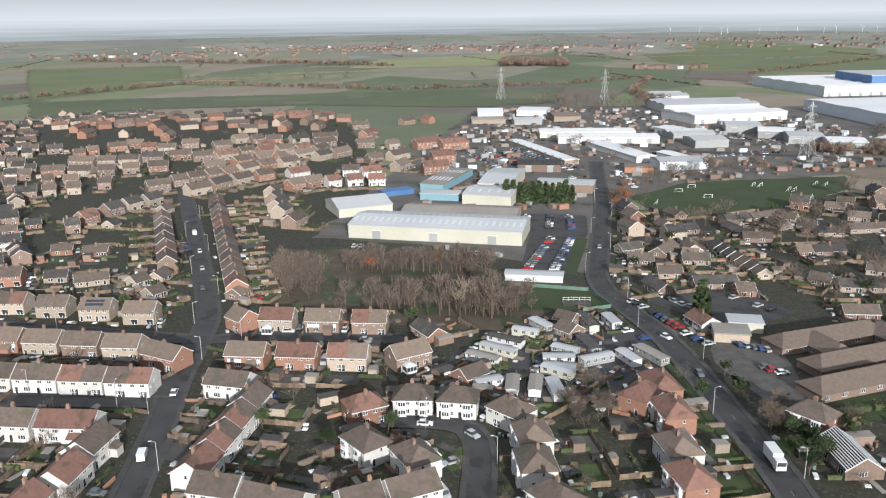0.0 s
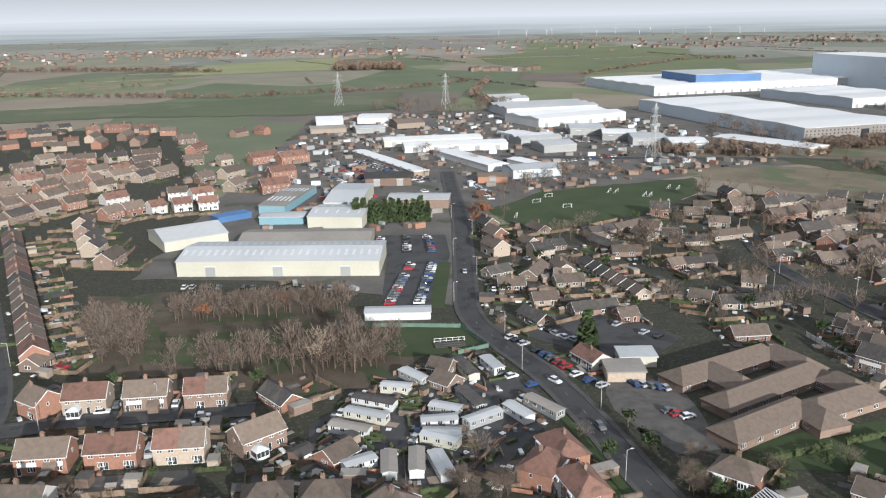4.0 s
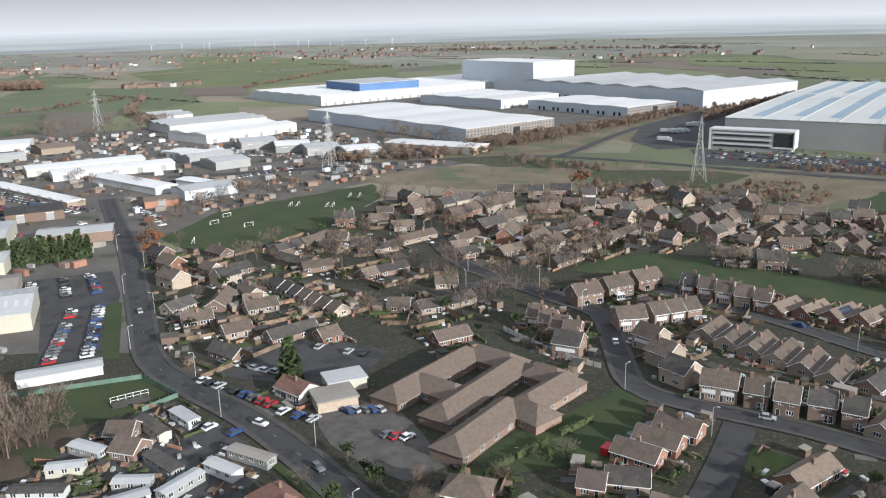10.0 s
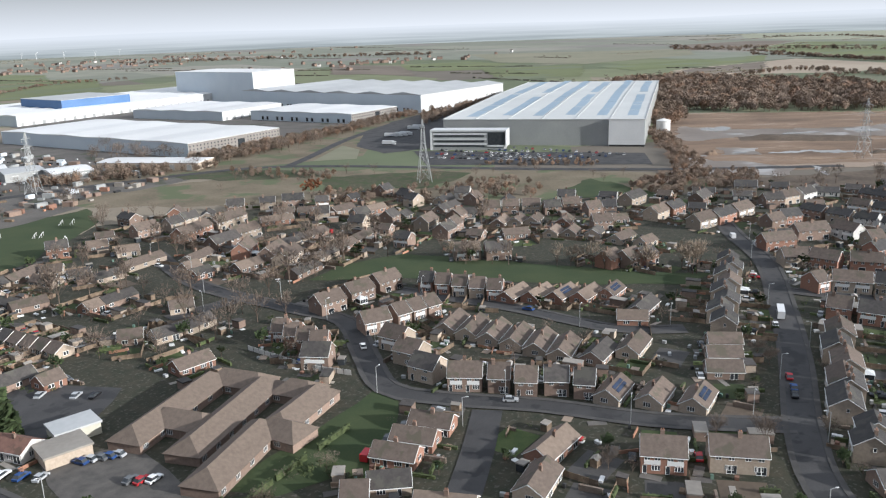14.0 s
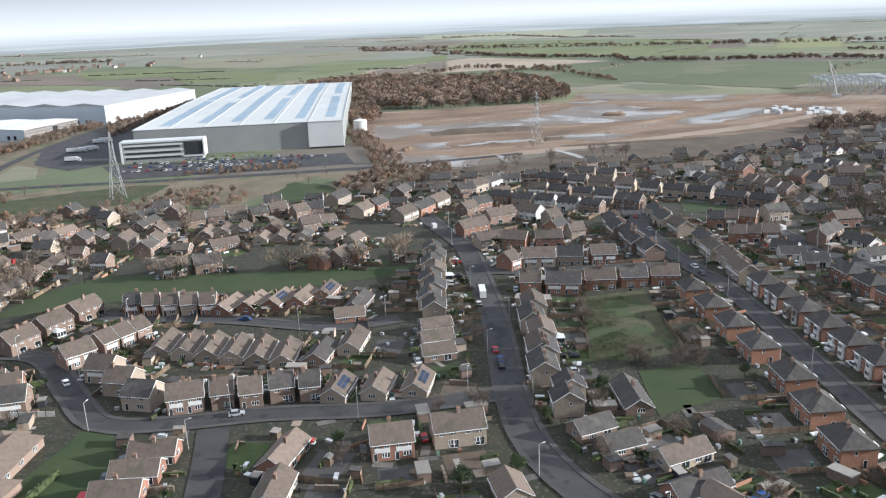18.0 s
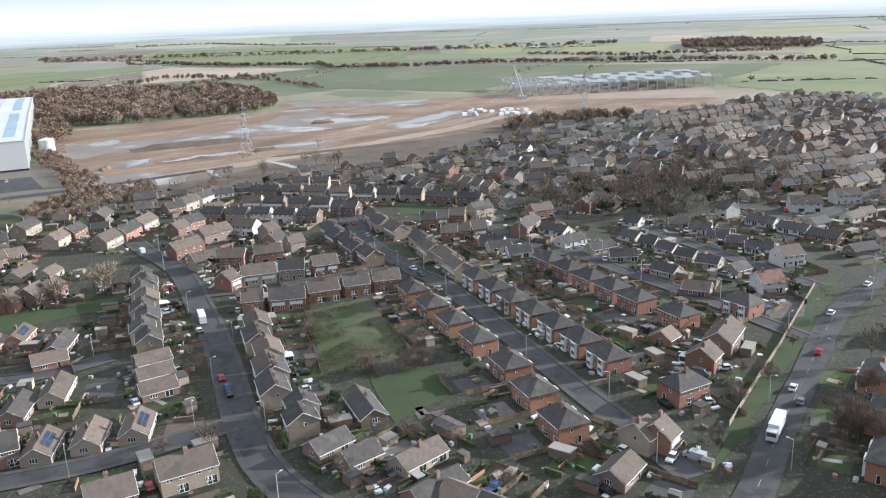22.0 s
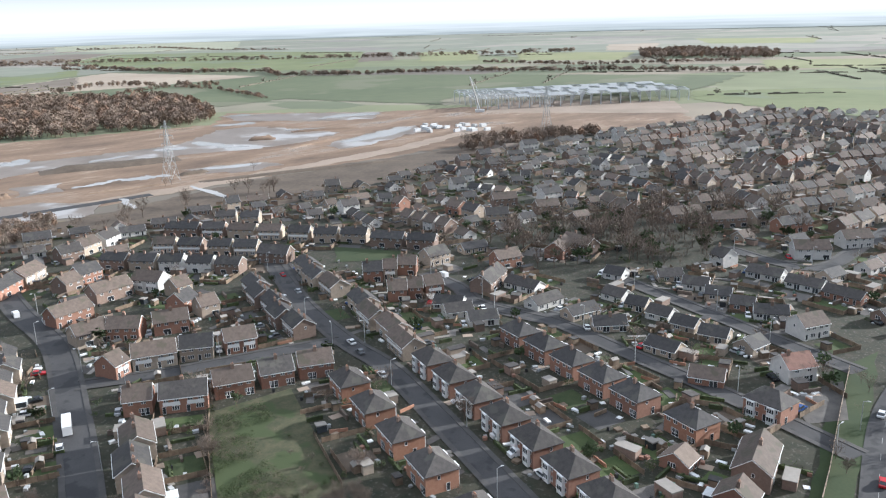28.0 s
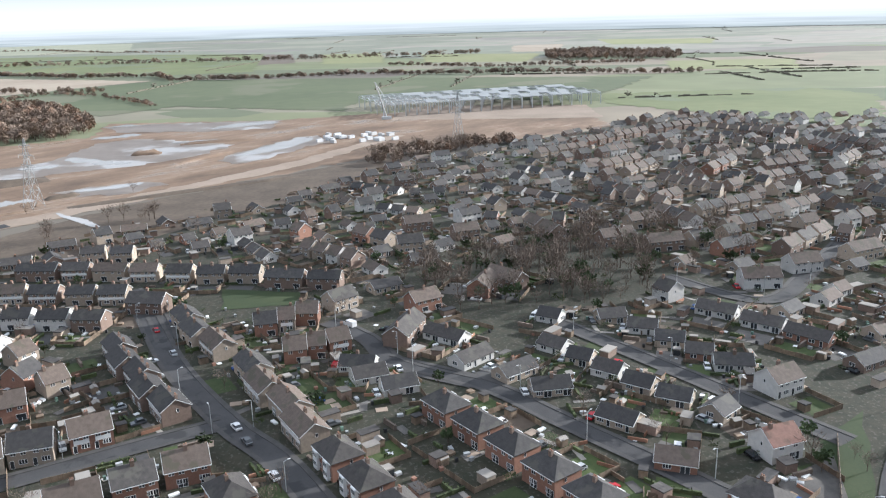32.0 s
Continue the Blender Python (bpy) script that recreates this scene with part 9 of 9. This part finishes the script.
# hedges, sheds, bins and low garages that fill the gardens
def hedge_mesh(seed, L, h):
    rng = random.Random(seed)
    b = Bag().box(-L / 2 + 0.1, -0.3, 0, L / 2 - 0.1, 0.3, h * 0.8)
    for _ in range(int(L * (4.5 if L < 8 else 14))):
        c = Vector((rng.uniform(-L / 2, L / 2), rng.uniform(-0.45, 0.45), rng.uniform(0.15, h)))
        s = Vector((rng.uniform(-1, 1), rng.uniform(-1, 1), rng.uniform(-1, 1))).normalized() * rng.uniform(0.2, 0.4)
        u = s.orthogonal().normalized() * 0.22
        b.solid([c - s, c + u, c + s, c - u], [(0, 1, 2, 3)])
    return b


HEDGES = [hedge_mesh(k, 2.5 + k, 1.0 + 0.25 * (k % 4)).mesh("hedge", M["hedge" if k % 3 else "twig"]) for k in range(6)]
HUTS = []
for k, (w, d, h, wm, rm) in enumerate(((2.4, 1.8, 1.9, "fence", "roof_old"), (2.0, 2.6, 2.0, "fence", "roof_slate"), (3.0, 5.6, 2.3, "brick_brown", "roof_old"), (2.8, 5.2, 2.3, "brick_buff", "roof_grey"),
                                      (2.0, 2.6, 1.9, "glass", "roof_old"), (3.4, 3.0, 2.4, "brick_brown", "roof_grey"), (2.6, 3.6, 2.2, "brick_buff", "roof_old"), (2.6, 5.0, 2.2, "brick_brown", "roof_slate"), (1.8, 2.4, 1.9, "fence", "roof_grey"))):
    b = Bag().box(-w / 2, -d / 2, 0, w / 2, d / 2, h, 0)
    b.solid([(-w / 2 - 0.12, -d / 2 - 0.12, h), (w / 2 + 0.12, -d / 2 - 0.12, h), (w / 2 + 0.12, d / 2 + 0.12, h), (-w / 2 - 0.12, d / 2 + 0.12, h),
             (-w / 2 - 0.12, -d / 2 - 0.12, h + 0.15), (w / 2 + 0.12, -d / 2 - 0.12, h + 0.15), (w / 2 + 0.12, d / 2 + 0.12, h + 0.35), (-w / 2 - 0.12, d / 2 + 0.12, h + 0.35)], BOX_F, 1)
    HUTS.append(b.mesh("hut", M[wm], M[rm]))
BITS = [Bag().box(-a, -b, 0, a, b, h).mesh("bit", M[m]) for a, b, h, m in ((0.35, 0.35, 1.05, "tyre"), (0.35, 0.35, 1.05, "green_mesh"), (0.4, 0.4, 0.4, "metal_grey"), (0.9, 0.9, 0.6, "fence"), (0.6, 0.4, 0.9, "metal_grey"),
        (1.6, 1.2, 0.12, "silt"), (2.4, 1.1, 0.1, "drive"), (0.5, 0.5, 0.8, "brick_red"), (1.2, 0.5, 0.45, "white"), (0.8, 0.5, 0.7, "roof_sheet"), (2.2, 0.12, 1.1, "fence"), (0.12, 2.4, 0.9, "brick_orange"), (3.0, 0.7, 0.09, "roof_old"), (0.7, 0.7, 0.14, "white"))]
TUFTS = [tree_meshes(60 + k, 3.2, 2.0, 0.1, 14, "leaf", 2.7)[1].mesh("tuft", M["hedge" if k % 2 else "lawn"]) for k in range(4)] + [tree_meshes(70 + k, 3.6, 2.2, 0.1, 44, "bare", 3.2)[1].mesh("tuft", M["twig"]) for k in range(3)]
KR = random.Random(77)
HUT_AT = {}
clutter = {"garden_hedges": [], "garden_huts": [], "garden_bits": [], "garden_tufts": []}
for (x, y, ang, L, D, kind, dist, *_) in PLOTS:
    if kind in ("care", "hall") or dist > 700:
        continue
    c, s = math.cos(radians(ang)), math.sin(radians(ang))
    many = 1.0 if dist < 340 else 0.7
    for key, n in (("garden_hedges", 4), ("garden_huts", 3), ("garden_bits", 14 if dist < 340 else 2), ("garden_tufts", 4)):
        if kind == "cara":
            n = n if key != "garden_huts" else 0
        for _ in range(int(n * many + KR.random())):
            u, v = KR.uniform(-L / 2 - 3, L / 2 + 3), KR.choice((1, -1)) * (D / 2 + KR.uniform(1.2, 13))
            if KR.random() < 0.25:
                u, v = KR.choice((1, -1)) * (L / 2 + KR.uniform(1.2, 3)), KR.uniform(-D, D)
            px, py = x + c * u - s * v, y + s * u + c * v
            r = {"garden_hedges": 0.8, "garden_huts": 2.2, "garden_bits": 0.8, "garden_tufts": 1.0}[key]
            if not clear_of_houses(px, py, r) or near_road(px, py, 2.0 + r) or open_ground(px, py):
                continue
            turn = ang + KR.choice((0, 90, 90, 0, 180))
            if key == "garden_hedges":
                m = rot_at(px, py, 0.05, turn)
                clutter[key].append((KR.choice(HEDGES), m))
            elif key == "garden_huts":
                cell = (int(px // 5), int(py // 5))
                if any((cell[0] + i, cell[1] + j) in HUT_AT for i in (-1, 0, 1) for j in (-1, 0, 1)):
                    continue
                HUT_AT[cell] = True
                clutter[key].append((KR.choice(HUTS), rot_at(px, py, 0.05, turn)))
            elif key == "garden_bits":
                clutter[key].append((KR.choice(BITS), rot_at(px, py, 0.06, turn + KR.uniform(-20, 20))))
            else:
                k = KR.uniform(0.25, 0.6)
                clutter[key].append((KR.choice(TUFTS), rot_at(px, py, 0.02, KR.uniform(0, 360)) @ Matrix.Diagonal((k, k, k * KR.uniform(0.7, 1.2), 1))))
for key, words in (("garden_hedges", "clipped and bare hedges between the gardens"), ("garden_huts", "garden huts, greenhouses and low garages behind houses"), ("garden_bits", "bins, planters and slabs lying about gardens"), ("garden_tufts", "low shrubs and bare bushes in the gardens")):
    merge(key, clutter[key], words, key.split("_")[1])

# tall clipped hedges by the care home and the forecourt
for k, ((x0, y0), (x1, y1)) in enumerate([((76.6, 173.8), (86.0, 177.1)), ((87.0, 177.5), (97.6, 180.7)), ((33.6, 262.5), (44.6, 269.5)), ((101.8, 182.0), (113.8, 185.6))]):
    d = math.hypot(x1 - x0, y1 - y0)
    o = tagged(new("garden_hedge", hedge_mesh(90 + k, d, 2.0).mesh("garden_hedge", M["hedge"])), "tall clipped green hedge between the gardens", "hedge", "tall hedges")
    o.matrix_basis = rot_at((x0 + x1) / 2, (y0 + y1) / 2, 0.06, math.degrees(math.atan2(y1 - y0, x1 - x0)))
for x, y in [(486.7, 613.7), (489.8, 610.2), (495.6, 609.8), (501.4, 609.4), (534.4, 636.1), (543.7, 639.2), (452.0, 574.9)]:
    truck(x, y, -58, 12, "white lorry parked in the dark depot yard", "lorry", 0.14)

# low brambles and rank grass in the overgrown paddock
items = []
for poly, n in zip([[(268.5, 106.8), (277.3, 95.8), (267.1, 90.2), (258.7, 102.5)], [(235.2, 93.8), (245.9, 86.7), (235.4, 76.3), (222.7, 81.6), (220.7, 89.4)], [(256.2, 104.0), (259.8, 93.8), (249.6, 89.4), (239.6, 96.8)]], (170, 260, 150)):
    xs, ys = [p[0] for p in poly], [p[1] for p in poly]
    for _ in range(n * 2):
        px, py = KR.uniform(min(xs), max(xs)), KR.uniform(min(ys), max(ys))
        if inside(px, py, poly):
            k = KR.uniform(0.3, 0.62)
            items.append((KR.choice((TUFTS[0], TUFTS[2], TUFTS[0], TUFTS[1], TUFTS[5])), rot_at(px, py, 0.16, KR.uniform(0, 360)) @ Matrix.Diagonal((k, k, k * 0.55, 1))))
merge("bramble_tufts", items, "low brambles and rank grass in the paddock", "brambles")

# yards of the industrial estate: containers, pallets, stacks
YARD = [(-115, 560), (-60, 330), (-62, 318), (14, 292), (20, 470), (60, 480), (180, 535), (300, 590), (240, 640), (260, 700), (200, 900), (-100, 900)]
BOXES = [Bag().box(-w / 2, -d / 2, 0, w / 2, d / 2, h).mesh("stack", M[m]) for w, d, h, m in ((6, 2.4, 2.6, "metal_blue"), (6, 2.4, 2.6, "brick_red"), (6, 2.4, 2.6, "roof_old"), (2, 2, 1.4, "fence"), (3, 2, 1.0, "roof_old"),
         (1.5, 1.5, 1.2, "tyre"), (7, 2.5, 3.0, "metal_grey"), (4, 3, 2.2, "brick_brown"), (7, 5, 2.6, "brick_brown"), (3, 5, 0.8, "soil"), (6, 4, 2.4, "roof_old"), (2, 5, 1.2, "fence"), (4, 1.8, 1.3, "tyre"), (4, 1.8, 1.4, "metal_grey"),
         (2.2, 1.4, 1.0, "soil"), (1.4, 1.2, 1.1, "brick_orange"), (5, 2, 1.1, "tyre"), (1.6, 1.2, 0.9, "roof_sheet"))]
items = []
while len(items) < 760:
    px, py = KR.uniform(-115, 320), KR.uniform(292, 900)
    if not inside(px, py, YARD) or near_road(px, py, 4) or any(
            -5 < (px - hx) * math.cos(radians(ha)) + (py - hy) * math.sin(radians(ha)) < hl + 5 and -5 < -(px - hx) * math.sin(radians(ha)) + (py - hy) * math.cos(radians(ha)) < hd + 5 for hx, hy, ha, hl, hd in HALLS):
        continue
    if inside(px, py, [(-30, 400), (16, 400), (16, 284), (-24, 284)]) or inside(px, py, [(-140, 318), (-40, 318), (0, 240), (-140, 240)]):
        continue
    items.append((KR.choice(BOXES), rot_at(px, py, 0.06, KR.choice((10, 100, -50, 30)) + KR.uniform(-6, 6))))
merge("yard_stacks", items, "containers, pallets and huts in the industrial yards", "containers")

for (x0, y0), (x1, y1) in [[(259.7, 78.0), (236.3, 66.7)], [(219.0, 57.2), (208.5, 51.8)], [(220.5, 91.0), (270.6, 109.2)]]:
    fence_line(x0, y0, x1, y1)
merge("garden_lawns", LAWNS, "small lawns and paved yards behind the houses", "gardens")
merge("distant_fences", FENCE_FAR, "weathered timber fences between the gardens", "fences")
CAR_WAIT.sort(key=lambda w: seen_from(w[0], w[1]))
for w in CAR_WAIT[:178]:
    park(*w)
items = []
for x, y, ang, i, kind, z, group in CAR_WAIT[178:]:
    items += [(CARS[kind, i][0], rot_at(x, y, z - 0.15, ang)), (CARS[kind, i][1], rot_at(x, y, z - 0.15, ang))]
merge("distant_cars", items, "many parked cars further off", "cars")

# ---- street furniture ----
lamp_pole = Bag().bar((0, 0, -0.2), (0, 0, 7.6), 0.14)
lamp_pole.bar((0, 0, 7.6), (1.1, 0, 7.9), 0.09)
POLE = lamp_pole.mesh("pole", M["pole"])
HEAD = Bag().box(0.9, -0.12, 7.84, 1.6, 0.12, 7.98).mesh("lantern", M["metal_white"])
for line, w in ROADS:
    run, nxt, side = 0.0, 14.0, 1
    for a, b in zip(line, line[1:]):
        run += (b - a).length
        if run > nxt:
            nxt += 32
            side = -side
            d = (b - a).normalized()
            n = Vector((-d.y, d.x)) * side * (w / 2 + 1.3)
            p = a + n
            if math.hypot(p.x - 40, p.y - 25) < 420:
                o = tagged(new("street_lamp"), "grey steel street lamp beside the road", "street lamp", "street lamps")
                o.matrix_basis = rot_at(p.x, p.y, 0.3, math.degrees(math.atan2(-n.y, -n.x)))
                part("pole", POLE, o)
                part("lantern", HEAD, o)


def pylon_mesh(h):
    b = Bag()
    lev = [(0, 4.2), (h * 0.25, 3.0), (h * 0.45, 2.1), (h * 0.62, 1.3), (h * 0.8, 1.0), (h, 0.25)]
    for (z0, r0), (z1, r1) in zip(lev, lev[1:]):
        c0 = [(r0 * sx, r0 * sy, z0) for sx, sy in ((1, 1), (-1, 1), (-1, -1), (1, -1))]
        c1 = [(r1 * sx, r1 * sy, z1) for sx, sy in ((1, 1), (-1, 1), (-1, -1), (1, -1))]
        for k in range(4):
            b.bar(c0[k], c1[k], 0.22)
            b.bar(c0[k], c1[(k + 1) % 4], 0.12)
            b.bar(c0[(k + 1) % 4], c1[k], 0.12)
            b.bar(c1[k], c1[(k + 1) % 4], 0.12)
    return b


def arms(h):
    out = []
    for z, w in ((h * 0.62, 5.5), (h * 0.76, 6.5), (h * 0.9, 4.8)):
        b = Bag()
        for s in (1, -1):
            b.bar((0, 0.8, z), (s * w, 0, z), 0.16)
            b.bar((0, -0.8, z), (s * w, 0, z), 0.16)
            b.bar((0, 0, z + 1.6), (s * w, 0, z), 0.14)
            b.bar((s * w, 0, z), (s * w, 0, z - 2), 0.16)
        out.append(b)
    return out


PYL = pylon_mesh(40).mesh("tower", M["pole"])
ARM = [a.mesh("arm", M["pole"]) for a in arms(40)]
for x, y, a in ((356, 424, 60), (604, 244, 60), (792, -17, 60), (171, 600, 40), (31, 965, 40), (-96, 1010, 40)):
    o = tagged(new("pylon"), "grey steel lattice electricity pylon", "pylon", "pylons")
    o.matrix_basis = rot_at(x, y, 0, a)
    part("tower", PYL, o)
    for m in ARM:
        part("arm", m, o)

wall_pts = [(299, -70), (271, -56), (244, -43), (217, -29), (193, -17)]
gw = tagged(new("boundary_wall"), "pale concrete panel wall between gardens and verge", "wall")
for (x0, y0), (x1, y1) in zip(wall_pts, wall_pts[1:]):
    d = math.hypot(x1 - x0, y1 - y0)
    n = round(d / 2.5)
    for k in range(n):
        m = rot_at(x0 + (x1 - x0) * k / n, y0 + (y1 - y0) * k / n, 0.06, math.degrees(math.atan2(y1 - y0, x1 - x0)))
        part("panel", Bag().box(0.05, -0.06, 0, d / n - 0.05, 0.06, 1.6).mesh("panel", M["silt"]), gw, m)
        part("post", Bag().box(-0.09, -0.09, 0, 0.09, 0.09, 1.75).mesh("post", M["pave"]), gw, m)
pw = tagged(new("garden_wall"), "white-painted panel wall round gardens by the bend", "wall")
wall_pts = [(124.2, 252.3), (126.8, 236.4), (129.3, 222.8), (134.6, 211.9)]
for (x0, y0), (x1, y1) in zip(wall_pts, wall_pts[1:]):
    d = math.hypot(x1 - x0, y1 - y0)
    n = round(d / 2.5)
    for k in range(n):
        m = rot_at(x0 + (x1 - x0) * k / n, y0 + (y1 - y0) * k / n, 0.06, math.degrees(math.atan2(y1 - y0, x1 - x0)))
        part("panel", Bag().box(0.05, -0.06, 0, d / n - 0.05, 0.06, 1.6).mesh("panel", M["render"]), pw, m)
        part("post", Bag().box(-0.09, -0.09, 0, 0.09, 0.09, 1.75).mesh("post", M["pave"]), pw, m)
# green mesh fence round the club lawn
mf = tagged(new("mesh_fence"), "green wire mesh fence round the club lawn", "fence")
pts = [(-34, 274), (-33, 271.5), (12, 267), (20, 249), (10, 244)]
for (x0, y0), (x1, y1) in zip(pts, pts[1:]):
    d = math.hypot(x1 - x0, y1 - y0)
    n = round(d / 2.6)
    for k in range(n):
        m = rot_at(x0 + (x1 - x0) * k / n, y0 + (y1 - y0) * k / n, 0.1, math.degrees(math.atan2(y1 - y0, x1 - x0)))
        part("mesh_panel", Bag().box(0.06, -0.02, 0.1, d / n - 0.06, 0.02, 1.5).mesh("mesh_panel", M["green_mesh"]), mf, m)
        part("post", Bag().box(-0.05, -0.05, 0, 0.05, 0.05, 2.15).mesh("post", M["green_mesh"]), mf, m)
# small white stand beside the lawn
st = tagged(new("spectator_stand"), "small white railed stand beside the lawn", "stand")
st.matrix_basis = rot_at(8, 250, 0.1, 8)
for k in range(3):
    part("step", Bag().box(-5, k * 0.8, 0, 5, k * 0.8 + 0.78, 0.35 + 0.35 * k).mesh("step", M["pave"]), st)
for k in range(6):
    part("post", Bag().bar((-5 + 2 * k, 2.4, 0), (-5 + 2 * k, 2.4, 2.4), 0.12).mesh("post", M["white"]), st)
for z in (1.5, 2.4):
    part("rail", Bag().bar((-5, 2.4, z), (5, 2.4, z), 0.1).mesh("rail", M["white"]), st)

# goals on the playing field
goal = Bag()
goal.bar((-2.4, 0, 0), (-2.4, 0, 2.1), 0.14)
goal.bar((2.4, 0, 0), (2.4, 0, 2.1), 0.14)
goal.bar((-2.4, 0, 2.1), (2.4, 0, 2.1), 0.14)
for s in (-2.4, 2.4):
    goal.bar((s, 0, 2.1), (s, 1.4, 0), 0.1)
goal.bar((-2.4, 1.4, 0), (2.4, 1.4, 0), 0.1)
G = goal.mesh("goal", M["white"])
for x, y, a in ((80, 444, 10), (50, 425, 80), (65, 458, 20), (74, 472, 20), (112, 482, 60), (116, 481, 60), (130, 470, 60), (133, 469, 60), (150, 490, 60), (155, 487, 60), (138, 450, 80)):
    o = tagged(new("goal", G), "white metal football goal on the grass", "goal", "football goals")
    o.matrix_basis = rot_at(x, y, 0.12, a)
